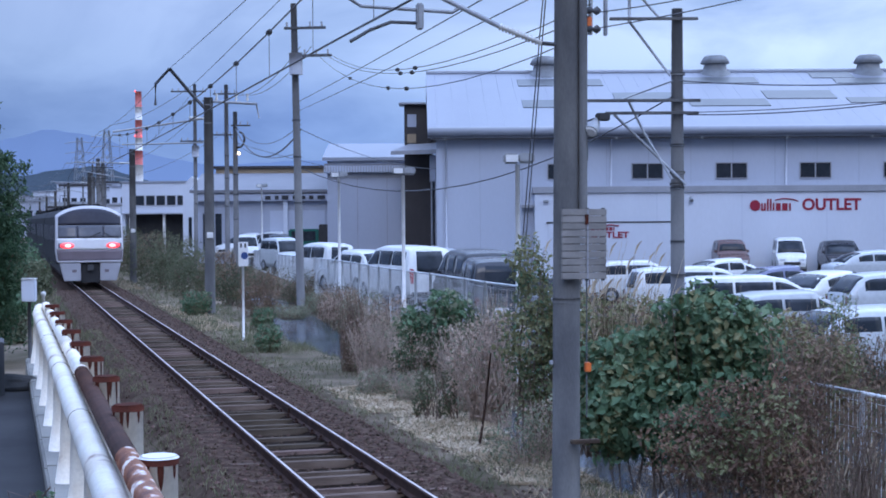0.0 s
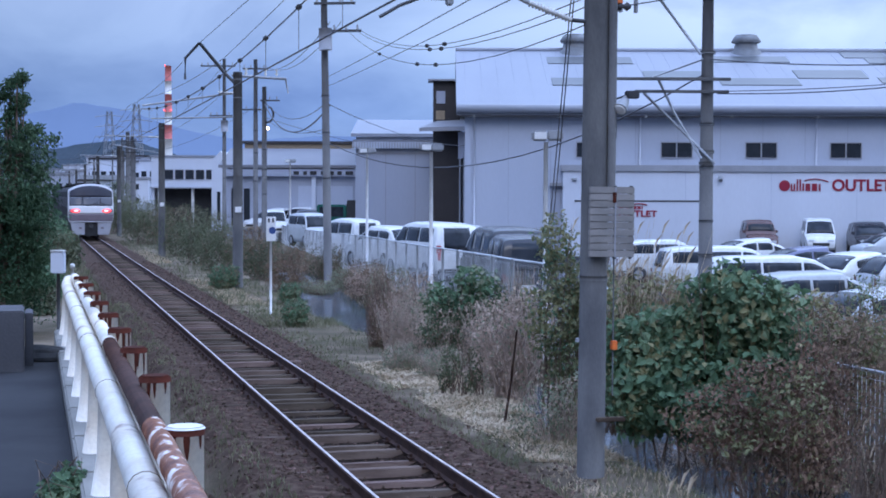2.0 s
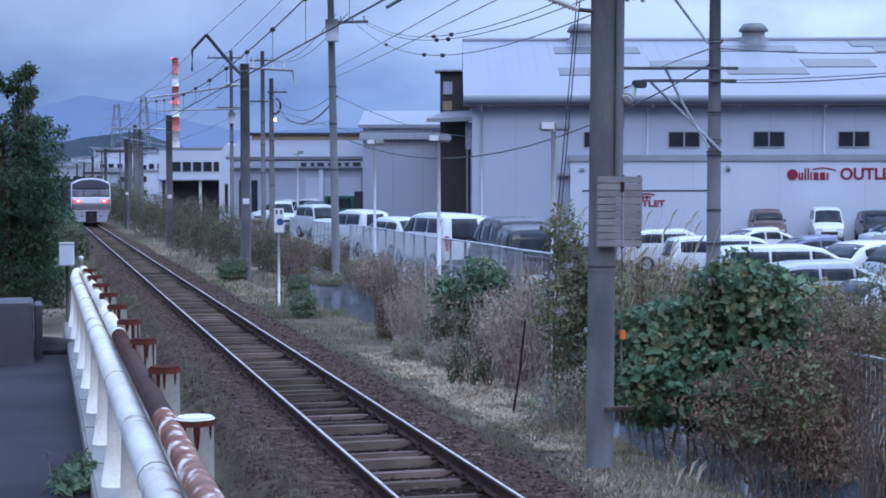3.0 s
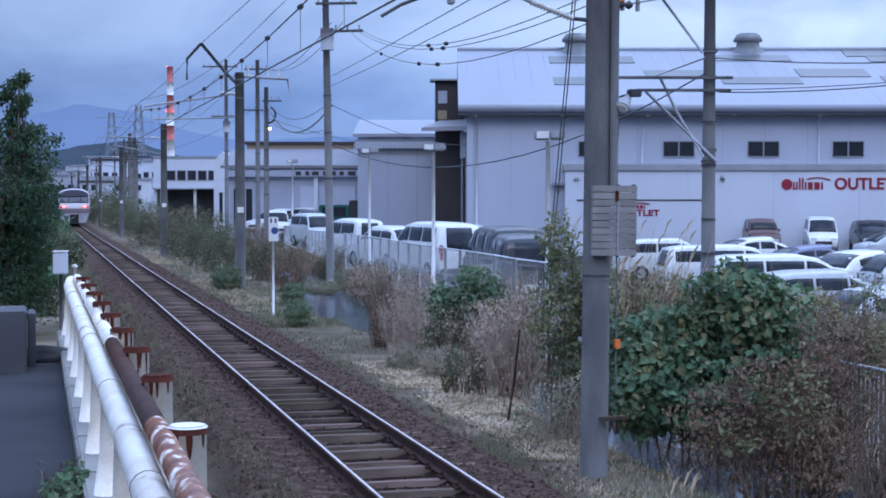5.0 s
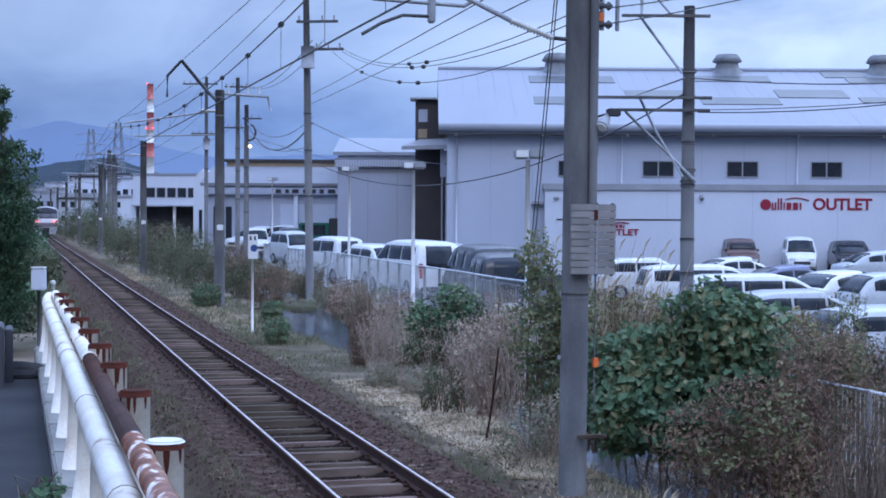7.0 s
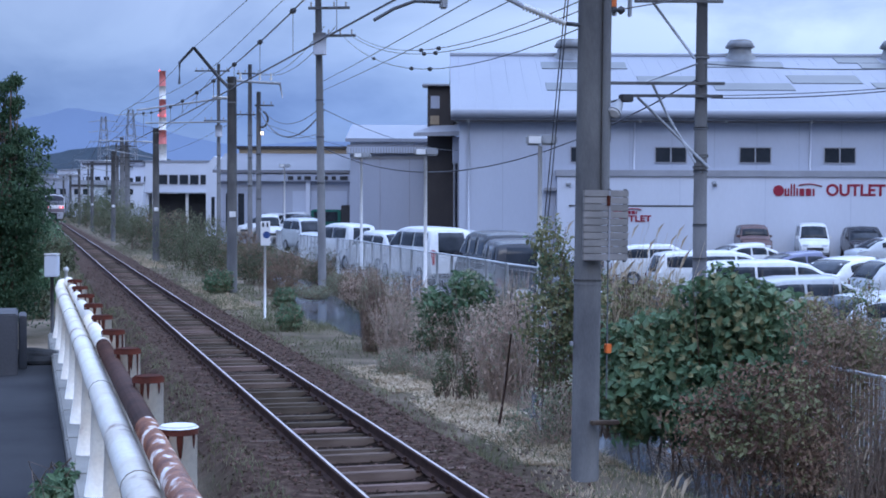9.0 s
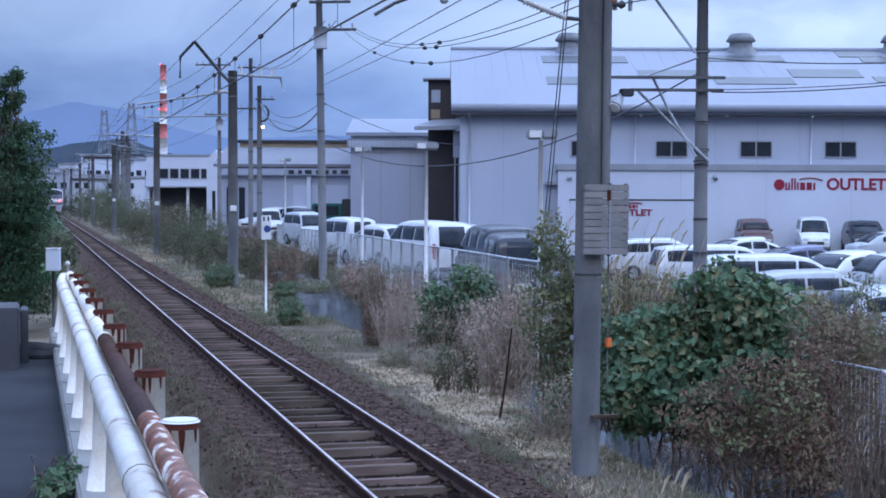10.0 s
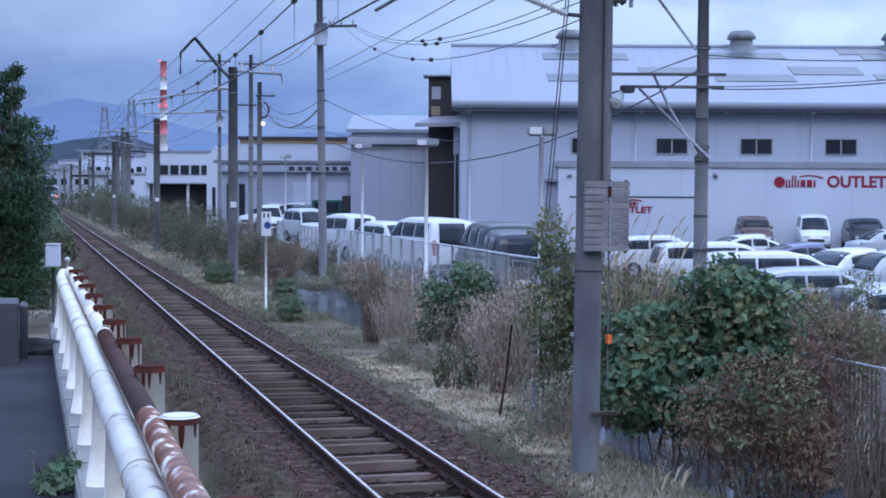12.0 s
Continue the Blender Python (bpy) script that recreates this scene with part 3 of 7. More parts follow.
def insulator(po, a, b, r=0.05, k=9, material=None):
    a, b = Vector(a), Vector(b)
    pts, rs = [], []
    for i in range(k * 2 + 1):
        pts.append(a.lerp(b, i / (k * 2)))
        rs.append(r if i % 2 else r * 0.42)
    bm = B()
    tube(bm, pts, rs, 10)
    return part("insulator", bm, material or M_PORC, po)


WIRE_Z = 5.03


def pole_near():
    po = concrete_pole(6.42, 17.0, 10.5, 0.166, 0.142, "thick grey concrete line pole with a slatted board", bands=(2.4, 6.3), lean=(0, 0.45))
    z0 = -0.45
    # cable conduit up the side
    bar(po, "conduit", (0.155, -0.14, 3.4), (0.14, -0.13, 10.3), 0.05, M_POLE, "grey cable conduit", 12)
    bar(po, "thin_cable", (0.24, -0.05, 1.0), (0.22, -0.05, 10.3), 0.009, M_DARKSTEEL)
    for z in (1.55, 5.65):
        bm = B()
        box(bm, 0.215, 0.285, -0.09, -0.02, z, z + 0.11, 0.008)
        part("orange_tag", bm, M_ORANGE, po, "small orange marker")
    # slatted board wrapped round the shaft
    for k in range(10):
        bm = B()
        z = 2.66 + k * 0.083
        box(bm, -0.155, 0.405, -0.26, -0.215, z, z + 0.078, 0.006)
        part("slat", bm, M_BOARD, po)
    for x in (-0.12, 0.17, 0.37):
        bm = B()
        box(bm, x, x + 0.03, -0.214, -0.17, 2.64, 3.5)
        part("board_batten", bm, M_DARKSTEEL, po)
    bm = B()
    box(bm, 0.155, 0.175, -0.268, -0.26, 2.66, 3.48)
    part("board_seam", bm, M_TRIM, po)
    bm = B()
    box(bm, 0.13, 0.17, -0.275, -0.26, 3.3, 3.42)
    part("rust_mark", bm, M_RUST, po)
    bm = B()
    box(bm, 0.2, 0.25, -0.06, 0.04, 4.05, 4.35, 0.01)
    part("clamp_block", bm, M_DARKSTEEL, po)
    # step and lower wood block
    bm = B()
    box(bm, -0.02, 0.33, -0.27, -0.18, 0.72, 0.77, 0.01)
    part("foot_block", bm, M_WOOD, po)
    bm = B()
    box(bm, -0.205, -0.175, -0.03, 0.03, 1.64, 1.69, 0.005)
    part("white_tag", bm, M_TRIM, po)
    # cantilever towards the track
    bar(po, "arm_foot", (-0.14, 0, 5.43), (-0.32, 0, 5.44), 0.025, M_DARKSTEEL)
    insulator(po, (-0.32, 0, 5.44), (-0.85, 0, 5.62), 0.048, 13)
    bar(po, "cantilever_tube", (-0.85, 0, 5.62), (-3.0, 0, 6.56), 0.030, M_STEEL)
    bar(po, "registration_tube", ((-1.30, 0, 5.83), (-1.42, 0, 5.76), (-2.5, 0, 5.79), (-3.0, 0, 6.08)), None, 0.022, M_STEEL)
    bm = B()
    box(bm, -1.85, -1.77, -0.05, 0.05, 5.545, 5.845, 0.015)
    part("steady_bracket", bm, M_STEEL, po)
    bar(po, "steady_arm", ((-1.82, 0, 5.62), (-2.15, 0, 5.62), (-2.4, 0, 5.52), (-2.63, 0, 5.38)), None, 0.020, M_DARKSTEEL)
    # cable brackets on the car park side
    for z in (5.62, 5.84, 6.06):
        insulator(po, (0.22, -0.05, z), (0.40, -0.05, z), 0.055, 2, M_DARKSTEEL)
        bar(po, "insulator_pin", (0.13, -0.05, z), (0.24, -0.05, z), 0.018, M_DARKSTEEL)
    for x in (0.26, 0.45):
        bm = B()
        box(bm, x, x + 0.035, -0.08, -0.02, 5.55, 6.5, 0.005)
        part("insulator_frame", bm, M_STEEL, po)
    # closed circuit lamp and bracket
    bar(po, "bracket", (0.14, -0.05, 4.5), (0.36, -0.10, 4.57), 0.012, M_DARKSTEEL)
    bm = B()
    tube(bm, [(0.335, -0.12, 4.55), (0.31, -0.14, 4.50), (0.245, -0.18, 4.42), (0.225, -0.20, 4.395)], [0.03, 0.055, 0.082, 0.085], 14)
    lamp_h = part("lamp_housing", bm, M_STEEL, po, "small grey floodlight")
    bm = B()
    tube(bm, [(0.224, -0.201, 4.394), (0.219, -0.205, 4.388)], [0.078, 0.06], 14)
    part("lamp_glass", bm, M_WHITE, lamp_h, "pale lamp glass")
    bm = B()
    box(bm, 0.325, 0.475, -0.2, -0.08, 4.53, 4.62, 0.012)
    part("black_box", bm, M_BLACK, po)


pole_near()


def pole_bracket(x, y, h, r0=0.19, r1=0.16, right=True, label="grey concrete overhead line pole with a steel bracket"):
    po = concrete_pole(x, y, h, r0, r1, label, bands=(h - 0.25, h - 0.9))
    bar(po, "cantilever_tube", (-0.15, 0, h - 0.75), (x * 0 - (x - TX), 0, 6.5), 0.035, M_STEEL)
    bar(po, "registration_tube", (-0.15, 0, h - 1.6), (-(x - TX) + 0.3, 0, 6.05), 0.028, M_STEEL)
    insulator(po, (-0.15, 0, h - 0.75), (-0.7, 0, h - 0.73), 0.06, 6)
    if right:
        bar(po, "cross_arm", (-0.2, 0, h - 0.12), (1.75, 0, h - 0.2), 0.05, M_STEEL)
        bar(po, "drop_arm", (1.72, 0, h - 0.2), (1.82, 0, h - 0.72), 0.03, M_STEEL)
        for k in (0.3, 1.0, 1.4):
            insulator(po, (k, 0, h - 0.1), (k, 0, h + 0.16), 0.06, 2)
    bm = B()
    box(bm, -0.12, 0.1, -r0 - 0.03, -r0 + 0.02, 2.75, 2.95, 0.005)
    part("number_plate_bar", bm, M_WHITE, po, "plain white plate")
    return po


p2 = pole_bracket(7.13, 54.6, 7.75)
bar(p2, "feeder_strut", ((-0.1, 0, 7.35), (-0.5, 0, 7.75), (-1.35, 0, 8.75)), None, 0.06, M_DARKSTEEL)
bar(p2, "feeder_strut", ((-1.35, 0, 8.75), (-1.85, 0, 8.2), (-1.86, 0, 7.45)), None, 0.05, M_DARKSTEEL)
pole_bracket(6.76, 83.0, 7.2, right=False)
pole_bracket(6.8, 125.0, 7.2, right=False)
pole_bracket(6.8, 165.0, 7.4, right=False)
pole_bracket(6.8, 205.0, 7.4, right=True)
pole_bracket(6.8, 245.0, 7.4, right=False)
pole_bracket(6.8, 290.0, 7.6, right=True)


def utility_pole(u, v, h, r0, label, arms=(), turn=0.0, lamp=False, box_at=None, coil=None, base=-0.35, lean=0.0):
    """A slim pole with cross-arms: each arm is (height, from, to)."""
    po = thing("utility_pole", label, "utility pole", lot_pose(u, v, base) @ pose(0, 0, 0, 0, lean, turn), group="utility poles")
    bm = B()
    tube(bm, [(0, 0, -0.3), (0, 0, h * 0.5), (0, 0, h)], [r0, r0 * 0.88, r0 * 0.72], 16)
    part("shaft", bm, M_POLE2, po)
    for z, a, b in arms:
        bm = B()
        box(bm, a, b, -r0 - 0.05, -r0 + 0.05, z - 0.045, z + 0.045, 0.005)
        part("cross_arm", bm, M_DARKSTEEL, po)
        k = a + 0.1
        while k < b:
            if abs(k) > 0.2:
                insulator(po, (k, -r0, z + 0.05), (k, -r0, z + 0.22), 0.045, 2, M_TRIM)
            k += 0.42
    for z in (h * 0.35, h * 0.5, h * 0.62):
        bm = B()
        ring(bm, z, r0 * 0.95 + 0.004)
        part("clamp_band", bm, M_DARKSTEEL, po)
    if box_at:
        z = box_at
        bm = B()
        tube(bm, [(0.06, -r0 - 0.2, z), (0.06, -r0 - 0.2, z + 0.78)], 0.24, 16)
        part("transformer", bm, M_TRIM, po, "grey transformer can")
        bm = B()
        ring(bm, z + 0.78, 0.1, 0.1)
        part("bushing", bm, M_PORC, po)
    if coil:
        bm = B()
        tube(bm, [(0.2 + 0.35 * math.sin(a), -0.2, coil + 0.45 * math.cos(a)) for a in np.linspace(0.2, 3.4, 12)], 0.06, 8)
        part("cable_loop", bm, M_BLACK, po, "hanging loop of black cable")
    if lamp:
        bar(po, "lamp_arm", (0.05, -0.15, lamp), (0.25, -0.35, lamp + 0.08), 0.03, M_STEEL)
        bm = B()
        bmesh.ops.create_icosphere(bm, subdivisions=2, radius=0.085, matrix=Matrix.Translation((0.25, -0.38, lamp)))
        part("bulb", bm, M_WARM, po, "lit warm street lamp", True)
    return po


U1 = utility_pole(-4.36, 55.5, 11.1, 0.155, "tall slim grey utility pole with crossarms and a transformer", ((10.2, -0.35, 1.15), (9.2, -0.15, 1.35)), box_at=8.5, lean=-0.9)
U2 = utility_pole(5.62, 33.3, 7.82, 0.165, "grey concrete utility pole with steel brackets beside the car park fence", (), lean=0.1)
for z, a, b in ((7.58, -1.5, 0.42), (5.81, -2.15, 0.47), (5.54, -1.6, 0.43)):
    bm = B()
    box(bm, a, b, -0.24, -0.17, z - 0.032, z + 0.032, 0.006)
    part("cross_arm", bm, M_POLE, U2)
bar(U2, "brace", (-0.18, -0.2, 6.34), (-1.1, -0.2, 7.56), 0.03)
bar(U2, "brace", (-1.07, -0.2, 7.5), (-1.07, -0.2, 8.3), 0.035)
bar(U2, "brace", (-0.42, -0.2, 7.6), (-0.95, -0.2, 8.2), 0.03)
bar(U2, "brace", ((-1.11, -0.2, 5.83), (-0.75, -0.2, 5.1), (-0.15, -0.2, 4.1)), None, 0.028)
bar(U2, "brace", (-1.41, -0.2, 5.51), (0.15, -0.2, 3.99), 0.03)
bar(U2, "brace", (-1.23, -0.22, 5.84), (-0.12, -0.2, 6.24), 0.02)
for z in (6.4, 4.25, 4.0, 2.0):
    bm = B()
    ring(bm, z, 0.172)
    part("clamp_band", bm, M_POLE, U2)
utility_pole(-12.3, 97.5, 11.9, 0.17, "grey utility pole with small crossarms", ((11.3, -0.8, 0.8), (8.7, -1.1, 0.4)))
utility_pole(-10.6, 88.0, 9.5, 0.17, "grey utility pole with a cable loop and a lit street lamp", ((8.7, -0.2, 0.9),), lamp=7.1, coil=7.9)
utility_pole(-15.4, 105.0, 12.6, 0.15, "slim far utility pole with crossarms and switch boxes", ((12.1, -1.6, 0.8), (10.2, -0.3, 1.0), (8.7, -1.0, 0.6)), box_at=7.6)
for u, v, h in ((-40, 190, 11), (-45, 215, 12), (-36, 175, 9), (-54, 260, 13), (-50, 235, 10), (-62, 290, 14), (-31, 150, 9), (-58, 250, 9), (-66, 300, 12)):
    utility_pole(u, v, h, 0.2, "far slim utility pole with crossarms", ((h - 0.5, -1.0, 1.0), (h - 1.6, -0.8, 0.8)))


def pylon(u, v, h):
    po = thing("lattice_pylon", "far grey lattice power pylon", "pylon", lot_pose(u, v, 0))
    bm = B()
    w = h * 0.09
    for sx in (-1, 1):
        for sy in (-1, 1):
            tube(bm, [(sx * w, sy * w, 0), (sx * w * 0.25, sy * w * 0.25, h)], 0.11, 4)
    k, z = 0, 0.0
    while z < h * 0.9:
        a, b = w * (1 - 0.75 * z / h), w * (1 - 0.75 * (z + h / 9) / h)
        for s in (-1, 1):
            tube(bm, [(-a, s * a, z), (b, s * b, z + h / 9)], 0.06, 4)
            tube(bm, [(a, s * a, z), (-b, s * b, z + h / 9)], 0.06, 4)
        z += h / 9
    part("lattice_tower", bm, M_STEEL, po)
    for z in (0.72, 0.83, 0.94):
        bm = B()
        tube(bm, [(-h * 0.16, 0, h * z), (0, 0, h * z + 0.6), (h * 0.16, 0, h * z)], 0.09, 4)
        part("cross_arm", bm, M_STEEL, po)


pylon(-87.8, 430, 28.3)
pylon(-104.3, 470, 28.5)


def wire(pts, sag=0.0, r=0.011, label="thin dark sagging overhead cable", n=14, group="overhead cables", beads=()):
    """A hanging cable between two points."""
    a, b = Vector(pts[0]), Vector(pts[1])
    bm = B()
    P = []
    for i in range(n + 1):
        f = i / n
        p = a.lerp(b, f)
        p.z -= sag * 4 * f * (1 - f)
        P.append(p)
    tube(bm, P, r, 5, False)
    ob = tagged(part("overhead_wire", bm, M_WIRE), label, "cable", group)
    for f in beads:
        p = a.lerp(b, f)
        p.z -= sag * 4 * f * (1 - f)
        bm = B()
        d = (b - a).normalized() * 0.09
        tube(bm, [p - d, p + d], 0.045, 8)
        part("cable_spacer", bm, M_BLACK, ob)
    return ob


SPANS = [-22, 17, 54.6, 83, 125, 165, 205, 245, 290, 340, 400]
for a, b in zip(SPANS, SPANS[1:]):
    wire([(TX, a, WIRE_Z), (TX, b, WIRE_Z)], 0.02, 0.013, "straight copper contact wire over the track", 6)
    sag = 0.6 * ((b - a) / 37.6) ** 2
    ms = wire([(TX, a, 5.95), (TX, b, 5.95)], sag, 0.012, "sagging messenger wire over the track", 14)
    if b < 180:
        k = a + 1.9
        while k < b - 1:
            f = (k - a) / (b - a)
            zt = 5.95 - sag * 4 * f * (1 - f)
            bm = B()
            tube(bm, [(TX, k, WIRE_Z), (TX, k, zt)], 0.005, 4)
            part("dropper", bm, M_WIRE, ms)
            if b < 60:
                bm = B()
                tube(bm, [(TX, k - 0.06, zt), (TX, k + 0.06, zt)], 0.042, 8)
                part("hanger_clamp", bm, M_BLACK, ms)
            k += 3.25
    # two feeders carried on the poles; the second pole holds them on its strut and arm
    for (xa, za), (xb, zb) in (((5.0, 7.62), (5.78, 8.30)), ((5.6, 8.02), (6.67, 7.81))):
        p = (xb, a, zb) if a == 54.6 else (xa, a, za)
        q = (xb, b, zb) if b == 54.6 else (xa, b, za)
        wire([p, q], 0.04 if b == 54.6 else 0.5 * ((b - a) / 37.6) ** 2, 0.010, "dark feeder cable beside the track")


def lw(u0, v0, z0, u1, v1, z1, sag, r=0.014, beads=()):
    wire([lot(u0, v0, z0), lot(u1, v1, z1)], sag, r, beads=beads)


# lines slung between the utility poles and off over the car park
lw(-3.24, 55.4, 8.93, 2.01, 17.9, 5.43, 0.68, 0.009, (0.52, 0.6))
lw(-3.41, 55.4, 8.93, 2.01, 17.9, 5.30, 0.70, 0.009, (0.55, 0.6))
lw(-3.71, 55.4, 8.94, 2.01, 17.9, 5.10, 0.94, 0.009, (0.3, 0.52, 0.6))
lw(-4.38, 55.4, 7.20, 1.17, 16.1, 5.52, 0.03, 0.009)
lw(-4.34, 55.4, 6.88, 1.78, 16.1, 5.54, 0.03, 0.009)
lw(5.65, 33.1, 5.89, 11.04, 33.1, 5.86, 0.10, 0.014)
lw(5.80, 33.1, 5.15, 11.04, 33.1, 5.48, 0.10, 0.014)
lw(5.80, 33.1, 5.20, 11.04, 33.1, 5.50, 0.06, 0.010)
lw(2.08, 18.1, 5.17, 4.03, 18.5, 5.59, 0.02, 0.008)
lw(2.08, 18.1, 5.36, 3.55, 18.5, 5.64, 0.02, 0.008)
lw(-4.3, 55.5, 4.8, 5.5, 33.2, 5.55, 1.38, 0.018)
lw(-4.3, 55.5, 6.4, -10.6, 88, 8.4, 0.9)
lw(-4.3, 55.5, 6.2, -10.6, 88, 8.2, 1.3, 0.03)
lw(-4.3, 55.5, 5.4, -12.3, 97.5, 8.6, 0.8)
lw(-4.3, 55.5, 9.2, -12.3, 97.5, 11.2, 0.9)
lw(-3.9, 55.5, 9.2, -11.8, 97.5, 11.2, 0.9)
lw(-4.3, 55.5, 6.2, 4.0, 95.0, 6.5, 0.9)
lw(-10.6, 88, 7.4, 4.0, 110.0, 6.0, 0.8)
lw(-12.3, 97.5, 8.6, -36, 175, 8.0, 1.0)
lw(-15.4, 105, 11.9, -36, 175, 8.4, 1.0)
lw(-15.4, 105, 10.0, -31, 150, 8.4, 1.0)
lw(-31, 150, 7.5, -66, 230, 9, 1.0)
# stay wires of the near pole
for off in (0.0, 0.35):
    wire([(6.3, 17.1, 6.6 - off), lot(1.75 + off * 0.2, 30.0, -0.4)], 0.0, 0.009, "taut thin steel stay wire")


# ---- marker stake ----
def marker_stake():
    s = thing("marker_post", "white trackside stake with a small blue and white plate", "sign", pose(6.44, 42.3, -0.4))
    bm = B()
    tube(bm, [(0, 0, -0.2), (0.0, 0, 2.05)], 0.034, 10)
    part("stake", bm, M_WHITE, s)
    bm = B()
    box(bm, -0.135, 0.135, -0.09, -0.06, 2.04, 2.72, 0.01)
    part("plate", bm, M_WHITE, s)
    bm = B()
    bmesh.ops.create_circle(bm, cap_ends=True, radius=0.10, segments=20, matrix=Matrix.Translation((0.03, -0.097, 2.34)) @ pose(0, 0, 0, 90))
    part("blue_mark", bm, M_BLUE, s, "plain blue round mark")
    for x in (-0.09, 0.03):
        bm = B()
        box(bm, x, x + 0.05, -0.096, -0.091, 2.56, 2.68)
        part("dark_bar", bm, M_DARK, s)


marker_stake()


# ---- buildings ----
def slab(parent, name, material, x0, x1, y0, y1, z0, z1, label="", bevel=0.0):
    bm = B()
    box(bm, x0, x1, y0, y1, z0, z1, bevel)
    return part(name, bm, material, parent, label)


def window(parent, x0, x1, z0, z1, y, panes=2, glass=None):
    w = slab(parent, "window", glass or M_GLASS, x0 + 0.03, x1 - 0.03, y - 0.02, y + 0.03, z0 + 0.03, z1 - 0.03)
    for a, b, c, d in ((x0, x1, z0, z0 + 0.05), (x0, x1, z1 - 0.05, z1), (x0, x0 + 0.05, z0 + 0.05, z1 - 0.05), (x1 - 0.05, x1, z0 + 0.05, z1 - 0.05)):
        slab(w, "window_frame", M_TRIM, a, b, y - 0.05, y - 0.021, c, d)
    for k in range(1, panes):
        x = x0 + (x1 - x0) * k / panes
        slab(w, "mullion", M_STEEL, x - 0.035, x + 0.035, y - 0.06, y - 0.021, z0 + 0.05, z1 - 0.05)
    return w


def text(parent, word, x, z, y, height, width, material, label):
    cu = bpy.data.curves.new("lettering", "FONT")
    cu.body, cu.size, cu.extrude, cu.offset = word, 1.0, 0.02, 0.028
    tmp = new("lettering", cu)
    dg = bpy.context.evaluated_depsgraph_get()
    me = bpy.data.meshes.new_from_object(tmp.evaluated_get(dg))
    bpy.data.objects.remove(tmp)
    co = np.array([v.co[:] for v in me.vertices])
    lo, hi = co.min(0), co.max(0)
    for v in me.vertices:
        a, b, c = v.co
        v.co = (x + (a - lo[0]) / (hi[0] - lo[0]) * width, y - c, z + (b - lo[1]) / (hi[1] - lo[1]) * height)
    me.materials.clear()
    me.materials.append(material)
    ob = new("sign_lettering", me)
    ob.parent = parent
    ob["label"] = label
    return ob


def brand_shapes(parent, x, z, y, w, h):
    """The brand's own lettering stands as plain red shapes of its size."""
    bm = B()
    tube(bm, [(x + 0.09 * w, y - 0.03, z + 0.42 * h), (x + 0.09 * w, y - 0.002, z + 0.42 * h)], 0.44 * h, 20)
    part("sign_disc", bm, M_SIGNRED, parent, "plain red disc")
    for p, q, t in ((0.215, 0.035, 0.60), (0.275, 0.035, 0.60), (0.335, 0.035, 0.95), (0.395, 0.035, 0.95), (0.455, 0.035, 0.62), (0.52, 0.10, 0.60), (0.65, 0.11, 0.60), (0.79, 0.04, 0.58)):
        bm = B()
        box(bm, x + p * w, x + (p + q) * w, y - 0.03, y, z, z + t * h, 0.012)
        part("sign_bar", bm, M_SIGNRED, parent, "plain red bar")
    slab(parent, "sign_foot", M_SIGNRED, x + 0.215 * w, x + 0.31 * w, y - 0.029, y, z + 0.005, z + 0.12 * h)
    bm = B()
    tube(bm, [(x + (0.5 + 0.48 * f) * w, y - 0.02, z + h * (0.72 + 0.25 * math.sin(math.pi * (0.15 + 0.8 * f)))) for f in np.linspace(0, 1, 9)], 0.035, 6)
    part("sign_swoosh", bm, M_SIGNRED, parent)


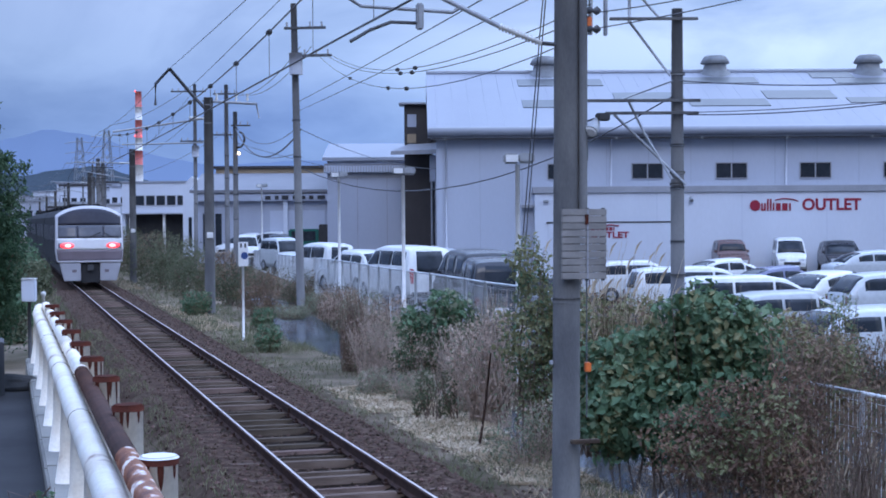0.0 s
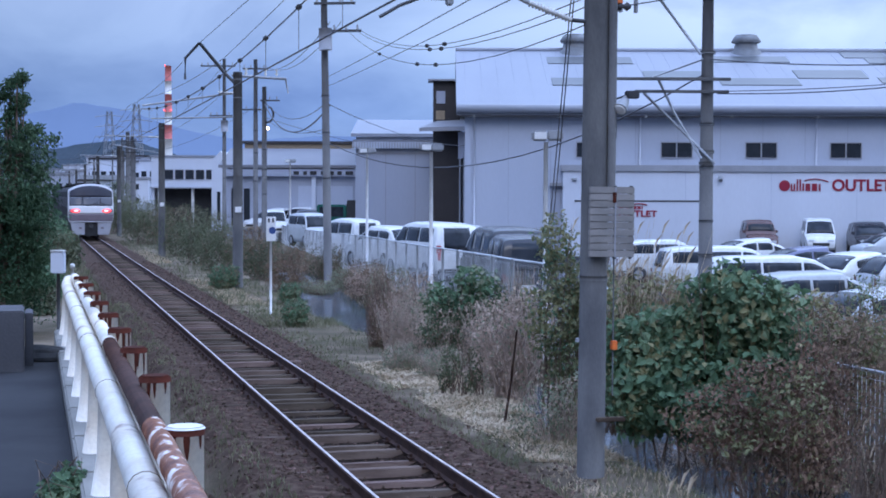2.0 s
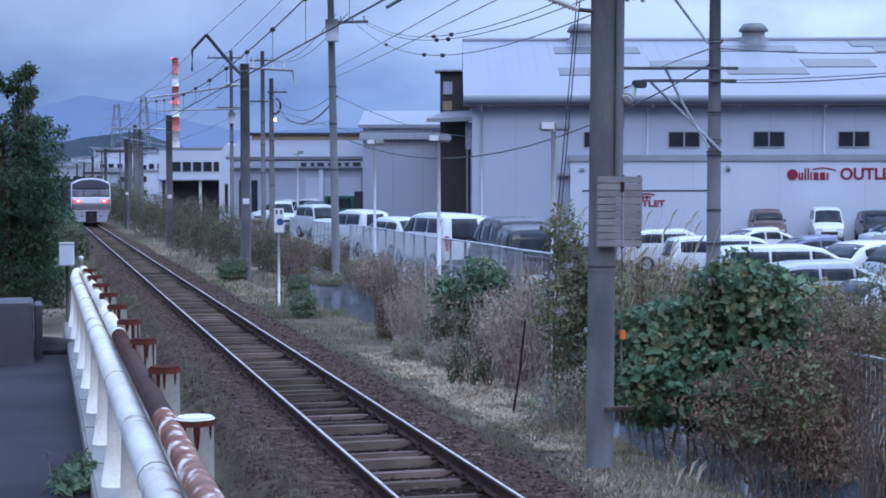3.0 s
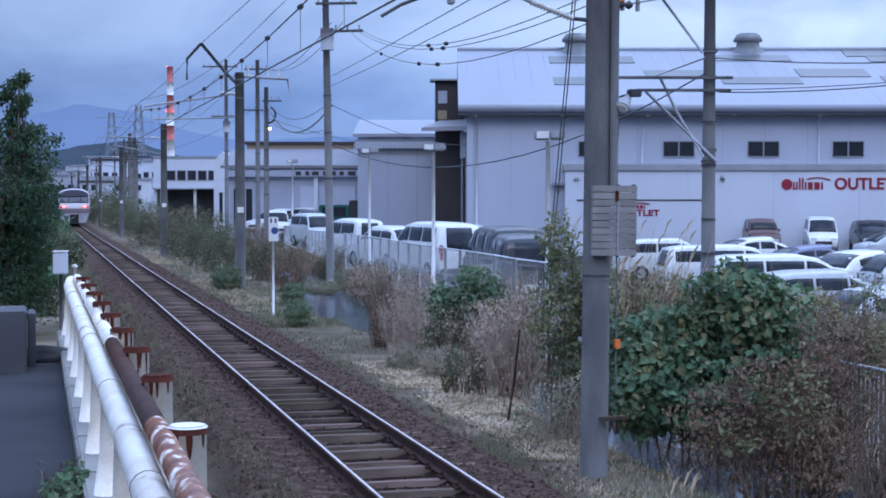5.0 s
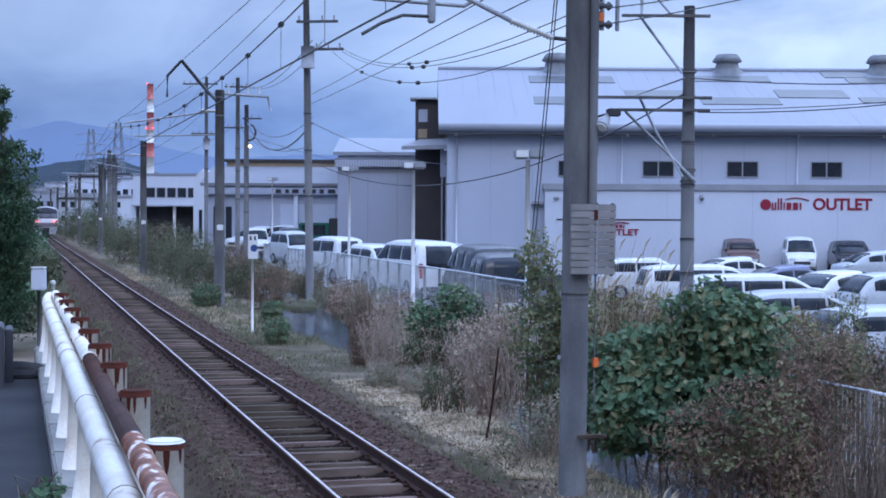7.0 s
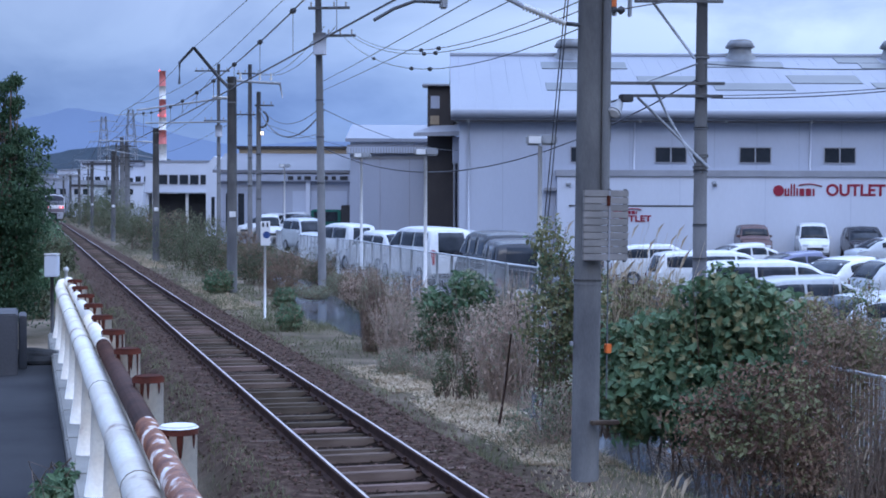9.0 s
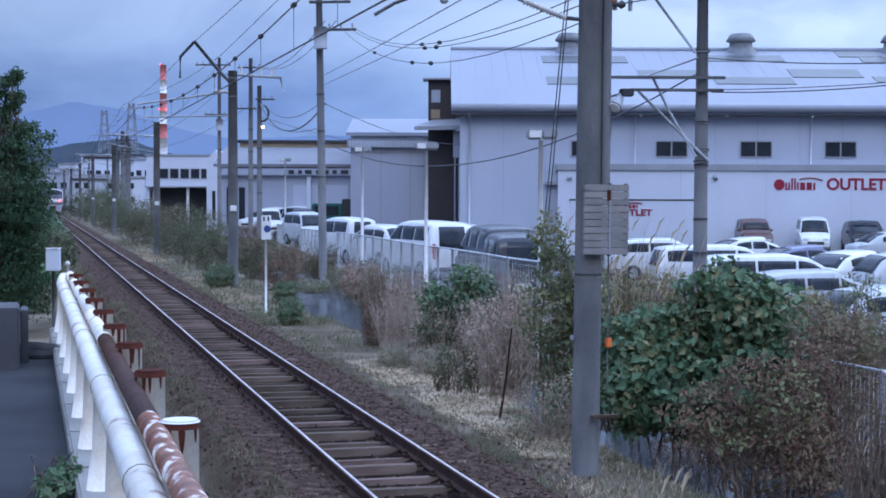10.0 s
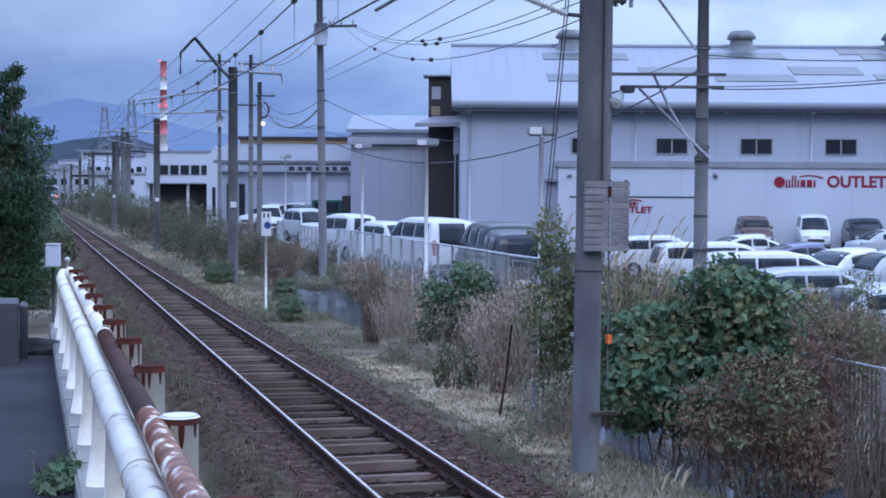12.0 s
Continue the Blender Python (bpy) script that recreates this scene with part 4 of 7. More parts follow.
def showroom():
    V = 79.0
    h = thing("showroom_building", "large white and grey clad car showroom with a pale metal roof", "building", lot_pose(0, V, 0))
    u0, u1, eave, back = 0.91, 42.0, 7.2, 24.0
    slab(h, "wall", M_WALL_G, u0, u1, 0, 0.25, -0.3, eave, "pale grey clad front wall")
    slab(h, "wall", M_WALL_G, u0, u0 + 0.25, 0.26, back, -0.3, eave)
    slab(h, "wall", M_WALL_G, u0, u1, back + 0.01, back + 0.25, -0.3, eave)
    slab(h, "wall", M_WALL_G, u1 - 0.25, u1, 0.26, back, -0.3, eave)
    slab(h, "lower_wall", M_WALL_W, 5.9, u1, -0.55, -0.004, -0.3, 4.2, "white clad lower front wall")
    slab(h, "flashing_band", M_TRIM, 5.8, u1, -0.65, -0.004, 4.204, 4.52, "grey flashing band")
    # cladding joints
    k = u0 + 2.2
    while k < u1:
        slab(h, "cladding_joint", M_WALL_D, k - 0.012, k + 0.012, -0.012, -0.001, 4.6 if k > 5.9 else -0.3, eave - 0.15)
        k += 2.19
    slab(h, "corner_trim", M_WALL_G, u0 - 0.06, u0 + 0.28, -0.06, -0.002, -0.3, eave - 0.1)
    k = 7.8
    while k < u1:
        slab(h, "cladding_joint", M_WALL_G, k - 0.012, k + 0.012, -0.558, -0.551, -0.3, 4.19)
        k += 4.4
    # roof: two slopes with standing seams
    ridge_y, ridge_z = 12.0, 11.55
    for s in (0, 1):
        bm = B()
        ya, yb = (-0.75, ridge_y) if s == 0 else (back + 0.75, ridge_y)
        a = [bm.verts.new(p) for p in ((u0 - 0.5, ya, eave + 0.05), (u1 + 0.5, ya, eave + 0.05), (u1 + 0.5, yb, ridge_z), (u0 - 0.5, yb, ridge_z))]
        b = [bm.verts.new((v.co.x, v.co.y, v.co.z - 0.2)) for v in a]
        bm.faces.new(a)
        bm.faces.new(b[::-1])
        for i in range(4):
            bm.faces.new((a[i], b[i], b[(i + 1) % 4], a[(i + 1) % 4]))
        bmesh.ops.recalc_face_normals(bm, faces=bm.faces)
        roof = part("roof", bm, M_ROOF, h, "pale seamed metal roof slope")
    dz = (ridge_z - eave - 0.05) / (ridge_y + 0.75)
    k = u0
    while k < u1:
        bm = B()
        tube(bm, [(k, -0.75, eave + 0.055), (k, ridge_y, ridge_z + 0.005)], 0.005, 4)
        part("roof_seam", bm, M_ROOF, h)
        k += 0.9
    bm = B()
    tube(bm, [(u0 - 0.5, -0.8, eave + 0.17), (u1 + 0.5, -0.8, eave + 0.17)], 0.24, 12)
    part("eave_roll", bm, M_ROOF, h, "rounded pale eave")
    slab(h, "gutter", M_DARKSTEEL, u0 - 0.3, u1 + 0.3, -0.72, -0.5, eave - 0.22, eave - 0.08)
    slab(h, "soffit", M_TRIM, u0 - 0.3, u1 + 0.3, -0.49, -0.003, eave - 0.09, eave - 0.03)
    for k in np.arange(0.91, u1, 4.4):
        slab(h, "gutter_bracket", M_STEEL, k + 0.35, k + 0.45, -0.76, -0.73, eave - 0.28, eave - 0.02)
    bm = B()
    tube(bm, [(u0 - 0.5, ridge_y, ridge_z + 0.02), (u1 + 0.5, ridge_y, ridge_z + 0.02)], 0.16, 8)
    part("ridge_cap", bm, M_ROOF, h)
    for x, w, s, d in ((5.7, 4.9, 0.755, 1.5), (5.67, 3.4, 0.39, 1.5), (10.9, 3.9, 0.50, 1.6), (14.9, 4.35, 0.40, 1.4), (15.3, 4.4, 0.79, 1.3), (19.4, 3.9, 0.515, 1.7), (23.1, 2.5, 0.875, 1.45), (24.2, 5.0, 0.775, 1.2), (23.8, 4.6, 0.44, 1.1), (30, 5.0, 0.8, 1.5)):
        ya = -0.75 + s * (ridge_y + 0.75)
        bm = B()
        za = eave + 0.05 + dz * (ya + 0.75) + 0.045
        vs = [bm.verts.new(p) for p in ((x, ya, za), (x + w, ya, za), (x + w, ya + d, za + dz * d), (x, ya + d, za + dz * d))]
        lo = [bm.verts.new((v.co.x, v.co.y, v.co.z - 0.05)) for v in vs]
        bm.faces.new(vs)
        for i in range(4):
            bm.faces.new((vs[i], lo[i], lo[(i + 1) % 4], vs[(i + 1) % 4]))
        part("roof_light", bm, M_SKYL, h, "grey translucent roof light strip")
    for x in (7.46, 17.62, 26.79, 35.9):
        y, z = ridge_y - 0.2, ridge_z
        bm = B()
        tube(bm, [(x, y, z - 0.45), (x, y, z - 0.02), (x, y, z + 0.02)], [0.95, 0.90, 0.74], 20)
        tube(bm, [(x, y, z + 0.02), (x, y, z + 0.30), (x, y, z + 0.5)], [0.72, 0.68, 0.62], 20)
        v = part("roof_ventilator", bm, M_VENT, h, "round grey roof ventilator")
        bm = B()
        tube(bm, [(x, y, z + 0.46), (x, y, z + 0.52), (x, y, z + 0.86), (x, y, z + 0.93)], [0.80, 0.88, 0.68, 0.58], 20)
        part("ventilator_cowl", bm, M_VENT, v)
    for k in range(6):
        x = 6.6 + 4.37 * k
        window(h, x, x + 1.66, 4.9, 5.74, -0.01)
    # signs
    brand_shapes(h, 17.05, 3.22, -0.56, 2.5, 0.64)
    text(h, "OUTLET", 19.72, 3.22, -0.56, 0.62, 3.05, M_SIGNRED, "red raised sign letters")
    brand_shapes(h, 8.75, 2.25, -0.60, 1.5, 0.30)
    text(h, "OUTLET", 8.75, 1.87, -0.60, 0.33, 2.0, M_SIGNRED, "small red sign letters")
    # shutter and side door
    slab(h, "shutter", M_WALL_W, 6.6, 13.0, -0.585, -0.56, -0.2, 2.63, "white roller shutter")
    slab(h, "shutter_head", M_DARKSTEEL, 6.5, 13.05, -0.60, -0.553, 2.635, 2.72)
    slab(h, "side_door", M_WALL_D, 5.35, 5.8, -0.06, -0.003, 0.1, 3.4)
    slab(h, "door_hood", M_TRIM, 5.25, 5.85, -0.4, -0.003, 3.45, 3.6)
    bm = B()
    tube(bm, [(13.95, -0.62, 3.9), (13.95, -0.8, 3.75)], 0.11, 10)
    part("wall_lamp", bm, M_STEEL, h)
    slab(h, "wall_lamp", M_STEEL, 6.35, 6.6, -0.75, -0.56, 3.75, 3.85)
    # down pipes
    for x in (u0 + 0.45, 9.9, 19.0, 28.0):
        bm = B()
        tube(bm, [(x, -0.09, 4.55 if x > 5 else 0), (x, -0.09, eave - 0.2)], 0.05, 8)
        part("down_pipe", bm, M_WALL_W, h)


showroom()


def sign_tower():
    s = thing("sign_tower", "dark brown boxed sign tower with pale panels above the roof", "sign", lot_pose(-0.4, 86.0, 0))
    slab(s, "tower", M_BROWN, -0.46, 1.05, 0, 1.4, 0, 9.35, "dark brown clad tower")
    slab(s, "cap", M_TRIM, -0.75, 0.75, -0.4, 1.6, 9.36, 9.45, "thin projecting cap")
    slab(s, "sign_panel", M_WALL_D, -0.28, 0.22, -0.05, -0.002, 8.1, 8.8, "pale blank panel")
    slab(s, "sign_panel", M_TAN, -0.3, 0.2, -0.05, -0.002, 7.2, 7.7, "tan blank panel")


sign_tower()


def shed(name, label, u0, u1, v, depth, eave, ridge_z, wall, roof, base=-0.3):
    h = thing(name, label, "building", lot_pose(0, v, 0))
    slab(h, "wall", wall, u0, u1, 0, 0.2, base, eave)
    slab(h, "wall", wall, u0, u0 + 0.2, 0.21, depth, base, eave)
    slab(h, "wall", wall, u1 - 0.2, u1, 0.21, depth, base, eave)
    slab(h, "wall", wall, u0, u1, depth + 0.01, depth + 0.2, base, eave)
    bm = B()
    poly = [(-0.5, eave), (depth * 0.5, ridge_z), (depth + 0.5, eave), (depth + 0.5, eave + 0.22), (depth * 0.5, ridge_z + 0.22), (-0.5, eave + 0.22)]
    a = [bm.verts.new((u0 - 0.3, y, z)) for y, z in poly]
    b = [bm.verts.new((u1 + 0.3, y, z)) for y, z in poly]
    for i in range(6):
        j = (i + 1) % 6
        bm.faces.new((a[i], b[i], b[j], a[j]))
    bm.faces.new((a[0], a[1], a[4], a[5]))
    bm.faces.new((a[1], a[2], a[3], a[4]))
    bm.faces.new((b[0], b[1], b[4], b[5]))
    bm.faces.new((b[1], b[2], b[3], b[4]))
    bmesh.ops.recalc_face_normals(bm, faces=bm.faces)
    part("roof", bm, roof, h)
    slab(h, "gable_fill", wall, u0 + 0.21, u1 - 0.21, depth * 0.42, depth * 0.58, eave - 0.1, ridge_z - 0.4 if ridge_z - 0.4 > eave else eave)
    k = u0 + 1.6
    while k < u1:
        slab(h, "cladding_joint", M_TRIM, k - 0.012, k + 0.012, -0.01, -0.001, base, eave - 0.1)
        k += 1.6
    return h


# shutter building beside the showroom
g = thing("workshop_building", "grey clad workshop with a flat fascia and tall shutter", "building", lot_pose(0, 88.0, 0))
slab(g, "wall", M_WALL_D, -5.34, 0.80, 0, 0.25, -0.3, 5.6, "large grey roller shutter wall")
slab(g, "wall", M_WALL_D, -5.34, -5.1, 0.26, 14, -0.3, 5.6)
slab(g, "wall", M_WALL_D, -5.34, 0.05, 14.01, 14.2, -0.3, 5.6)
slab(g, "fascia", M_WALL_G, -5.5, 0.85, -0.35, -0.003, 5.62, 6.0, "ribbed pale fascia")
for k in range(40):
    slab(g, "fascia_rib", M_TRIM, -5.45 + k * 0.157, -5.40 + k * 0.157, -0.39, -0.352, 5.64, 5.98)
slab(g, "roof", M_ROOF2, -5.5, 0.85, -0.2, 14.3, 6.01, 6.12)
# A near-black panel paints the shade of the gap beside the showroom.
slab(g, "recess_shade", M_DARK, 0.70, 2.2, 1.2, 1.4, -0.3, 5.3, "near-black panel standing in for the shade between the buildings")
slab(g, "recess_sign", M_WALL_W, 1.05, 1.5, 0.9, 1.19, 3.9, 4.8)
slab(g, "recess_sign", M_TRIM, 1.05, 1.4, 0.9, 1.19, 1.6, 3.2)
for k in (-3.6, -1.9, -0.2):
    slab(g, "shutter_joint", M_TRIM, k - 0.02, k + 0.02, -0.02, -0.001, -0.3, 5.55)
slab(g, "lintel", M_TRIM, -5.2, 0.65, -0.05, -0.001, 5.3, 5.5)
# higher hall behind it, and the dark hipped canopy
hall = shed("rear_hall", "pale grey rear hall with a low metal roof", -6.3, 0.5, 104.0, 14, 6.9, 8.2, M_WALL_W, M_ROOF)
for k in range(3):
    slab(hall, "window", M_GLASS, -2.1 + k * 0.1 - k * 2.1, -1.7 + k * 0.1 - k * 2.1, -0.03, -0.001, 5.5, 5.9)
cn = thing("entrance_canopy", "grey hipped canopy roof between workshop and showroom", "canopy", lot_pose(0, 84.0, 0))
bm = B()
vs = [bm.verts.new(p) for p in ((-1.6, 0, 6.65), (0.95, 0, 6.75), (0.95, 3.6, 7.55), (0.2, 3.6, 7.55), (-1.6, 0, 6.45), (0.95, 0, 6.5), (0.95, 3.6, 7.35), (0.2, 3.6, 7.35))]
for q in ((0, 1, 2, 3), (7, 6, 5, 4), (0, 4, 5, 1), (1, 5, 6, 2), (2, 6, 7, 3), (3, 7, 4, 0)):
    bm.faces.new([vs[i] for i in q])
part("canopy_roof", bm, M_TRIM, cn)
slab(cn, "canopy_drum", M_WALL_D, 0.55, 0.9, 0.6, 2.0, 5.0, 6.45)
slab(cn, "canopy_post", M_TRIM, 0.60, 0.68, 0.6, 0.75, -0.3, 5.0)
slab(cn, "canopy_post", M_TRIM, 0.82, 0.90, 0.6, 0.75, -0.3, 5.0)

# long low shop with an illegible dark sign
shop = shed("long_shop", "long grey shop with a pale lean roof and dark sign", -16.5, -6.3, 112.0, 12, 4.9, 6.3, M_WALL_D, M_ROOF2)
slab(shop, "upper_band", M_TAN, -15.8, -7.5, 6.5, 9.0, 6.2, 6.9, "tan upper storey band")
slab(shop, "upper_roof", M_BROWN, -16.0, -7.2, 6.3, 9.2, 6.91, 7.1, "dark flat upper roof")
slab(shop, "fascia", M_WALL_D, -16.4, -6.4, -0.45, -0.003, 4.3, 4.8)
for k, w in ((0, 0.5), (0.7, 0.35), (1.2, 0.6), (2.0, 0.3), (2.5, 0.55), (3.2, 0.4), (3.8, 0.7)):
    slab(shop, "sign_bar", M_DARK, -11.3 + k, -11.3 + k + w * 0.8, -0.5, -0.452, 4.4, 4.68, "plain dark sign bar")
slab(shop, "shutter", M_WALL_G, -11.0, -7.0, -0.04, -0.002, -0.3, 3.6)
for k in (-15.9, -15.0):
    slab(shop, "window", M_GLASS, k, k + 0.45, -0.04, -0.001, 0.6, 3.4)
slab(shop, "column", M_WALL_W, -10.0, -9.7, -0.3, -0.05, -0.3, 4.3)

# white two-storey office
of = thing("office_building", "white two storey office with a near-black panel painted in for the open ground floor's shade", "building", lot_pose(0, 150.0, 0))
slab(of, "wall", M_WALL_W, -29.2, -21.8, 0, 0.25, 3.55, 6.6)
slab(of, "wall", M_WALL_W, -29.2, -28.95, 0.26, 10, -0.3, 6.6)
slab(of, "wall", M_WALL_W, -22.05, -21.8, 0.26, 10, -0.3, 6.6)
# Ground floor shade is a near-black panel set behind the columns.
slab(of, "recess_shade", M_DARK, -29.0, -22, 1.6, 1.8, -0.3, 3.54, "near-black panel painted in for the open ground floor's shade")
slab(of, "roof", M_ROOF, -29.3, -21.7, -0.1, 10.2, 6.61, 6.8)
slab(of, "ledge", M_TRIM, -29.3, -21.7, -0.25, -0.003, 3.57, 3.66)
for k in range(5):
    window(of, -27.9 + k * 1.02, -27.0 + k * 1.02, 4.4, 5.4, -0.01, 1)
for k in (-28.6, -25.3, -22.6):
    slab(of, "column", M_WHITE, k, k + 0.25, 0.3, 0.55, -0.3, 3.54)
gb = thing("gabled_annex", "white gabled annex with tall narrow windows", "building", lot_pose(0, 138.0, 0))
bm = B()
prism(bm, [(-21.4, -0.3), (-19.3, -0.3), (-19.3, 5.6), (-20.6, 6.9), (-21.4, 6.0)], 0, 9)
bmesh.ops.recalc_face_normals(bm, faces=bm.faces)
part("wall", bm, M_WALL_W, gb)
for k in (-20.9, -20.3, -19.8):
    slab(gb, "window", M_GLASS, k, k + 0.3, -0.04, -0.001, 0.6, 3.2)

# far town
rnd = random.Random(11)
for k in range(64):
    v = rnd.uniform(290, 520)
    f = rnd.uniform(-0.262, -0.182)
    u = f * v
    w, hh = rnd.uniform(3, 7), rnd.uniform(3.5, 11.5)
    t = thing("far_house", rnd.choice(["far pale town building with rows of dark windows", "far white flat roofed town block"]), "building", lot_pose(u, v, 0, rnd.uniform(-12, 12)), group="houses of the far town")
    m = rnd.choice([M_WALL_W, M_WALL_G, M_WALL_D, M_WALL_W])
    slab(t, "wall", m, -w / 2, w / 2, 0, 6, -1, hh)
    slab(t, "roof", rnd.choice([M_ROOF, M_TRIM, M_BROWN]), -w / 2 - 0.3, w / 2 + 0.3, -0.3, 6.3, hh + 0.01, hh + 0.35)
    z = 1.2
    while z < hh - 1.4:
        for q in range(int(w // 1.8)):
            slab(t, "window", M_GLASS, -w / 2 + 0.5 + q * 1.8, -w / 2 + 1.6 + q * 1.8, -0.05, -0.003, z, z + 1.1)
        z += 2.7
# footbridge across the far line
fb = thing("footbridge", "far grey footbridge over the railway", "bridge", pose(-8, 320, 0))
slab(fb, "deck", M_WALL_D, 0, 26, 0, 2.4, 5.4, 5.9)
slab(fb, "parapet", M_STEEL, 0, 26, -0.1, -0.004, 5.5, 6.9)
for k in (2, 9.5, 16, 24):
    slab(fb, "pier", M_CONC, k, k + 0.7, 0.5, 1.8, -0.5, 5.39)


def chimney():
    c = thing("factory_chimney", "tall red and white banded factory chimney", "chimney", lot_pose(-116.6, 636, 0))
    zs = [0, 15, 26.1, 32.0, 37.2, 44.7, 50.1, 56.5]
    for i in range(len(zs) - 1):
        bm = B()
        r0, r1 = 1.9 - 0.6 * zs[i] / 57, 1.9 - 0.6 * zs[i + 1] / 57
        tube(bm, [(0, 0, zs[i] + 0.01), (0, 0, zs[i + 1])], [r0, r1], 20)
        part("chimney_band", bm, M_CHRED if i % 2 == 0 else M_WHITE, c, "red band" if i % 2 == 0 else "white band")
    for z, s in ((38, -1.4), (38, 1.4), (56.5, -1.0)):
        bm = B()
        bmesh.ops.create_icosphere(bm, subdivisions=1, radius=0.42, matrix=Matrix.Translation((s, -1.6, z)))
        part("beacon", bm, M_REDGLOW, c, "red warning beacon")


chimney()


# ---- car park lamps and fence ----
def lot_lamp(x, y, h):
    s = thing("lot_lamp", "white post lamp with a boxy floodlight head, unlit", "street lamp", pose(x, y, lot_z(x, y), 0, 0, -YAW), group="lamps along the car park")
    bm = B()
    tube(bm, [(0, 0, -0.1), (0, 0, h)], [0.055, 0.045], 14)
    part("post", bm, M_WHITE, s)
    for sx in (-0.13, 0.17):
        bm = B()
        box(bm, sx - 0.16, sx + 0.16, -0.2, 0.15, h + 0.02, h + 0.22, 0.04)
        part("floodlight", bm, M_STEEL, s, "grey floodlight head")
    slab(s, "floodlight_glass", M_WHITE, -0.24, 0.0, -0.23, -0.205, h + 0.05, h + 0.19)


for u, v, top in ((-2.92, 55.0, 4.66), (-0.45, 40.5, 4.33), (1.95, 30.5, 4.25), (-8.8, 85.0, 4.96)):
    x, y, _ = lot(u, v)
    lot_lamp(x, y, top - lot_z(x, y) - 0.25)


M_FENCE = mat("pale_fence_steel", (0.62, 0.64, 0.67), (0.50, 0.52, 0.55), 0.5, 0.1, scale=4, fine=40, bump=0.05)


def fence_top(y):
    return 0.80 + 0.8 * smooth01(y, 22, 27) - 0.05 * smooth01(y, 30, 46) * 2 - 0.5 * smooth01(y, 44, 95)


def build_fence():
    f = thing("mesh_fence", "grey steel mesh fence with posts along the car park", "fence")
    ys = list(np.arange(10.2, 120, 2.0))
    for i, y in enumerate(ys):
        x = fence_x(y)
        zt = fence_top(y)
        bm = B()
        tube(bm, [(x, y, -0.6), (x, y, zt + 0.02)], 0.036, 8)
        part("fence_post", bm, M_FENCE, f)
        if i + 1 < len(ys):
            y1 = ys[i + 1]
            x1 = fence_x(y1)
            zt1 = fence_top(y1)
            bm = B()
            tube(bm, [(x, y, zt), (x1, y1, zt1)], 0.022, 8)
            part("top_rail", bm, M_FENCE, f, "pale steel top rail")
            bm = B()
            n = 20
            for k in range(1, n):
                q = k / n
                tube(bm, [(x + (x1 - x) * q, y + 2 * q, -0.4), (x + (x1 - x) * q, y + 2 * q, zt + (zt1 - zt) * q)], 0.004, 3, False)
            for z in np.linspace(-0.3, zt - 0.1, 4):
                tube(bm, [(x, y, z), (x1, y1, z)], 0.004, 3, False)
            part("mesh_panel", bm, M_FENCE, f, "pale steel mesh panel")


build_fence()


# ---- vehicles ----
def paint(name, c):
    return mat(name, c, tuple(v * 0.9 for v in c), 0.22, 0.0, scale=1.5, fine=8, bump=0.0)


P_WHITE, P_SILVER, P_GREY, P_BLACK = paint("white_car_paint", (0.68, 0.69, 0.70)), paint("silver_car_paint", (0.42, 0.44, 0.46)), paint("grey_car_paint", (0.045, 0.046, 0.054)), paint("black_car_paint", (0.02, 0.022, 0.03))
P_PEARL = paint("pearl_car_paint", (0.52, 0.55, 0.58))
P_BROWN, P_BLUE, P_LBLUE, P_GREEN = paint("brown_car_paint", (0.13, 0.075, 0.07)), paint("violet_car_paint", (0.16, 0.17, 0.27)), paint("pale_blue_car_paint", (0.33, 0.42, 0.52)), paint("green_paint", (0.02, 0.13, 0.10))
M_CARGLASS = mat("car_glass", (0.016, 0.02, 0.026), (0.035, 0.041, 0.052), 0.12, scale=2.2, fine=6, bump=0, spec=0.22)
M_LAMPGLASS = mat("car_headlamp", (0.6, 0.62, 0.65), (0.5, 0.52, 0.55), 0.1, scale=3, fine=20, bump=0)
M_TAILRED = mat("car_tail_lamp", (0.40, 0.02, 0.02), (0.32, 0.015, 0.015), 0.2, scale=3, fine=20, bump=0)
M_TAILDIM = mat("dull_tail_lamp", (0.16, 0.05, 0.055), (0.12, 0.04, 0.045), 0.25, scale=3, fine=20, bump=0)
KINDS = {
    # length, width, height, belt, bonnet length, bonnet height, windscreen run, tail run, tail foot height
    "van": (4.6, 1.72, 1.88, 1.10, 0.75, 0.98, 0.85, 0.22, 1.0),
    "kei": (3.4, 1.48, 1.80, 1.02, 0.50, 0.95, 0.50, 0.10, 0.95),
    "wagon": (4.5, 1.74, 1.60, 0.98, 1.05, 0.92, 0.95, 0.55, 0.98),
    "sedan": (4.4, 1.72, 1.47, 0.92, 1.15, 0.88, 1.0, 0.85, 0.96),
    "mpv": (4.7, 1.72, 1.66, 1.02, 0.80, 0.92, 0.95, 0.25, 0.98),
    "hatch": (4.1, 1.70, 1.50, 0.95, 0.95, 0.90, 0.95, 0.5, 0.96),
    "jeep": (3.4, 1.50, 1.74, 1.10, 1.00, 1.06, 0.28, 0.05, 1.05),
}


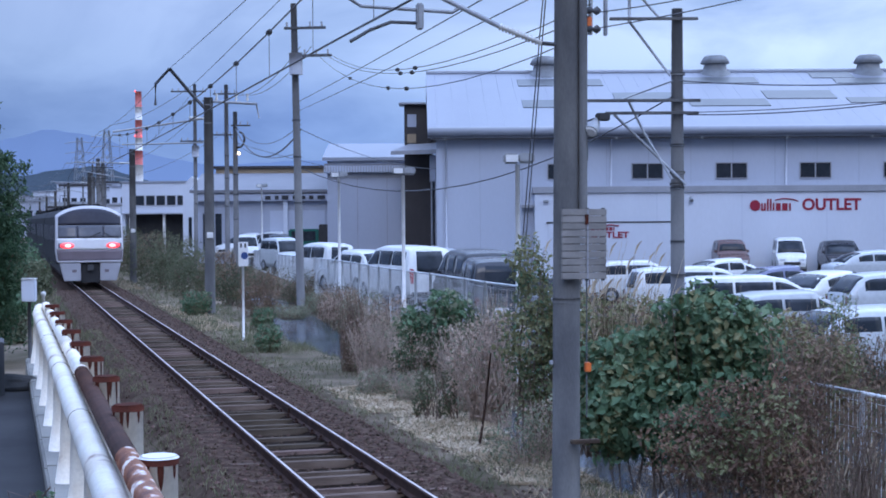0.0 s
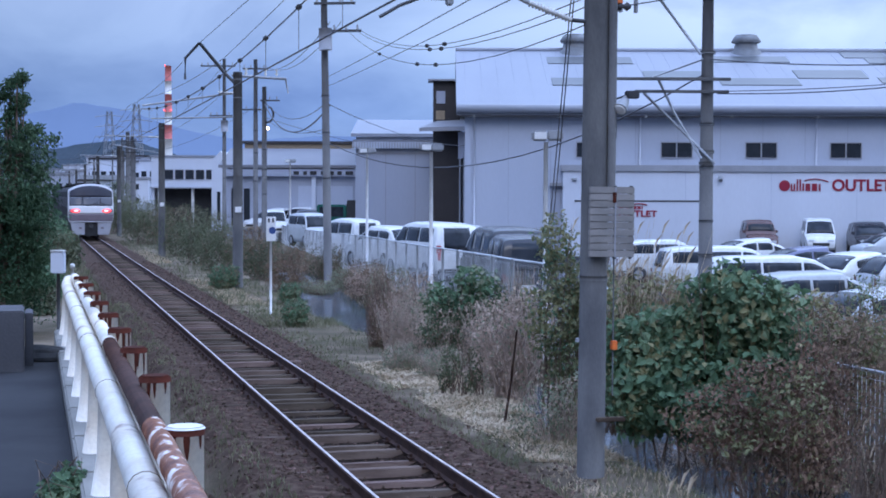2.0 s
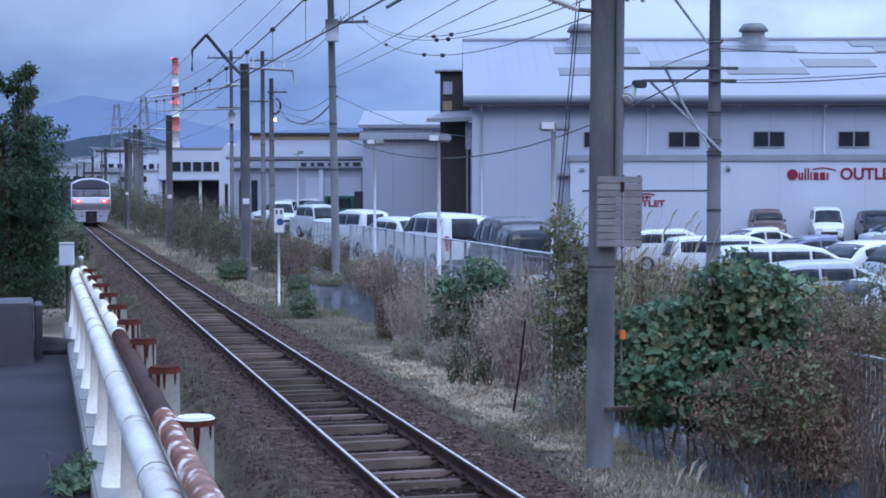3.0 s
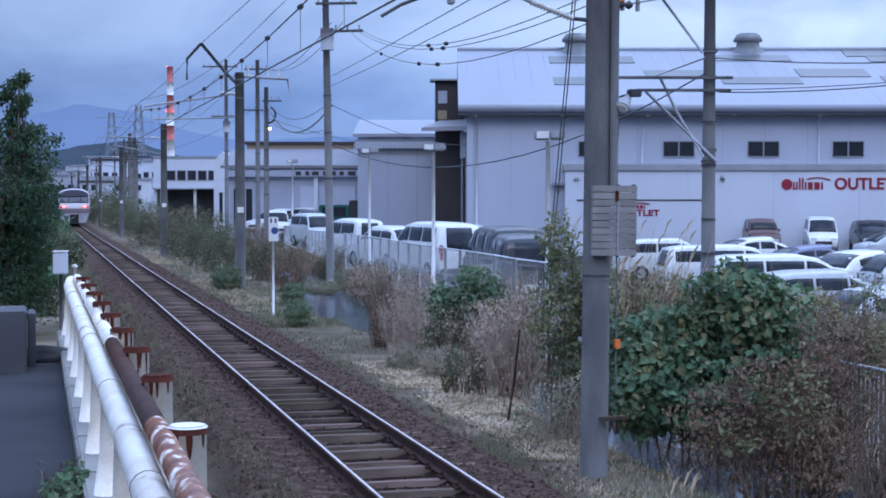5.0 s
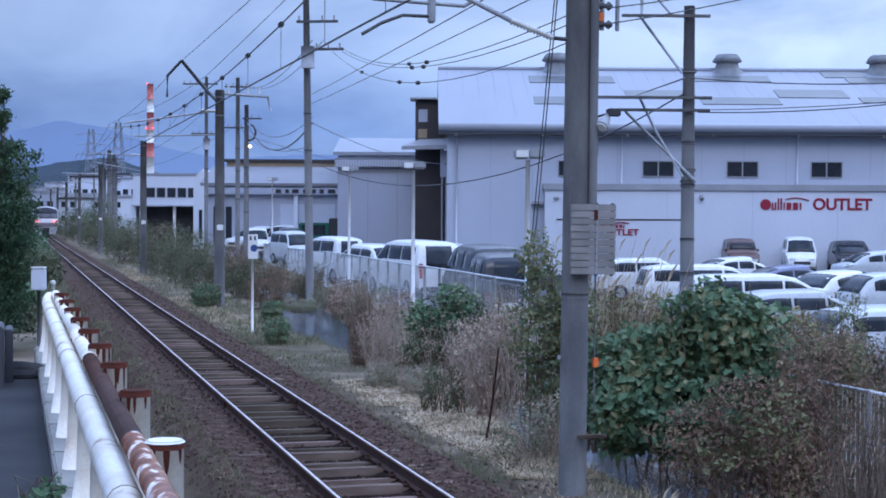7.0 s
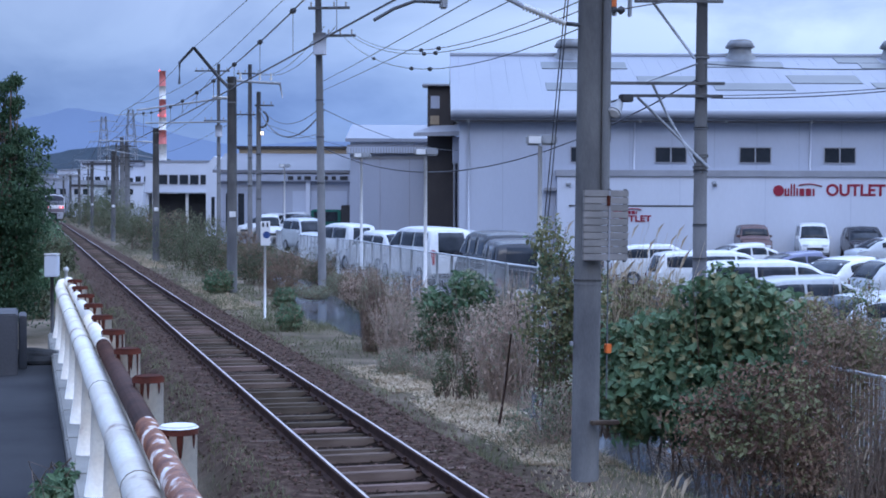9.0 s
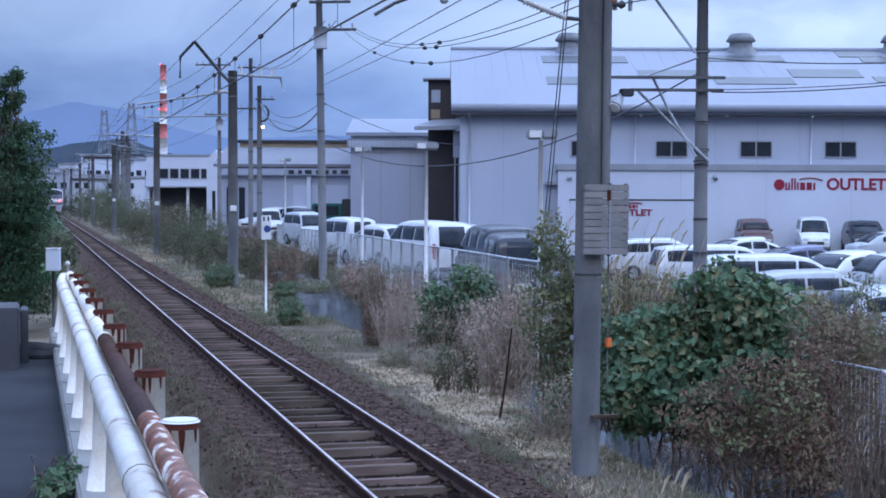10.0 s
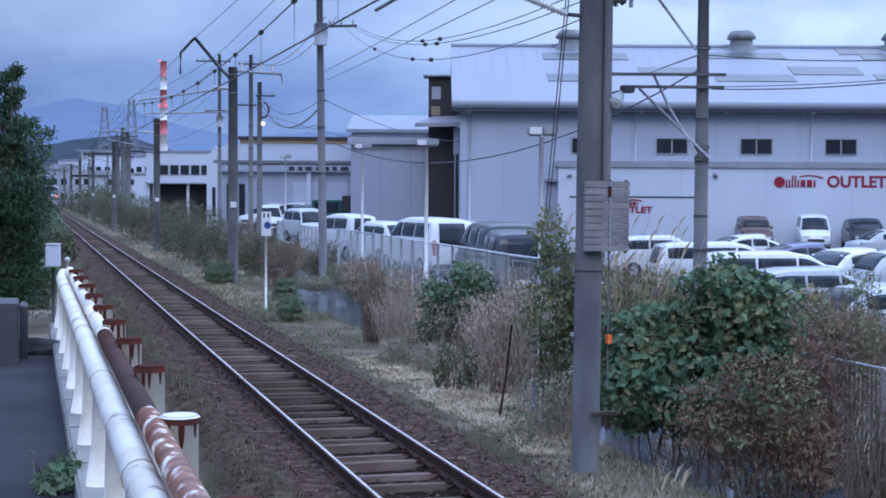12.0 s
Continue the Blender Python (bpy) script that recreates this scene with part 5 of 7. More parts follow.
def car(kind, colour, m, label, group="cars in the car park"):
    L, W, H, belt, bonnet, bonnet_z, rake, tail, tail_z = KINDS[kind]
    c = thing("car", label, "car", m, group=group)
    hx, hw = L / 2, W / 2
    deck = 0.42 if kind == "sedan" else 0.03
    xw = hx - bonnet
    # the outline seen from the side: tail, roof, windscreen, bonnet, nose
    px = [-hx, -hx + 0.03, -hx + deck, -hx + deck + tail * 0.55, -hx + deck + tail, -hx + deck + tail + 0.5, 0.1, xw - rake - 0.35, xw - rake, xw - rake * 0.5, xw, xw + bonnet * 0.5, hx - 0.14, hx - 0.03, hx]
    pz = [0.72, tail_z - 0.08, tail_z, tail_z + (H - tail_z) * 0.62, H - 0.09, H - 0.025, H, H - 0.03, H - 0.09, (H + bonnet_z) / 2 + 0.02, bonnet_z, bonnet_z - 0.05, bonnet_z - 0.17, 0.70, 0.55]

    def top(x):
        return float(np.interp(x, px, pz))

    def plan(x):
        """The body draws in towards nose and tail."""
        e = max(abs(x) - (hx - 0.7), 0) / 0.7
        return hw * (1 - 0.13 * e ** 2.4)

    def wide(x, z):
        k = min(max((z - belt) / (H - belt), 0), 1)
        low = min(max((0.5 - z) / 0.3, 0), 1)
        return plan(x) * (1 - 0.17 * k ** 1.2 - 0.05 * low) - 0.02 * (z > belt)

    xs = sorted(set([round(float(v), 3) for v in px] + [round(float(v), 3) for v in np.linspace(-hx, hx, 26)]))
    bm = B()
    rows = []
    for x in xs:
        T = top(x)
        low = 0.24 if abs(x) < hx - 0.12 else 0.36
        sh = min(belt, T - 0.05)
        half = [(wide(x, low), low), (wide(x, 0.5), min(0.5, sh - 0.05)), (wide(x, sh - 0.08), sh - 0.08), (wide(x, sh), sh)]
        roof_w = wide(x, T - 0.07)
        half += [(wide(x, sh + (T - 0.07 - sh) * 0.5), sh + (T - 0.07 - sh) * 0.5), (roof_w, T - 0.07), (roof_w * 0.93, T - 0.03), (roof_w * 0.72, T - 0.005), (0.0, T + 0.012)]
        ring_v = [bm.verts.new((x, -a, b)) for a, b in half] + [bm.verts.new((x, a, b)) for a, b in half[-2::-1]]
        rows.append(ring_v)
    for p, q in zip(rows, rows[1:]):
        for i in range(len(p) - 1):
            bm.faces.new((p[i], p[i + 1], q[i + 1], q[i])).smooth = True
        bm.faces.new((p[0], q[0], q[-1], p[-1]))
    bm.faces.new(rows[0])
    bm.faces.new(rows[-1][::-1])
    bmesh.ops.recalc_face_normals(bm, faces=bm.faces)
    part("body", bm, colour, c)

    def grid_part(name, rows, material=None, thick=(0, 0, -0.03), label=""):
        """A thin curved pane from rows of points."""
        bm = B()
        o = Vector(thick)
        a = [[bm.verts.new(p) for p in r] for r in rows]
        b = [[bm.verts.new(Vector(p) + o) for p in r] for r in rows]
        n, w = len(rows), len(rows[0])
        for i in range(n - 1):
            for j in range(w - 1):
                bm.faces.new((a[i][j], a[i][j + 1], a[i + 1][j + 1], a[i + 1][j])).smooth = True
        edge = [(0, j) for j in range(w)] + [(i, w - 1) for i in range(1, n)] + [(n - 1, j) for j in range(w - 2, -1, -1)] + [(i, 0) for i in range(n - 2, 0, -1)]
        for (i, j), (k, l) in zip(edge, edge[1:] + edge[:1]):
            bm.faces.new((a[i][j], b[i][j], b[k][l], a[k][l]))
        bmesh.ops.recalc_face_normals(bm, faces=bm.faces)
        return part(name, bm, material or M_CARGLASS, c, label)

    def screen(name, x0, x1, out, z_low):
        rows = []
        for x in np.linspace(x0, x1, 6):
            T = top(x)
            w = wide(x, T - 0.07) * 0.90
            rows.append([(x + out, w * f, T + 0.012 - 0.035 * abs(f) ** 3) for f in np.linspace(-1, 1, 7)])
        grid_part(name, rows, None, (-out * 2, 0, -0.03))

    screen("windscreen", xw - 0.06, xw - rake + 0.07, 0.012, belt)
    if kind in ("van", "mpv", "kei", "jeep"):
        # a nearly upright rear window
        z0, z1 = tail_z + 0.02, H - 0.17
        rows = []
        for z in np.linspace(z0, z1, 5):
            xb = float(np.interp(z, pz[:6], px[:6]))
            w = wide(xb, z) * 0.89
            rows.append([(xb - 0.016 + 0.05 * abs(f) ** 4, w * f, z) for f in np.linspace(-1, 1, 7)])
        grid_part("rear_window", rows, None, (0.03, 0, 0))
    else:
        screen("rear_window", -hx + deck + 0.04, -hx + deck + tail * 0.93, -0.012, belt)
    # side windows between the pillars
    xa, xb = -hx + deck + tail * 0.55 + 0.14, xw - 0.22
    n = 2 if kind in ("kei", "jeep") else 3
    for s in (-1, 1):
        for k in range(n):
            x0, x1 = xa + (xb - xa) * k / n + 0.04, xa + (xb - xa) * (k + 1) / n - 0.03
            rows = []
            for f in np.linspace(0, 1, 5):
                row = []
                for x in np.linspace(x0, x1, 6):
                    zl, zh = belt + 0.03, min(H - 0.17, top(x) - 0.12)
                    z = zl + (max(zh, zl + 0.02) - zl) * f
                    row.append((x, s * (wide(x, z) + 0.008), z))
                rows.append(row)
            grid_part("side_window", rows, None, (0, -s * 0.03, 0))
    for sx in (-1, 1):
        for s in (-1, 1):
            x = sx * (hx - 0.78)
            y = s * (plan(x) - 0.06)
            bm = B()
            tube(bm, [(x, y - s * 0.14, 0.31), (x, y - s * 0.13, 0.31), (x, y + s * 0.06, 0.31), (x, y + s * 0.072, 0.31)], [0.25, 0.31, 0.31, 0.2], 20)
            w = part("tyre", bm, M_BLACK, c)
            bm = B()
            tube(bm, [(x, y + s * 0.055, 0.31), (x, y + s * 0.078, 0.31)], [0.20, 0.17], 14)
            part("rim", bm, M_STEEL, w)
    for s in (-1, 1):
        bm = B()
        y0, y1 = sorted((s * (hw * 0.86 - 0.02), s * (hw * 0.86 - 0.34)))
        box(bm, hx - 0.17, hx - 0.015, y0, y1, 0.60, 0.75, 0.03)
        part("headlight", bm, M_LAMPGLASS, c)
        bm = B()
        y0, y1 = sorted((s * (hw * 0.87), s * (hw * 0.87 - 0.15)))
        hi = tail_z + (0.16 if kind == "van" else -0.05)
        x0 = float(np.interp(min(hi, tail_z), pz[:3], px[:3]))
        box(bm, x0 - 0.03, x0 + 0.12, y0, y1, 0.66, hi, 0.025)
        part("tail_light", bm, M_TAILRED if kind == "van" else M_TAILDIM, c)
        bm = B()
        y0, y1 = sorted((s * (hw - 0.06), s * (hw + 0.13)))
        box(bm, xw - 0.36, xw - 0.25, y0, y1, belt + 0.0, belt + 0.14, 0.03)
        part("wing_mirror", bm, colour, c)
    slab(c, "grille", M_BLACK, hx - 0.06, hx + 0.012, -0.40, 0.40, 0.44, 0.60, "", 0.01)
    slab(c, "bumper", M_BLACK, -hx - 0.03, -hx + 0.1, -hw + 0.16, hw - 0.16, 0.28, 0.42, "", 0.02)
    slab(c, "plate", M_WHITE, -hx - 0.036, -hx - 0.005, -0.17, 0.17, 0.50, 0.64)
    slab(c, "plate", M_WHITE, hx + 0.005, hx + 0.022, -0.17, 0.17, 0.30, 0.40)
    return c


def park(kind, colour, u, v, turn, label):
    x, y, _ = lot(u, v)
    return car(kind, colour, pose(x, y, lot_z(x, y), 0, 0, -YAW + turn), label)


# turn: 0 faces along the showroom's front, 90 faces it, -90 faces the track
park("jeep", P_BROWN, 15.48, 76.0, -92, "small boxy brown off-road car before the showroom wall")
park("kei", P_WHITE, 18.42, 76.0, -98, "small white van parked before the showroom wall")
park("wagon", P_GREY, 20.92, 75.8, -97, "dark grey estate car parked before the showroom wall")
park("wagon", P_WHITE, 8.38, 57.0, 6, "white estate car half hidden by poles and bushes")
park("mpv", P_WHITE, 8.93, 48.5, 6, "long white van-like car in the middle row")
park("mpv", P_WHITE, 9.05, 41.0, 9, "white people carrier with a tinted rear window behind the bushes")
park("hatch", P_SILVER, 8.92, 35.6, 10, "silver hatchback with a rounded roof behind the bushes")
park("hatch", P_PEARL, 9.27, 29.4, 12, "pale silver hatchback beside the fence")
park("sedan", P_WHITE, 12.3, 60.0, 14, "white saloon in the far row of cars")
park("sedan", P_BLUE, 12.6, 52.0, 10, "violet grey saloon among white cars")
park("sedan", P_WHITE, 12.9, 47.5, 34, "white hatchback showing its dark rear window")
park("wagon", P_PEARL, 13.9, 43.0, 8, "pale estate car with dark side windows")
park("sedan", P_PEARL, 19.0, 63.0, 5, "pale saloon in the far row of cars")
park("kei", P_GREY, 1.75, 37.6, 95, "dark grey box van with a wide rear window")
park("van", P_GREY, 1.55, 43.4, 101, "dark grey van behind the mesh fence")
park("van", P_WHITE, -0.55, 50.6, 113, "white minivan with red tail lamps by the fence")
park("wagon", P_WHITE, -2.3, 58.0, 118, "white estate car with dark side windows by the fence")
park("kei", P_WHITE, -4.0, 63.0, 118, "white box van by the fence")
park("kei", P_SILVER, 0.93, 70.0, -80, "silver box car close to the workshop")
park("kei", P_PEARL, -7.4, 82.0, -62, "pale box van facing the track")
park("van", P_WHITE, -10.6, 112.0, -110, "white van far down the row")
park("kei", P_WHITE, -12.3, 112.0, -110, "white box van far down the row")
park("kei", P_WHITE, -13.8, 113.0, -110, "white box van at the row's end")
park("kei", P_WHITE, -11.4, 100.0, -80, "white box van with dark windows among other vans")
park("kei", P_BLACK, -9.3, 101.0, -80, "dark box car among white vans")
tk = thing("truck", "small green lorry with a dark covered bed", "truck", lot_pose(-7.4, 102.0, 0.1))
slab(tk, "cab", P_GREEN, -1.4, 0.6, 0, 1.7, 0.4, 2.2, "", 0.08)
slab(tk, "bed", M_BLACK, 0.62, 2.6, 0, 1.7, 0.5, 2.5, "", 0.05)
slab(tk, "windscreen", M_CARGLASS, -1.2, 0.4, -0.02, 0.05, 1.4, 2.05)
for x in (-0.9, 1.9):
    bm = B()
    tube(bm, [(x, 0.0, 0.35), (x, 0.3, 0.35)], 0.36, 16)
    part("tyre", bm, M_BLACK, tk)
    bm = B()
    tube(bm, [(x, 1.4, 0.35), (x, 1.7, 0.35)], 0.36, 16)
    part("tyre", bm, M_BLACK, tk)
slab(tk, "chassis", M_BLACK, -1.3, 2.5, 0.2, 1.5, 0.3, 0.5)


# ---- the train ----
M_TRSIDE = mat("train_side_paint", (0.014, 0.014, 0.017), (0.02, 0.019, 0.023), 0.7, 0.0, scale=0.6, fine=9, bump=0.03, spec=0.2)
M_TRWHITE = mat("train_white_paint", (0.52, 0.51, 0.54), (0.46, 0.45, 0.48), 0.45, scale=1.2, fine=14, bump=0.03, grit=0.06)
M_TRBAND = mat("train_gloss_white", (0.74, 0.73, 0.75), (0.68, 0.67, 0.69), 0.3, scale=1.2, fine=14, bump=0.02, grit=0.04)
M_TRSKIRT = mat("train_skirt_paint", (0.37, 0.37, 0.41), (0.31, 0.31, 0.35), 0.45, scale=1.2, fine=14, bump=0.03, grit=0.06)
M_TRGREY = mat("train_grey_band", (0.17, 0.135, 0.155), (0.145, 0.115, 0.13), 0.5, scale=1.2, fine=14, bump=0.03, grit=0.06)
M_TRGLASS = mat("train_glass", (0.085, 0.088, 0.105), (0.11, 0.112, 0.13), 0.2, scale=1.0, fine=8, bump=0, spec=0.3)
M_TRVISOR = mat("train_dark_visor", (0.028, 0.028, 0.04), (0.036, 0.036, 0.05), 0.4, scale=1.0, fine=8, bump=0, spec=0.2)


def build_train():
    t = thing("train", "white and dark grey express train with lit red tail lamps", "train")
    face = [(0.0, 1.09), (-0.02, 1.66), (0.02, 2.16), (0.24, 2.76), (0.42, 3.2), (0.62, 3.6)]

    def front(x, z, out=0.0):
        """A point of the bulging cab front."""
        y = float(np.interp(z, [p[1] for p in face], [p[0] for p in face]))
        return (x, y + 0.34 * (abs(x) / 1.45) ** 3.2 - out, z)

    def wid(z):
        return 1.455 - 0.07 * (1 - smooth01(z, 1.0, 1.6)) - 0.02 * smooth01(z, 2.2, 3.2)

    def arch(s):
        return 3.60 - 0.42 * abs(s) ** 2.5

    bm = B()
    S = [math.copysign(abs(v) ** 0.8, v) for v in np.linspace(-1, 1, 25)]
    rows = []
    for q in np.linspace(0, 1, 15):
        row = []
        for v in S:
            z = 1.09 + q * (arch(v) - 1.09)
            row.append(bm.verts.new(front(v * wid(z), z)))
        rows.append(row)
    for p, q in zip(rows, rows[1:]):
        for a in range(len(S) - 1):
            bm.faces.new((p[a], p[a + 1], q[a + 1], q[a])).smooth = True
    rim = [r[0] for r in rows] + rows[-1][1:] + [r[-1] for r in rows[-2::-1]]
    mid = [bm.verts.new((v.co.x * 1.004, v.co.y + 0.10, v.co.z + 0.02)) for v in rim]
    back = [bm.verts.new((v.co.x, 2.0, v.co.z)) for v in mid]
    for p, q in ((rim, mid), (mid, back)):
        for a in range(len(p) - 1):
            bm.faces.new((p[a], p[a + 1], q[a + 1], q[a])).smooth = True
    bmesh.ops.recalc_face_normals(bm, faces=bm.faces)
    part("cab_shell", bm, M_TRWHITE, t, "white rounded cab end with an arched roof")

    def plate(name, m, s0, s1, z0, z1, out=0.02, lab="", parent=None, n=10):
        """A panel that follows the cab front; z1 may be a function of the place across."""
        bm = B()
        rows = []
        for q in np.linspace(0, 1, 6):
            row = []
            for v in np.linspace(s0, s1, n):
                zt = z1(v) if callable(z1) else z1
                z = z0 + q * (zt - z0)
                row.append(bm.verts.new(front(v * wid(z), z, out)))
            rows.append(row)
        for p, q in zip(rows, rows[1:]):
            for a in range(n - 1):
                bm.faces.new((p[a], p[a + 1], q[a + 1], q[a])).smooth = True
        rim = rows[0] + [r[-1] for r in rows[1:]] + rows[-1][-2::-1] + [r[0] for r in rows[-2:0:-1]]
        low = [bm.verts.new(v.co + Vector((0, 0.06, 0))) for v in rim]
        for a in range(len(rim)):
            b = (a + 1) % len(rim)
            bm.faces.new((rim[a], rim[b], low[b], low[a]))
        bmesh.ops.recalc_face_normals(bm, faces=bm.faces)
        return part(name, bm, m, parent or t, lab)

    def lamp(name, m, cx, cz, rx, rz, out, lab, parent=None):
        bm = B()
        hub = bm.verts.new(front(cx, cz, out + 0.02))
        edge = [bm.verts.new(front(cx + rx * math.cos(a), cz + rz * math.sin(a), out)) for a in np.linspace(0, 2 * math.pi, 25)[:-1]]
        low = [bm.verts.new(v.co + Vector((0, 0.06, 0))) for v in edge]
        for a in range(24):
            b = (a + 1) % 24
            bm.faces.new((hub, edge[a], edge[b])).smooth = True
            bm.faces.new((edge[a], low[a], low[b], edge[b]))
        bmesh.ops.recalc_face_normals(bm, faces=bm.faces)
        return part(name, bm, m, parent or t, lab)

    plate("visor", M_TRVISOR, -0.95, 0.95, 2.75, lambda v: arch(v) - 0.11, 0.02, "dark arched upper visor panel", n=21)
    for a, b in ((-0.95, -0.385), (-0.37, 0.385), (0.40, 0.95)):
        plate("windscreen", M_TRGLASS, a, b, 2.18, 2.735, 0.022, "grey windscreen pane")
    for x in (-0.377, 0.392):
        plate("pillar", M_TRVISOR, x - 0.011, x + 0.011, 2.18, 2.735, 0.032, n=2)
    for x0, x1, x2 in ((-0.25, 0.05, 0.45), (1.25, 0.85, 0.62)):
        bm = B()
        tube(bm, [front(x0, 2.17, 0.05), front(x1, 2.25, 0.05), front(x2, 2.42, 0.05)], 0.02, 6)
        part("wiper", bm, M_BLACK, t)
    plate("lamp_band", M_TRBAND, -0.985, 0.985, 1.655, 2.16, 0.02, "bright white lamp band", n=17)
    for q in (-1, 1):
        h = plate("lamp_housing", M_TRGREY, q * 0.78 - 0.17, q * 0.78 + 0.17, 1.73, 1.95, 0.028, "grey lamp housing")
        lamp("tail_lamp", M_TAIL, q * 1.0, 1.84, 0.30, 0.13, 0.045, "lit red tail lamp", h)
        lamp("lamp_core", M_TAILCORE, q * 0.96, 1.84, 0.15, 0.085, 0.07, "bright lamp core", h)
    plate("grey_band", M_TRGREY, -0.985, 0.985, 1.18, 1.645, 0.02, "purple grey band", n=17)
    slab(t, "sill_rim", M_TRWHITE, -1.4, 1.4, -0.09, 0.1, 1.10, 1.17, "white sill", 0.02)
    for s in (-1, 1):
        bm = B()
        x0, x1 = sorted((s * 0.42, s * 1.33))
        box(bm, x0, x1, -0.06, 0.5, 0.27, 1.08, 0.03)
        for v in bm.verts:
            if v.co.z < 0.6 and abs(v.co.x) > 0.9:
                v.co.x *= 0.86
        k = part("skirt", bm, M_TRSKIRT, t, "grey white lower skirt")
        bm = B()
        box(bm, s * 0.7 - 0.09, s * 0.7 + 0.09, -0.075, -0.055, 0.66, 0.78)
        part("skirt_socket", bm, M_TRGREY, k)
    # The opening's shade is a solid near-black block between the skirts.
    slab(t, "coupler_shade_block", M_DARK, -0.41, 0.41, 0.1, 0.6, 0.2, 1.09, "near-black block standing in for shade in the coupler opening")
    bm = B()
    box(bm, -0.13, 0.13, -0.12, 0.3, 0.72, 1.0, 0.03)
    part("coupler", bm, M_DARKSTEEL, t)
    # four coaches
    sec = [(-1.43, 1.0), (-1.44, 2.4), (-1.42, 3.12), (-1.2, 3.36), (-0.7, 3.53), (0, 3.57), (0.7, 3.53), (1.2, 3.36), (1.42, 3.12), (1.44, 2.4), (1.43, 1.0)]
    for c in range(4):
        y0 = 2.01 if c == 0 else c * 20.4 + 0.3
        y1 = c * 20.4 + 20.1
        bm = B()
        prism(bm, sec, y0, y1)
        bmesh.ops.recalc_face_normals(bm, faces=bm.faces)
        b = part("coach_body", bm, M_TRSIDE, t, "dark grey coach body")
        for s in (-1, 1):
            for k in range(8):
                ya = y0 + 1.6 + k * 2.1
                x0, x1 = sorted((s * 1.43, s * 1.462))
                slab(b, "coach_window", M_TRVISOR, x0, x1, ya, ya + 1.5, 2.0, 2.75)
        for k in range(3):
            slab(b, "roof_unit", M_TRSIDE, -0.75, 0.75, y0 + 2 + k * 6, y0 + 5 + k * 6, 3.56, 3.72, "", 0.06)
        slab(b, "underframe", M_BLACK, -1.2, 1.2, y0 + 0.6, y1 - 0.3, 0.55, 0.99)
        for yb in (y0 + 3, y1 - 3.3):
            bm = B()
            box(bm, -0.95, 0.95, yb - 1.5, yb + 1.5, 0.35, 0.6, 0.04)
            for w in (-1.05, 1.05):
                for s in (-0.566, 0.566):
                    tube(bm, [(s - 0.06, yb + w, 0.43), (s + 0.06, yb + w, 0.43)], 0.43, 16)
            part("bogie", bm, M_DARKSTEEL, b)
    return t


TRAIN = build_train()


# ---- plants ----
L_GREEN = leaf_mat("broad_green_leaves", (0.058, 0.106, 0.064), (0.112, 0.192, 0.108), (0.215, 0.275, 0.165))
L_YELLOW = leaf_mat("yellowing_leaves", (0.105, 0.125, 0.066), (0.20, 0.20, 0.105), (0.33, 0.30, 0.16))
L_BROWN = leaf_mat("withered_brown_leaves", (0.15, 0.098, 0.072), (0.235, 0.160, 0.115), (0.34, 0.25, 0.17))
L_RUSSET = leaf_mat("russet_leaves", (0.115, 0.070, 0.055), (0.20, 0.125, 0.092), (0.31, 0.21, 0.14))
L_GREY = leaf_mat("dull_grey_green_leaves", (0.065, 0.082, 0.048), (0.12, 0.135, 0.08), (0.20, 0.20, 0.125))
L_DARK = leaf_mat("dark_evergreen_leaves", (0.024, 0.056, 0.032), (0.05, 0.098, 0.052), (0.105, 0.155, 0.085))
L_STRAW = leaf_mat("dry_straw", (0.36, 0.275, 0.18), (0.48, 0.38, 0.27), (0.60, 0.50, 0.37))
L_GRASS = leaf_mat("weedy_grass", (0.085, 0.098, 0.055), (0.155, 0.158, 0.092), (0.27, 0.245, 0.16))
L_TAN = leaf_mat("pale_withered_leaves", (0.33, 0.235, 0.185), (0.47, 0.355, 0.285), (0.60, 0.49, 0.385))
L_PALE = leaf_mat("pale_weed_leaves", (0.16, 0.185, 0.12), (0.26, 0.28, 0.19), (0.37, 0.375, 0.27))
M_DRYTWIG = mat("dry_grey_stems", (0.30, 0.225, 0.19), (0.46, 0.37, 0.31), 0.9, spec=0.1, scale=8, fine=50, bump=0.2)
M_TWIG = mat("twig_bark", (0.12, 0.085, 0.066), (0.20, 0.15, 0.12), 0.9, spec=0.1, scale=8, fine=50, bump=0.2)


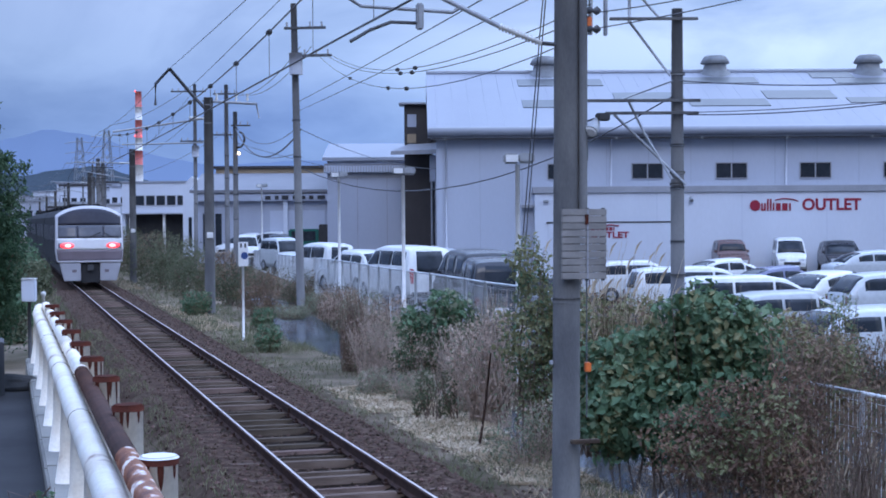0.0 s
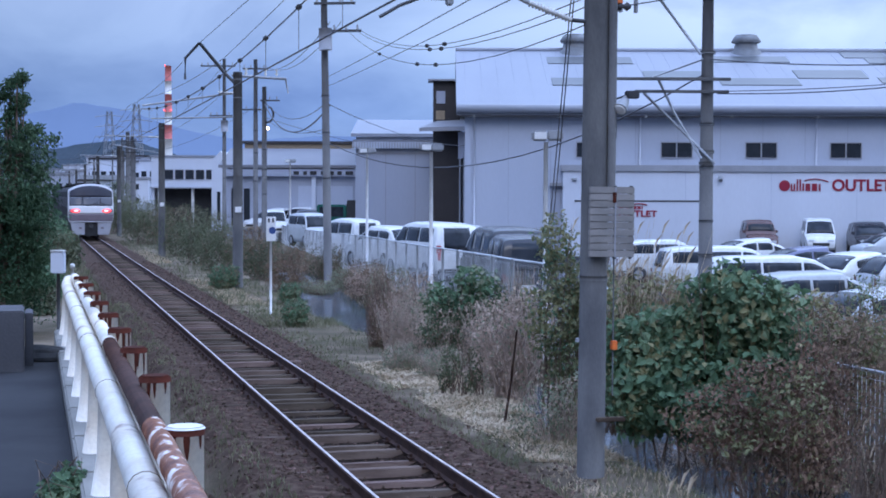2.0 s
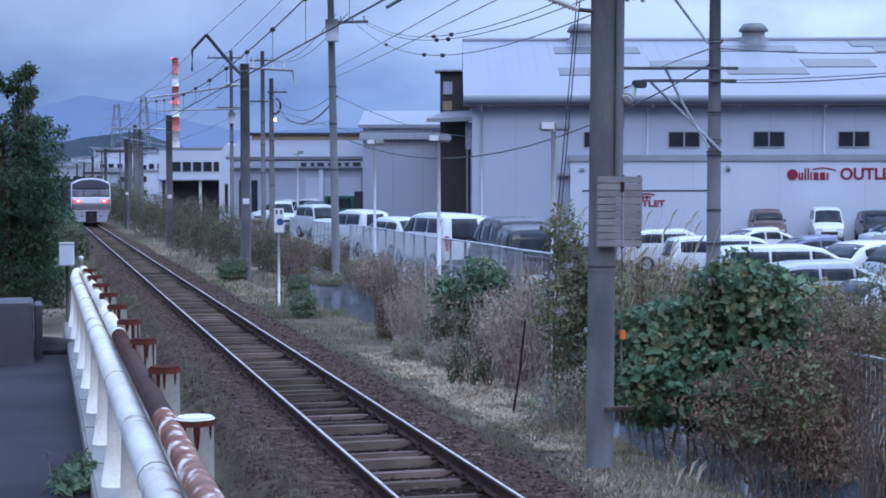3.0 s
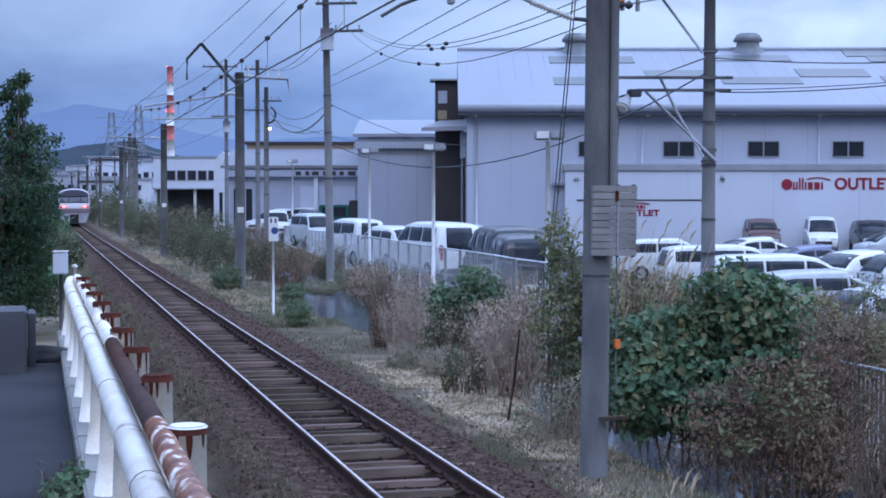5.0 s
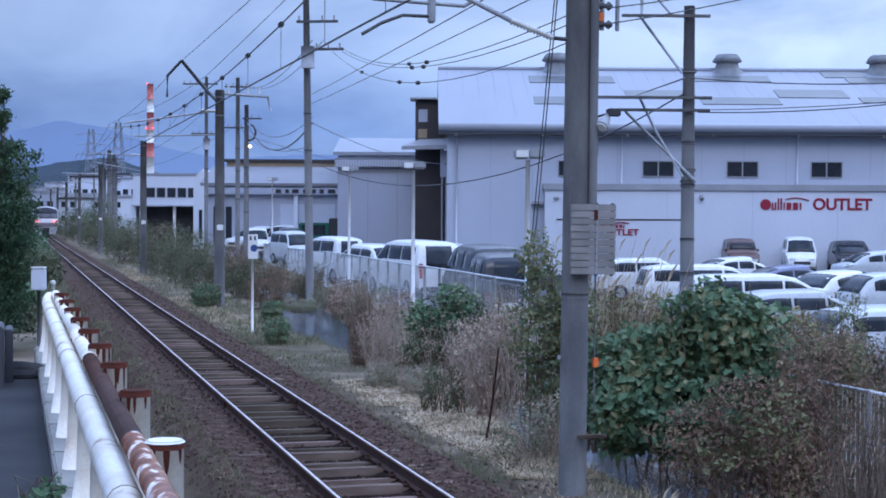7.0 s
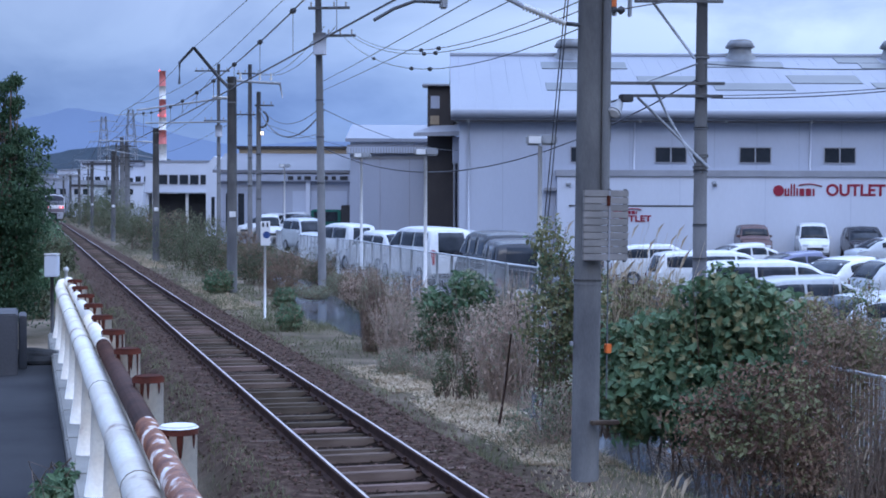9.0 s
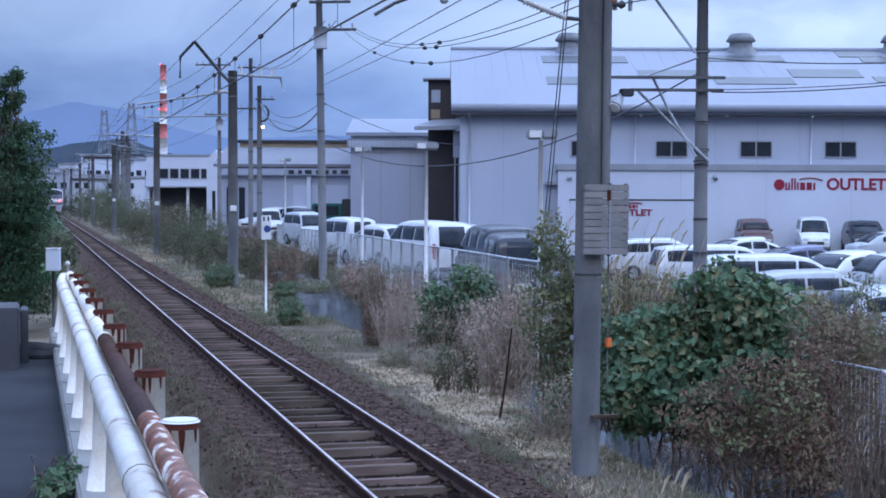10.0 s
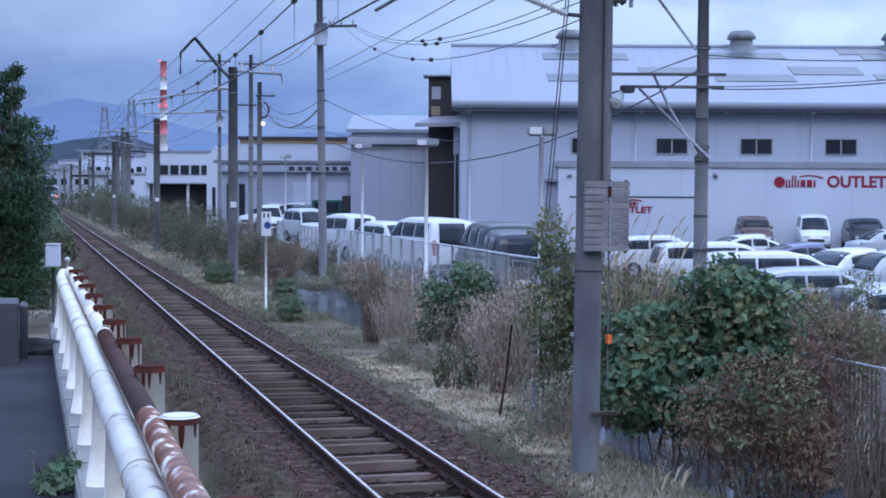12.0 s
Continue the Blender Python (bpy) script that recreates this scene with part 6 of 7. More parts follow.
def leaves(blobs, n, size, seed, slim=0.6, shell=0.5):
    """Many folded four-cornered leaves through a set of lumps (centre, radii); returns vertices and faces."""
    r = np.random.RandomState(seed)
    C = np.array([b[0] for b in blobs], float)
    R = np.array([b[1] for b in blobs], float)
    w = (R[:, 0] * R[:, 1] * R[:, 2]) ** (2 / 3)
    idx = r.choice(len(blobs), n, p=w / w.sum())
    d = r.normal(size=(n, 3))
    d /= np.linalg.norm(d, axis=1)[:, None]
    lump = 1 + 0.22 * np.sin(d[:, 0] * 5 + idx) * np.sin(d[:, 1] * 4 + 2 * idx) + 0.16 * np.sin(d[:, 2] * 9 + idx * 1.7)
    rad = (shell + (1.06 - shell) * r.rand(n) ** 0.6) * lump
    P = C[idx] + d * R[idx] * rad[:, None]
    nrm = d * 0.7 + r.normal(size=(n, 3)) * 0.55 + (0, 0, 0.45)
    nrm /= np.linalg.norm(nrm, axis=1)[:, None]
    t = np.cross(nrm, r.normal(size=(n, 3)))
    t /= np.linalg.norm(t, axis=1)[:, None]
    t[:, 2] -= 0.25
    s = np.cross(nrm, t)
    L = size * r.uniform(0.55, 1.35, n)[:, None]
    v = np.stack([P - t * L * 0.5, P + s * L * slim * 0.5 + nrm * L * 0.13, P + t * L * 0.5 - nrm * L * 0.12, P - s * L * slim * 0.5 + nrm * L * 0.13], 1).reshape(-1, 3)
    k = np.arange(n)[:, None] * 4
    f = np.concatenate([k + (0, 1, 2), k + (0, 2, 3)], 1).reshape(-1, 3)
    return v, f


def mesh_part(name, v, f, material, parent=None, label=""):
    me = bpy.data.meshes.new(name)
    me.from_pydata(np.asarray(v).tolist(), [], np.asarray(f).tolist())
    me.materials.append(material)
    ob = new(name, me)
    if parent:
        ob.parent = parent
    if label:
        ob["label"] = label
    return ob


def twigs(blobs, n, seed, r0=0.012, base=(0, 0, 0), out=1.0):
    rr = random.Random(seed)
    bm = B()
    for i in range(n):
        c, rad = rr.choice(blobs)
        a = Vector((base[0] + rr.uniform(-0.2, 0.2), base[1] + rr.uniform(-0.2, 0.2), base[2]))
        a.x += (c[0] - base[0]) * 0.6
        a.y += (c[1] - base[1]) * 0.6
        e = Vector((c[0] + rad[0] * rr.uniform(-1, 1) * out, c[1] + rad[1] * rr.uniform(-1, 1) * out, c[2] + rad[2] * rr.uniform(0.1, 1.15) * out))
        m = a.lerp(e, 0.55) + Vector((rr.uniform(-0.12, 0.12), rr.uniform(-0.12, 0.12), rr.uniform(0, 0.15)))
        tube(bm, [a, m, e], [r0, r0 * 0.7, r0 * 0.25], 4, False)
    return bm


def bush(u, v, base, blobs, n, size, leaf, label, seed, category="bush", stems=24, slim=0.6, shell=0.5, group="bushes beside the track", mix=None, r0=0.012, stem=None):
    """A shrub on stems: lumps are given as u, v and height offsets from its foot."""
    name = "tree" if category == "tree" else "bush"
    b = thing(name, label, category, lot_pose(u, v, base), group=group)
    part("branchwork", twigs(blobs, stems, seed, r0), stem or M_TWIG, b)
    vv, ff = leaves(blobs, n, size, seed, slim, shell)
    mesh_part("foliage", vv, ff, leaf, b)
    if mix:
        vv, ff = leaves(blobs, int(n * mix[1]), size * 0.9, seed + 50, slim, shell + 0.2)
        mesh_part("withered_foliage", vv, ff, mix[0], b)
    return b


def at_px(x, v):
    return (x - 784) / 2700 * v


# right of the near pole
bush(3.05, 19.3, -0.75, [((-0.55, 0, 1.3), (0.5, 0.5, 0.6)), ((-0.1, 0.2, 1.8), (0.6, 0.5, 0.5)), ((0.6, 0, 2.25), (0.62, 0.5, 0.5)), ((0.5, 0, 2.5), (0.35, 0.35, 0.3)), ((1.05, 0.1, 1.9), (0.55, 0.5, 0.6)), ((0.3, -0.1, 1.2), (0.8, 0.6, 0.6)), ((-0.6, -0.2, 1.1), (0.48, 0.4, 0.4)), ((0.1, -0.2, 1.1), (0.6, 0.5, 0.4)), ((-0.75, 0.2, 1.75), (0.3, 0.3, 0.35)), ((-0.45, 0.1, 0.95), (0.5, 0.4, 0.33)), ((0.25, 0.0, 0.92), (0.55, 0.45, 0.33)), ((0.85, 0.2, 1.2), (0.5, 0.4, 0.5))], 10500, 0.118, L_GREEN, "large broad leaved green bush beside the ditch", 1, mix=(L_YELLOW, 0.2), stems=18, slim=0.75)
bush(3.55, 17.9, -0.8, [((-0.4, 0, 1.05), (0.5, 0.4, 0.42)), ((0.2, 0, 1.4), (0.55, 0.4, 0.45)), ((0.7, 0, 1.0), (0.45, 0.4, 0.55)), ((0.15, -0.1, 1.0), (0.6, 0.4, 0.3)), ((0.85, 0.1, 1.6), (0.35, 0.3, 0.36)), ((0.2, 0, 0.55), (0.6, 0.4, 0.4)), ((0.8, 0, 0.5), (0.5, 0.4, 0.4))], 5600, 0.058, L_RUSSET, "withered russet brown shrub with small leaves", 2, mix=(L_YELLOW, 0.22), stems=34, r0=0.007)
bush(3.6, 17.7, -0.8, [((-0.2, 0, 1.0), (0.45, 0.35, 0.3)), ((0.4, 0, 1.3), (0.5, 0.35, 0.42))], 650, 0.07, L_YELLOW, "dull yellow green shoots among a withered shrub", 9, stems=12, r0=0.007)
bush(5.15, 20.2, -0.5, [((0, 0, 1.55), (0.35, 0.3, 0.35)), ((0.35, 0, 1.4), (0.35, 0.3, 0.4)), ((-0.3, 0, 1.1), (0.45, 0.3, 0.5)), ((0.3, 0, 0.8), (0.6, 0.3, 0.6))], 2400, 0.075, L_YELLOW, "yellow green bush crowding the fence", 10, mix=(L_BROWN, 0.6), stems=60)
bush(4.5, 18.7, -0.7, [((0.0, 0, 1.0), (0.5, 0.4, 0.8)), ((0.5, 0, 1.3), (0.6, 0.4, 0.9)), ((0.2, 0, 1.9), (0.5, 0.4, 0.4)), ((0.1, 0, 0.5), (0.5, 0.4, 0.5))], 2300, 0.055, L_BROWN, "tangle of bare grey stems and withered leaves", 3, mix=(L_GREY, 0.2), stems=130, r0=0.008)
bush(4.0, 20.5, -0.7, [((0.3, 0, 1.8), (0.5, 0.4, 0.45)), ((0.9, 0, 1.9), (0.45, 0.4, 0.45)), ((0.5, 0, 1.2), (0.7, 0.4, 0.5))], 2600, 0.08, L_YELLOW, "yellow green bush by the fence", 4, mix=(L_BROWN, 0.4), stems=40)
bush(4.35, 15.7, -0.6, [((0.1, 0, 1.0), (0.35, 0.2, 0.5)), ((0.35, 0, 1.4), (0.35, 0.2, 0.4)), ((0.0, 0, 0.6), (0.35, 0.2, 0.4))], 500, 0.04, L_BROWN, "tangle of bare dark twigs before the fence", 11, mix=(L_GREY, 0.3), stems=160, r0=0.006)
bush(3.35, 20.7, -0.78, [((0.0, 0, 0.2), (0.6, 0.4, 0.2)), ((0.7, 0, 0.15), (0.5, 0.4, 0.18))], 900, 0.05, L_TAN, "flat tangle of dry litter in the ditch", 13, mix=(L_BROWN, 0.5), stems=60, r0=0.006, stem=M_DRYTWIG)
for u, v, h, w, lf, mx, lab, sd in ((5.95, 22.0, 1.55, 0.75, L_BROWN, L_GREY, "dark tangle of withered brush against the fence", 14), (6.55, 22.2, 1.65, 0.7, L_BROWN, L_GREY, "dark tangle of withered brush against the fence", 15), (6.45, 23.6, 2.1, 0.4, L_YELLOW, L_GREEN, "yellow green sprays rising over the fence", 16), (5.2, 22.6, 1.9, 0.6, L_YELLOW, L_BROWN, "yellow green bush with brown shoots by the fence", 17)):
    bush(u, v, -0.5, [((-0.3 * w, 0, h * 0.55), (w * 0.6, 0.35, h * 0.42)), ((0.35 * w, 0, h * 0.65), (w * 0.55, 0.35, h * 0.42)), ((0, 0, h * 0.3), (w * 0.8, 0.4, h * 0.32))], 2300, 0.055, lf, lab, sd, mix=(mx, 0.4), stems=110, r0=0.008)
for x, v, h, w, lf, mx, sd in ((1085, 25.5, 1.9, 0.55, L_YELLOW, L_BROWN, 31), (1150, 26.0, 2.1, 0.6, L_PALE, L_YELLOW, 32), (1215, 25.0, 1.75, 0.5, L_YELLOW, L_TAN, 33)):
    bush((x - 784) / 2698 * v + 0.28, v, -0.55, [((-0.3 * w, 0, h * 0.55), (w * 0.6, 0.35, h * 0.42)), ((0.35 * w, 0, h * 0.65), (w * 0.55, 0.35, h * 0.38)), ((0, 0, h * 0.3), (w * 0.8, 0.4, h * 0.32))], 2300, 0.05, lf, "tall yellowing weeds with dry stalks by the fence", sd, mix=(mx, 0.4), stems=120, r0=0.008, stem=M_DRYTWIG)
# behind the near pole
bush(1.55, 21.5, -0.6, [((-0.05, 0, 2.9), (0.26, 0.25, 0.35)), ((0.15, 0, 2.4), (0.36, 0.3, 0.45)), ((-0.02, 0, 1.8), (0.45, 0.4, 0.5)), ((0.3, 0, 1.25), (0.45, 0.4, 0.4)), ((0.45, 0, 2.0), (0.4, 0.3, 0.5)), ((0.2, 0, 0.7), (0.4, 0.3, 0.45))], 4600, 0.07, L_YELLOW, "tall yellow green bush behind the near pole", 5, mix=(L_GREEN, 0.3), stems=40)
bush(1.45, 20.6, -0.5, [((-0.2, 0, 0.45), (0.4, 0.3, 0.38)), ((0.25, 0, 0.55), (0.35, 0.3, 0.45))], 900, 0.05, L_PALE, "low pale weeds at the foot of a bush", 12, mix=(L_TAN, 0.5), stems=50, r0=0.006, stem=M_DRYTWIG)
bush(2.6, 22.5, -0.6, [((-0.2, 0, 1.75), (0.55, 0.4, 0.6)), ((0.5, 0, 1.85), (0.5, 0.4, 0.55)), ((0.2, 0, 1.1), (0.8, 0.4, 0.7)), ((0.95, 0, 1.5), (0.4, 0.4, 0.5))], 4200, 0.075, L_YELLOW, "yellowing bush with dry stalks by the fence", 6, mix=(L_BROWN, 0.5), stems=70)
bush(1.15, 25.0, -0.5, [((-0.3, 0, 1.1), (0.5, 0.4, 0.6)), ((0.2, 0, 1.3), (0.5, 0.4, 0.7)), ((-0.1, 0, 0.6), (0.6, 0.4, 0.4))], 2000, 0.06, L_TAN, "reddish brown withered bush", 7, mix=(L_PALE, 0.3), stems=130, stem=M_DRYTWIG)
# middle shrubs along the ditch
bush(0.3, 29.6, -0.5, [((-0.5, 0, 0.75), (0.5, 0.4, 0.5)), ((0.2, 0, 0.85), (0.55, 0.4, 0.5)), ((0.75, 0, 0.9), (0.45, 0.4, 0.55))], 2600, 0.055, L_GREY, "dull olive brush under a leafy bush", 18, mix=(L_TAN, 0.6), stems=90, r0=0.008, stem=M_DRYTWIG)
bush(0.15, 30.0, -0.5, [((-0.3, 0, 1.35), (0.34, 0.35, 0.32)), ((0.3, 0, 1.78), (0.34, 0.35, 0.26)), ((0.1, 0, 1.25), (0.55, 0.4, 0.4)), ((0.7, 0, 1.45), (0.28, 0.3, 0.4)), ((0.5, 0, 0.95), (0.4, 0.3, 0.35)), ((-0.15, 0, 0.8), (0.5, 0.35, 0.35)), ((1.0, 0, 1.0), (0.3, 0.3, 0.35))], 2500, 0.105, L_GREEN, "broad leaved green bush amid brown shrubs", 8, mix=(L_PALE, 0.3), stems=40, slim=0.75)
for i, (x, v, h, w, lf, lab) in enumerate(((700, 33, 1.25, 0.7, L_TAN, "brown withered shrub beside the ditch"), (780, 30.5, 1.15, 0.8, L_TAN, "low reddish brown shrub beside the ditch"), (860, 29, 1.35, 0.7, L_TAN, "reddish withered shrub beside the ditch"), (662, 33.5, 1.75, 0.30, L_BROWN, "dense dark brown upright shrub beside the ditch"), (735, 34, 1.3, 0.55, L_PALE, "dull green weedy shrub beside the ditch"), (905, 26.5, 1.6, 0.45, L_BROWN, "reddish withered shrub beside the ditch"), (800, 33.5, 1.2, 0.9, L_PALE, "dull green weedy shrub beside the ditch"), (840, 30.6, 1.4, 0.55, L_TAN, "brown withered shrub beside the ditch"), (900, 30, 1.9, 0.5, L_PALE, "dull green weedy shrub beside the ditch"), (700, 29.5, 0.55, 0.4, L_PALE, "low pale green weeds beside the ditch"), (770, 28.0, 0.6, 0.5, L_PALE, "low pale green weeds beside the ditch"), (850, 26.5, 0.5, 0.4, L_TAN, "low withered weeds beside the ditch"))):
    bush(at_px(x, v), v, -0.5, [((-0.3 * w, 0, h * 0.55), (w * 0.6, 0.35, h * 0.42)), ((0.35 * w, 0, h * 0.6), (w * 0.6, 0.35, h * 0.45)), ((0, 0, h * 0.3), (w * 0.8, 0.4, h * 0.32))], 2100, 0.036, lf, lab, 20 + i, mix=(L_PALE if lf is L_TAN else L_TAN, 0.3), stems=150, r0=0.008, stem=M_DRYTWIG if lf is not L_BROWN else None)
for i, (x, v, h, w, lf, lab) in enumerate(((514, 39, 0.62, 0.34, L_GREEN, "small dark green leafy weed"), (505, 47, 0.6, 0.35, L_GREEN, "small green weed on the verge"), (500, 53, 1.5, 0.8, L_BROWN, "rusty brown shrub beside the fence"), (388, 54, 0.8, 0.55, L_GREEN, "dark green bush at a pole's foot"), (455, 60, 1.6, 0.9, L_GREY, "dull green shrub along the fence"), (380, 66, 2.1, 1.2, L_GREY, "dull green shrub thicket beside the line"), (340, 72, 2.6, 1.3, L_GREY, "dull green shrub thicket beside the line"), (420, 70, 1.9, 1.1, L_BROWN, "brown green shrub thicket beside the line"), (310, 82, 2.8, 1.5, L_GREY, "dull green shrub thicket beside the line"), (355, 86, 2.2, 1.5, L_GREY, "dull green shrub thicket beside the line"), (250, 100, 3.0, 1.8, L_GREY, "dull green shrub thicket beside the line"), (290, 104, 2.4, 1.8, L_BROWN, "brown shrub thicket beside the line"), (205, 130, 2.8, 2.2, L_GREY, "dull green shrub thicket beside the line"), (240, 135, 2.6, 2.2, L_GREY, "dull green shrub thicket beside the line"), (165, 175, 3.4, 3.0, L_GREY, "dull green far thicket beside the line"), (200, 185, 4.6, 2.6, L_GREY, "tall dull green far thicket beside the line"), (140, 230, 4.0, 4.0, L_GREY, "far dull green trackside thicket"), (185, 240, 5.6, 4.0, L_DARK, "far dark tree clump"), (120, 300, 4.5, 4.5, L_DARK, "far dark tree clump"))):
    bush(at_px(x, v), v, -0.4, [((-0.4 * w, 0, h * 0.5), (w * 0.6, 0.5 + 0.2 * w, h * 0.45)), ((0.4 * w, 0, h * 0.6), (w * 0.55, 0.5 + 0.2 * w, h * 0.45)), ((0, 0, h * 0.3), (w * 0.9, 0.5 + 0.2 * w, h * 0.34))], 3600, 0.034 + 0.0006 * v, lf, lab, 60 + i, mix=((L_BROWN, 0.25) if v < 62 and lf is not L_BROWN else (L_GRASS, 0.2)), stems=26, r0=0.012)
# thicket between the ditch and the fence
for i, (x, v, h, w, lf, lab) in enumerate(((560, 62, 0.9, 0.8, L_TAN, "rusty brown thicket under the fence"), (566, 56, 1.55, 0.75, L_GREY, "dull green and brown bush before the fence"), (640, 50, 1.2, 0.7, L_BROWN, "rusty brown thicket under the fence"), (556, 50, 0.5, 0.7, L_PALE, "low pale weeds between pools of the ditch"), (610, 53, 0.8, 0.7, L_PALE, "dull green thicket under the fence"), (640, 47, 1.2, 0.7, L_TAN, "rusty brown thicket under the fence"), (680, 43, 1.3, 0.7, L_PALE, "dull green thicket under the fence"), (720, 40, 1.3, 0.7, L_TAN, "rusty brown thicket under the fence"), (770, 35.5, 1.0, 0.6, L_PALE, "dull green thicket under the fence"), (830, 31.8, 1.05, 0.6, L_BROWN, "rusty brown thicket under the fence"), (890, 29.5, 1.3, 0.6, L_GREY, "dull green thicket under the fence"), (500, 66, 1.3, 1.0, L_GREY, "dull green thicket under the fence"), (450, 76, 1.5, 1.1, L_BROWN, "rusty brown thicket under the fence"))):
    bush(at_px(x, v), v, -0.35, [((-0.4 * w, 0, h * 0.5), (w * 0.6, 0.5, h * 0.42)), ((0.4 * w, 0, h * 0.55), (w * 0.55, 0.5, h * 0.42)), ((0, 0, h * 0.3), (w * 0.9, 0.5, h * 0.32))], 2800, 0.048, lf, lab, 800 + i, mix=(L_BROWN if lf is not L_BROWN else L_GREY, 0.4), stems=50, r0=0.009)
# trees and hedge beyond the lane
def tree(x, y, base, h, blobs, n, size, leaf, label, seed):
    t = thing("tree", label, "tree", pose(x, y, base), group="trees beside the lane")
    bm = B()
    tube(bm, [(0, 0, -0.2), (0.03, 0, h * 0.35), (-0.04, 0.02, h * 0.7), (0, 0, h)], [0.10, 0.085, 0.05, 0.02], 9)
    part("trunk", bm, M_TWIG, t)
    part("branchwork", twigs(blobs, 34, seed, 0.022, (0, 0, h * 0.25)), M_TWIG, t)
    rr = random.Random(seed)
    sprays = []
    for c, r in blobs:
        for k in range(7):
            a, e = rr.uniform(0, 6.28), rr.uniform(-0.3, 1.2)
            d = Vector((math.cos(a) * math.cos(e), math.sin(a) * math.cos(e), math.sin(e)))
            q = rr.uniform(0.95, 1.25)
            sprays.append(((c[0] + d.x * r[0] * q, c[1] + d.y * r[1] * q, c[2] + d.z * r[2] * q), (0.09, 0.09, 0.07)))
    v, f = leaves(blobs, n, size, seed, 0.45, 0.35)
    mesh_part("crown", v, f, leaf, t)
    v, f = leaves(sprays, int(n * 0.3), size * 0.9, seed + 7, 0.4, 0.1)
    mesh_part("crown_spray", v, f, leaf, t, "ragged outer sprays")


tree(-0.42, 19.4, 1.2, 2.3, [((0.1, 0, 1.75), (0.55, 0.5, 0.5)), ((0.42, -0.1, 1.45), (0.36, 0.4, 0.36)), ((0.22, 0, 0.75), (0.40, 0.4, 0.5)), ((-0.2, 0, 1.3), (0.6, 0.5, 0.6)), ((0.0, 0, 0.6), (0.6, 0.5, 0.55)), ((0.1, 0, 2.35), (0.34, 0.3, 0.3)), ((0.2, 0.0, 2.68), (0.10, 0.10, 0.12)), ((0.35, 0, 2.45), (0.13, 0.12, 0.12)), ((0.33, 0, 1.0), (0.32, 0.3, 0.5)), ((-0.5, 0, 2.2), (0.5, 0.4, 0.5)), ((0.45, 0, 2.2), (0.27, 0.28, 0.35)), ((0.40, 0.05, 1.72), (0.26, 0.3, 0.3)), ((0.30, 0, 1.4), (0.3, 0.3, 0.3)), ((0.05, 0, 2.9), (0.09, 0.09, 0.08)), ((0.2, 0, 3.05), (0.07, 0.07, 0.06)), ((0.32, 0, 3.12), (0.05, 0.05, 0.05)), ((-0.12, 0, 3.0), (0.1, 0.1, 0.1)), ((0.3, 0, 2.85), (0.07, 0.07, 0.06))], 19000, 0.058, L_DARK, "dark evergreen tree with a ragged top beside the lane", 200)
tree(-1.9, 18.4, 1.2, 2.5, [((0, 0, 1.8), (0.8, 0.6, 0.7)), ((0.2, 0, 1.0), (0.8, 0.6, 0.7)), ((-0.6, 0, 1.4), (0.8, 0.6, 0.9))], 8000, 0.065, L_DARK, "dark evergreen tree in the lane's hedge", 201)
for i, (x, y, h, w) in enumerate(((-0.1, 22.5, 0.7, 0.5), (0.1, 26, 0.8, 0.5), (-0.4, 30, 1.2, 0.7), (0.5, 36, 1.2, 0.7), (0.2, 44, 1.7, 1.0), (0.3, 55, 1.9, 1.2), (-0.5, 70, 2.6, 1.6), (-0.6, 90, 3.0, 1.8), (-1.2, 120, 4.0, 2.3), (-1.6, 150, 4.5, 2.6), (-2.2, 200, 5, 3.0))):
    q = thing("bush", "tangled green undergrowth on the lane side of the track", "bush", pose(x, y, ground_z(x, y) - 0.1), group="undergrowth along the lane side")
    bl = [((-0.4 * w, 0, h * 0.5), (w * 0.6, w * 0.6, h * 0.45)), ((0.4 * w, 0.2, h * 0.42), (w * 0.55, w * 0.6, h * 0.4)), ((0, 0, h * 0.3), (w * 0.9, w * 0.7, h * 0.32))]
    part("branchwork", twigs(bl, 16, 300 + i), M_TWIG, q)
    v, f = leaves(bl, 2200, 0.06 + 0.001 * y, 310 + i, 0.55, 0.4)
    mesh_part("foliage", v, f, L_GREEN if i % 3 else L_GREY, q)
wd = thing("weed", "small leafy green weed growing at the kerb", "plant", pose(0.16, 8.35, 1.29))
bl = [((0, 0, 0.07), (0.12, 0.22, 0.07)), ((0.05, 0.12, 0.10), (0.08, 0.12, 0.08)), ((-0.05, -0.1, 0.05), (0.08, 0.12, 0.05))]
v, f = leaves(bl, 420, 0.05, 400, 0.6, 0.3)
mesh_part("foliage", v, f, L_GREEN, wd)
part("branchwork", twigs(bl, 14, 401, 0.004), M_TWIG, wd)


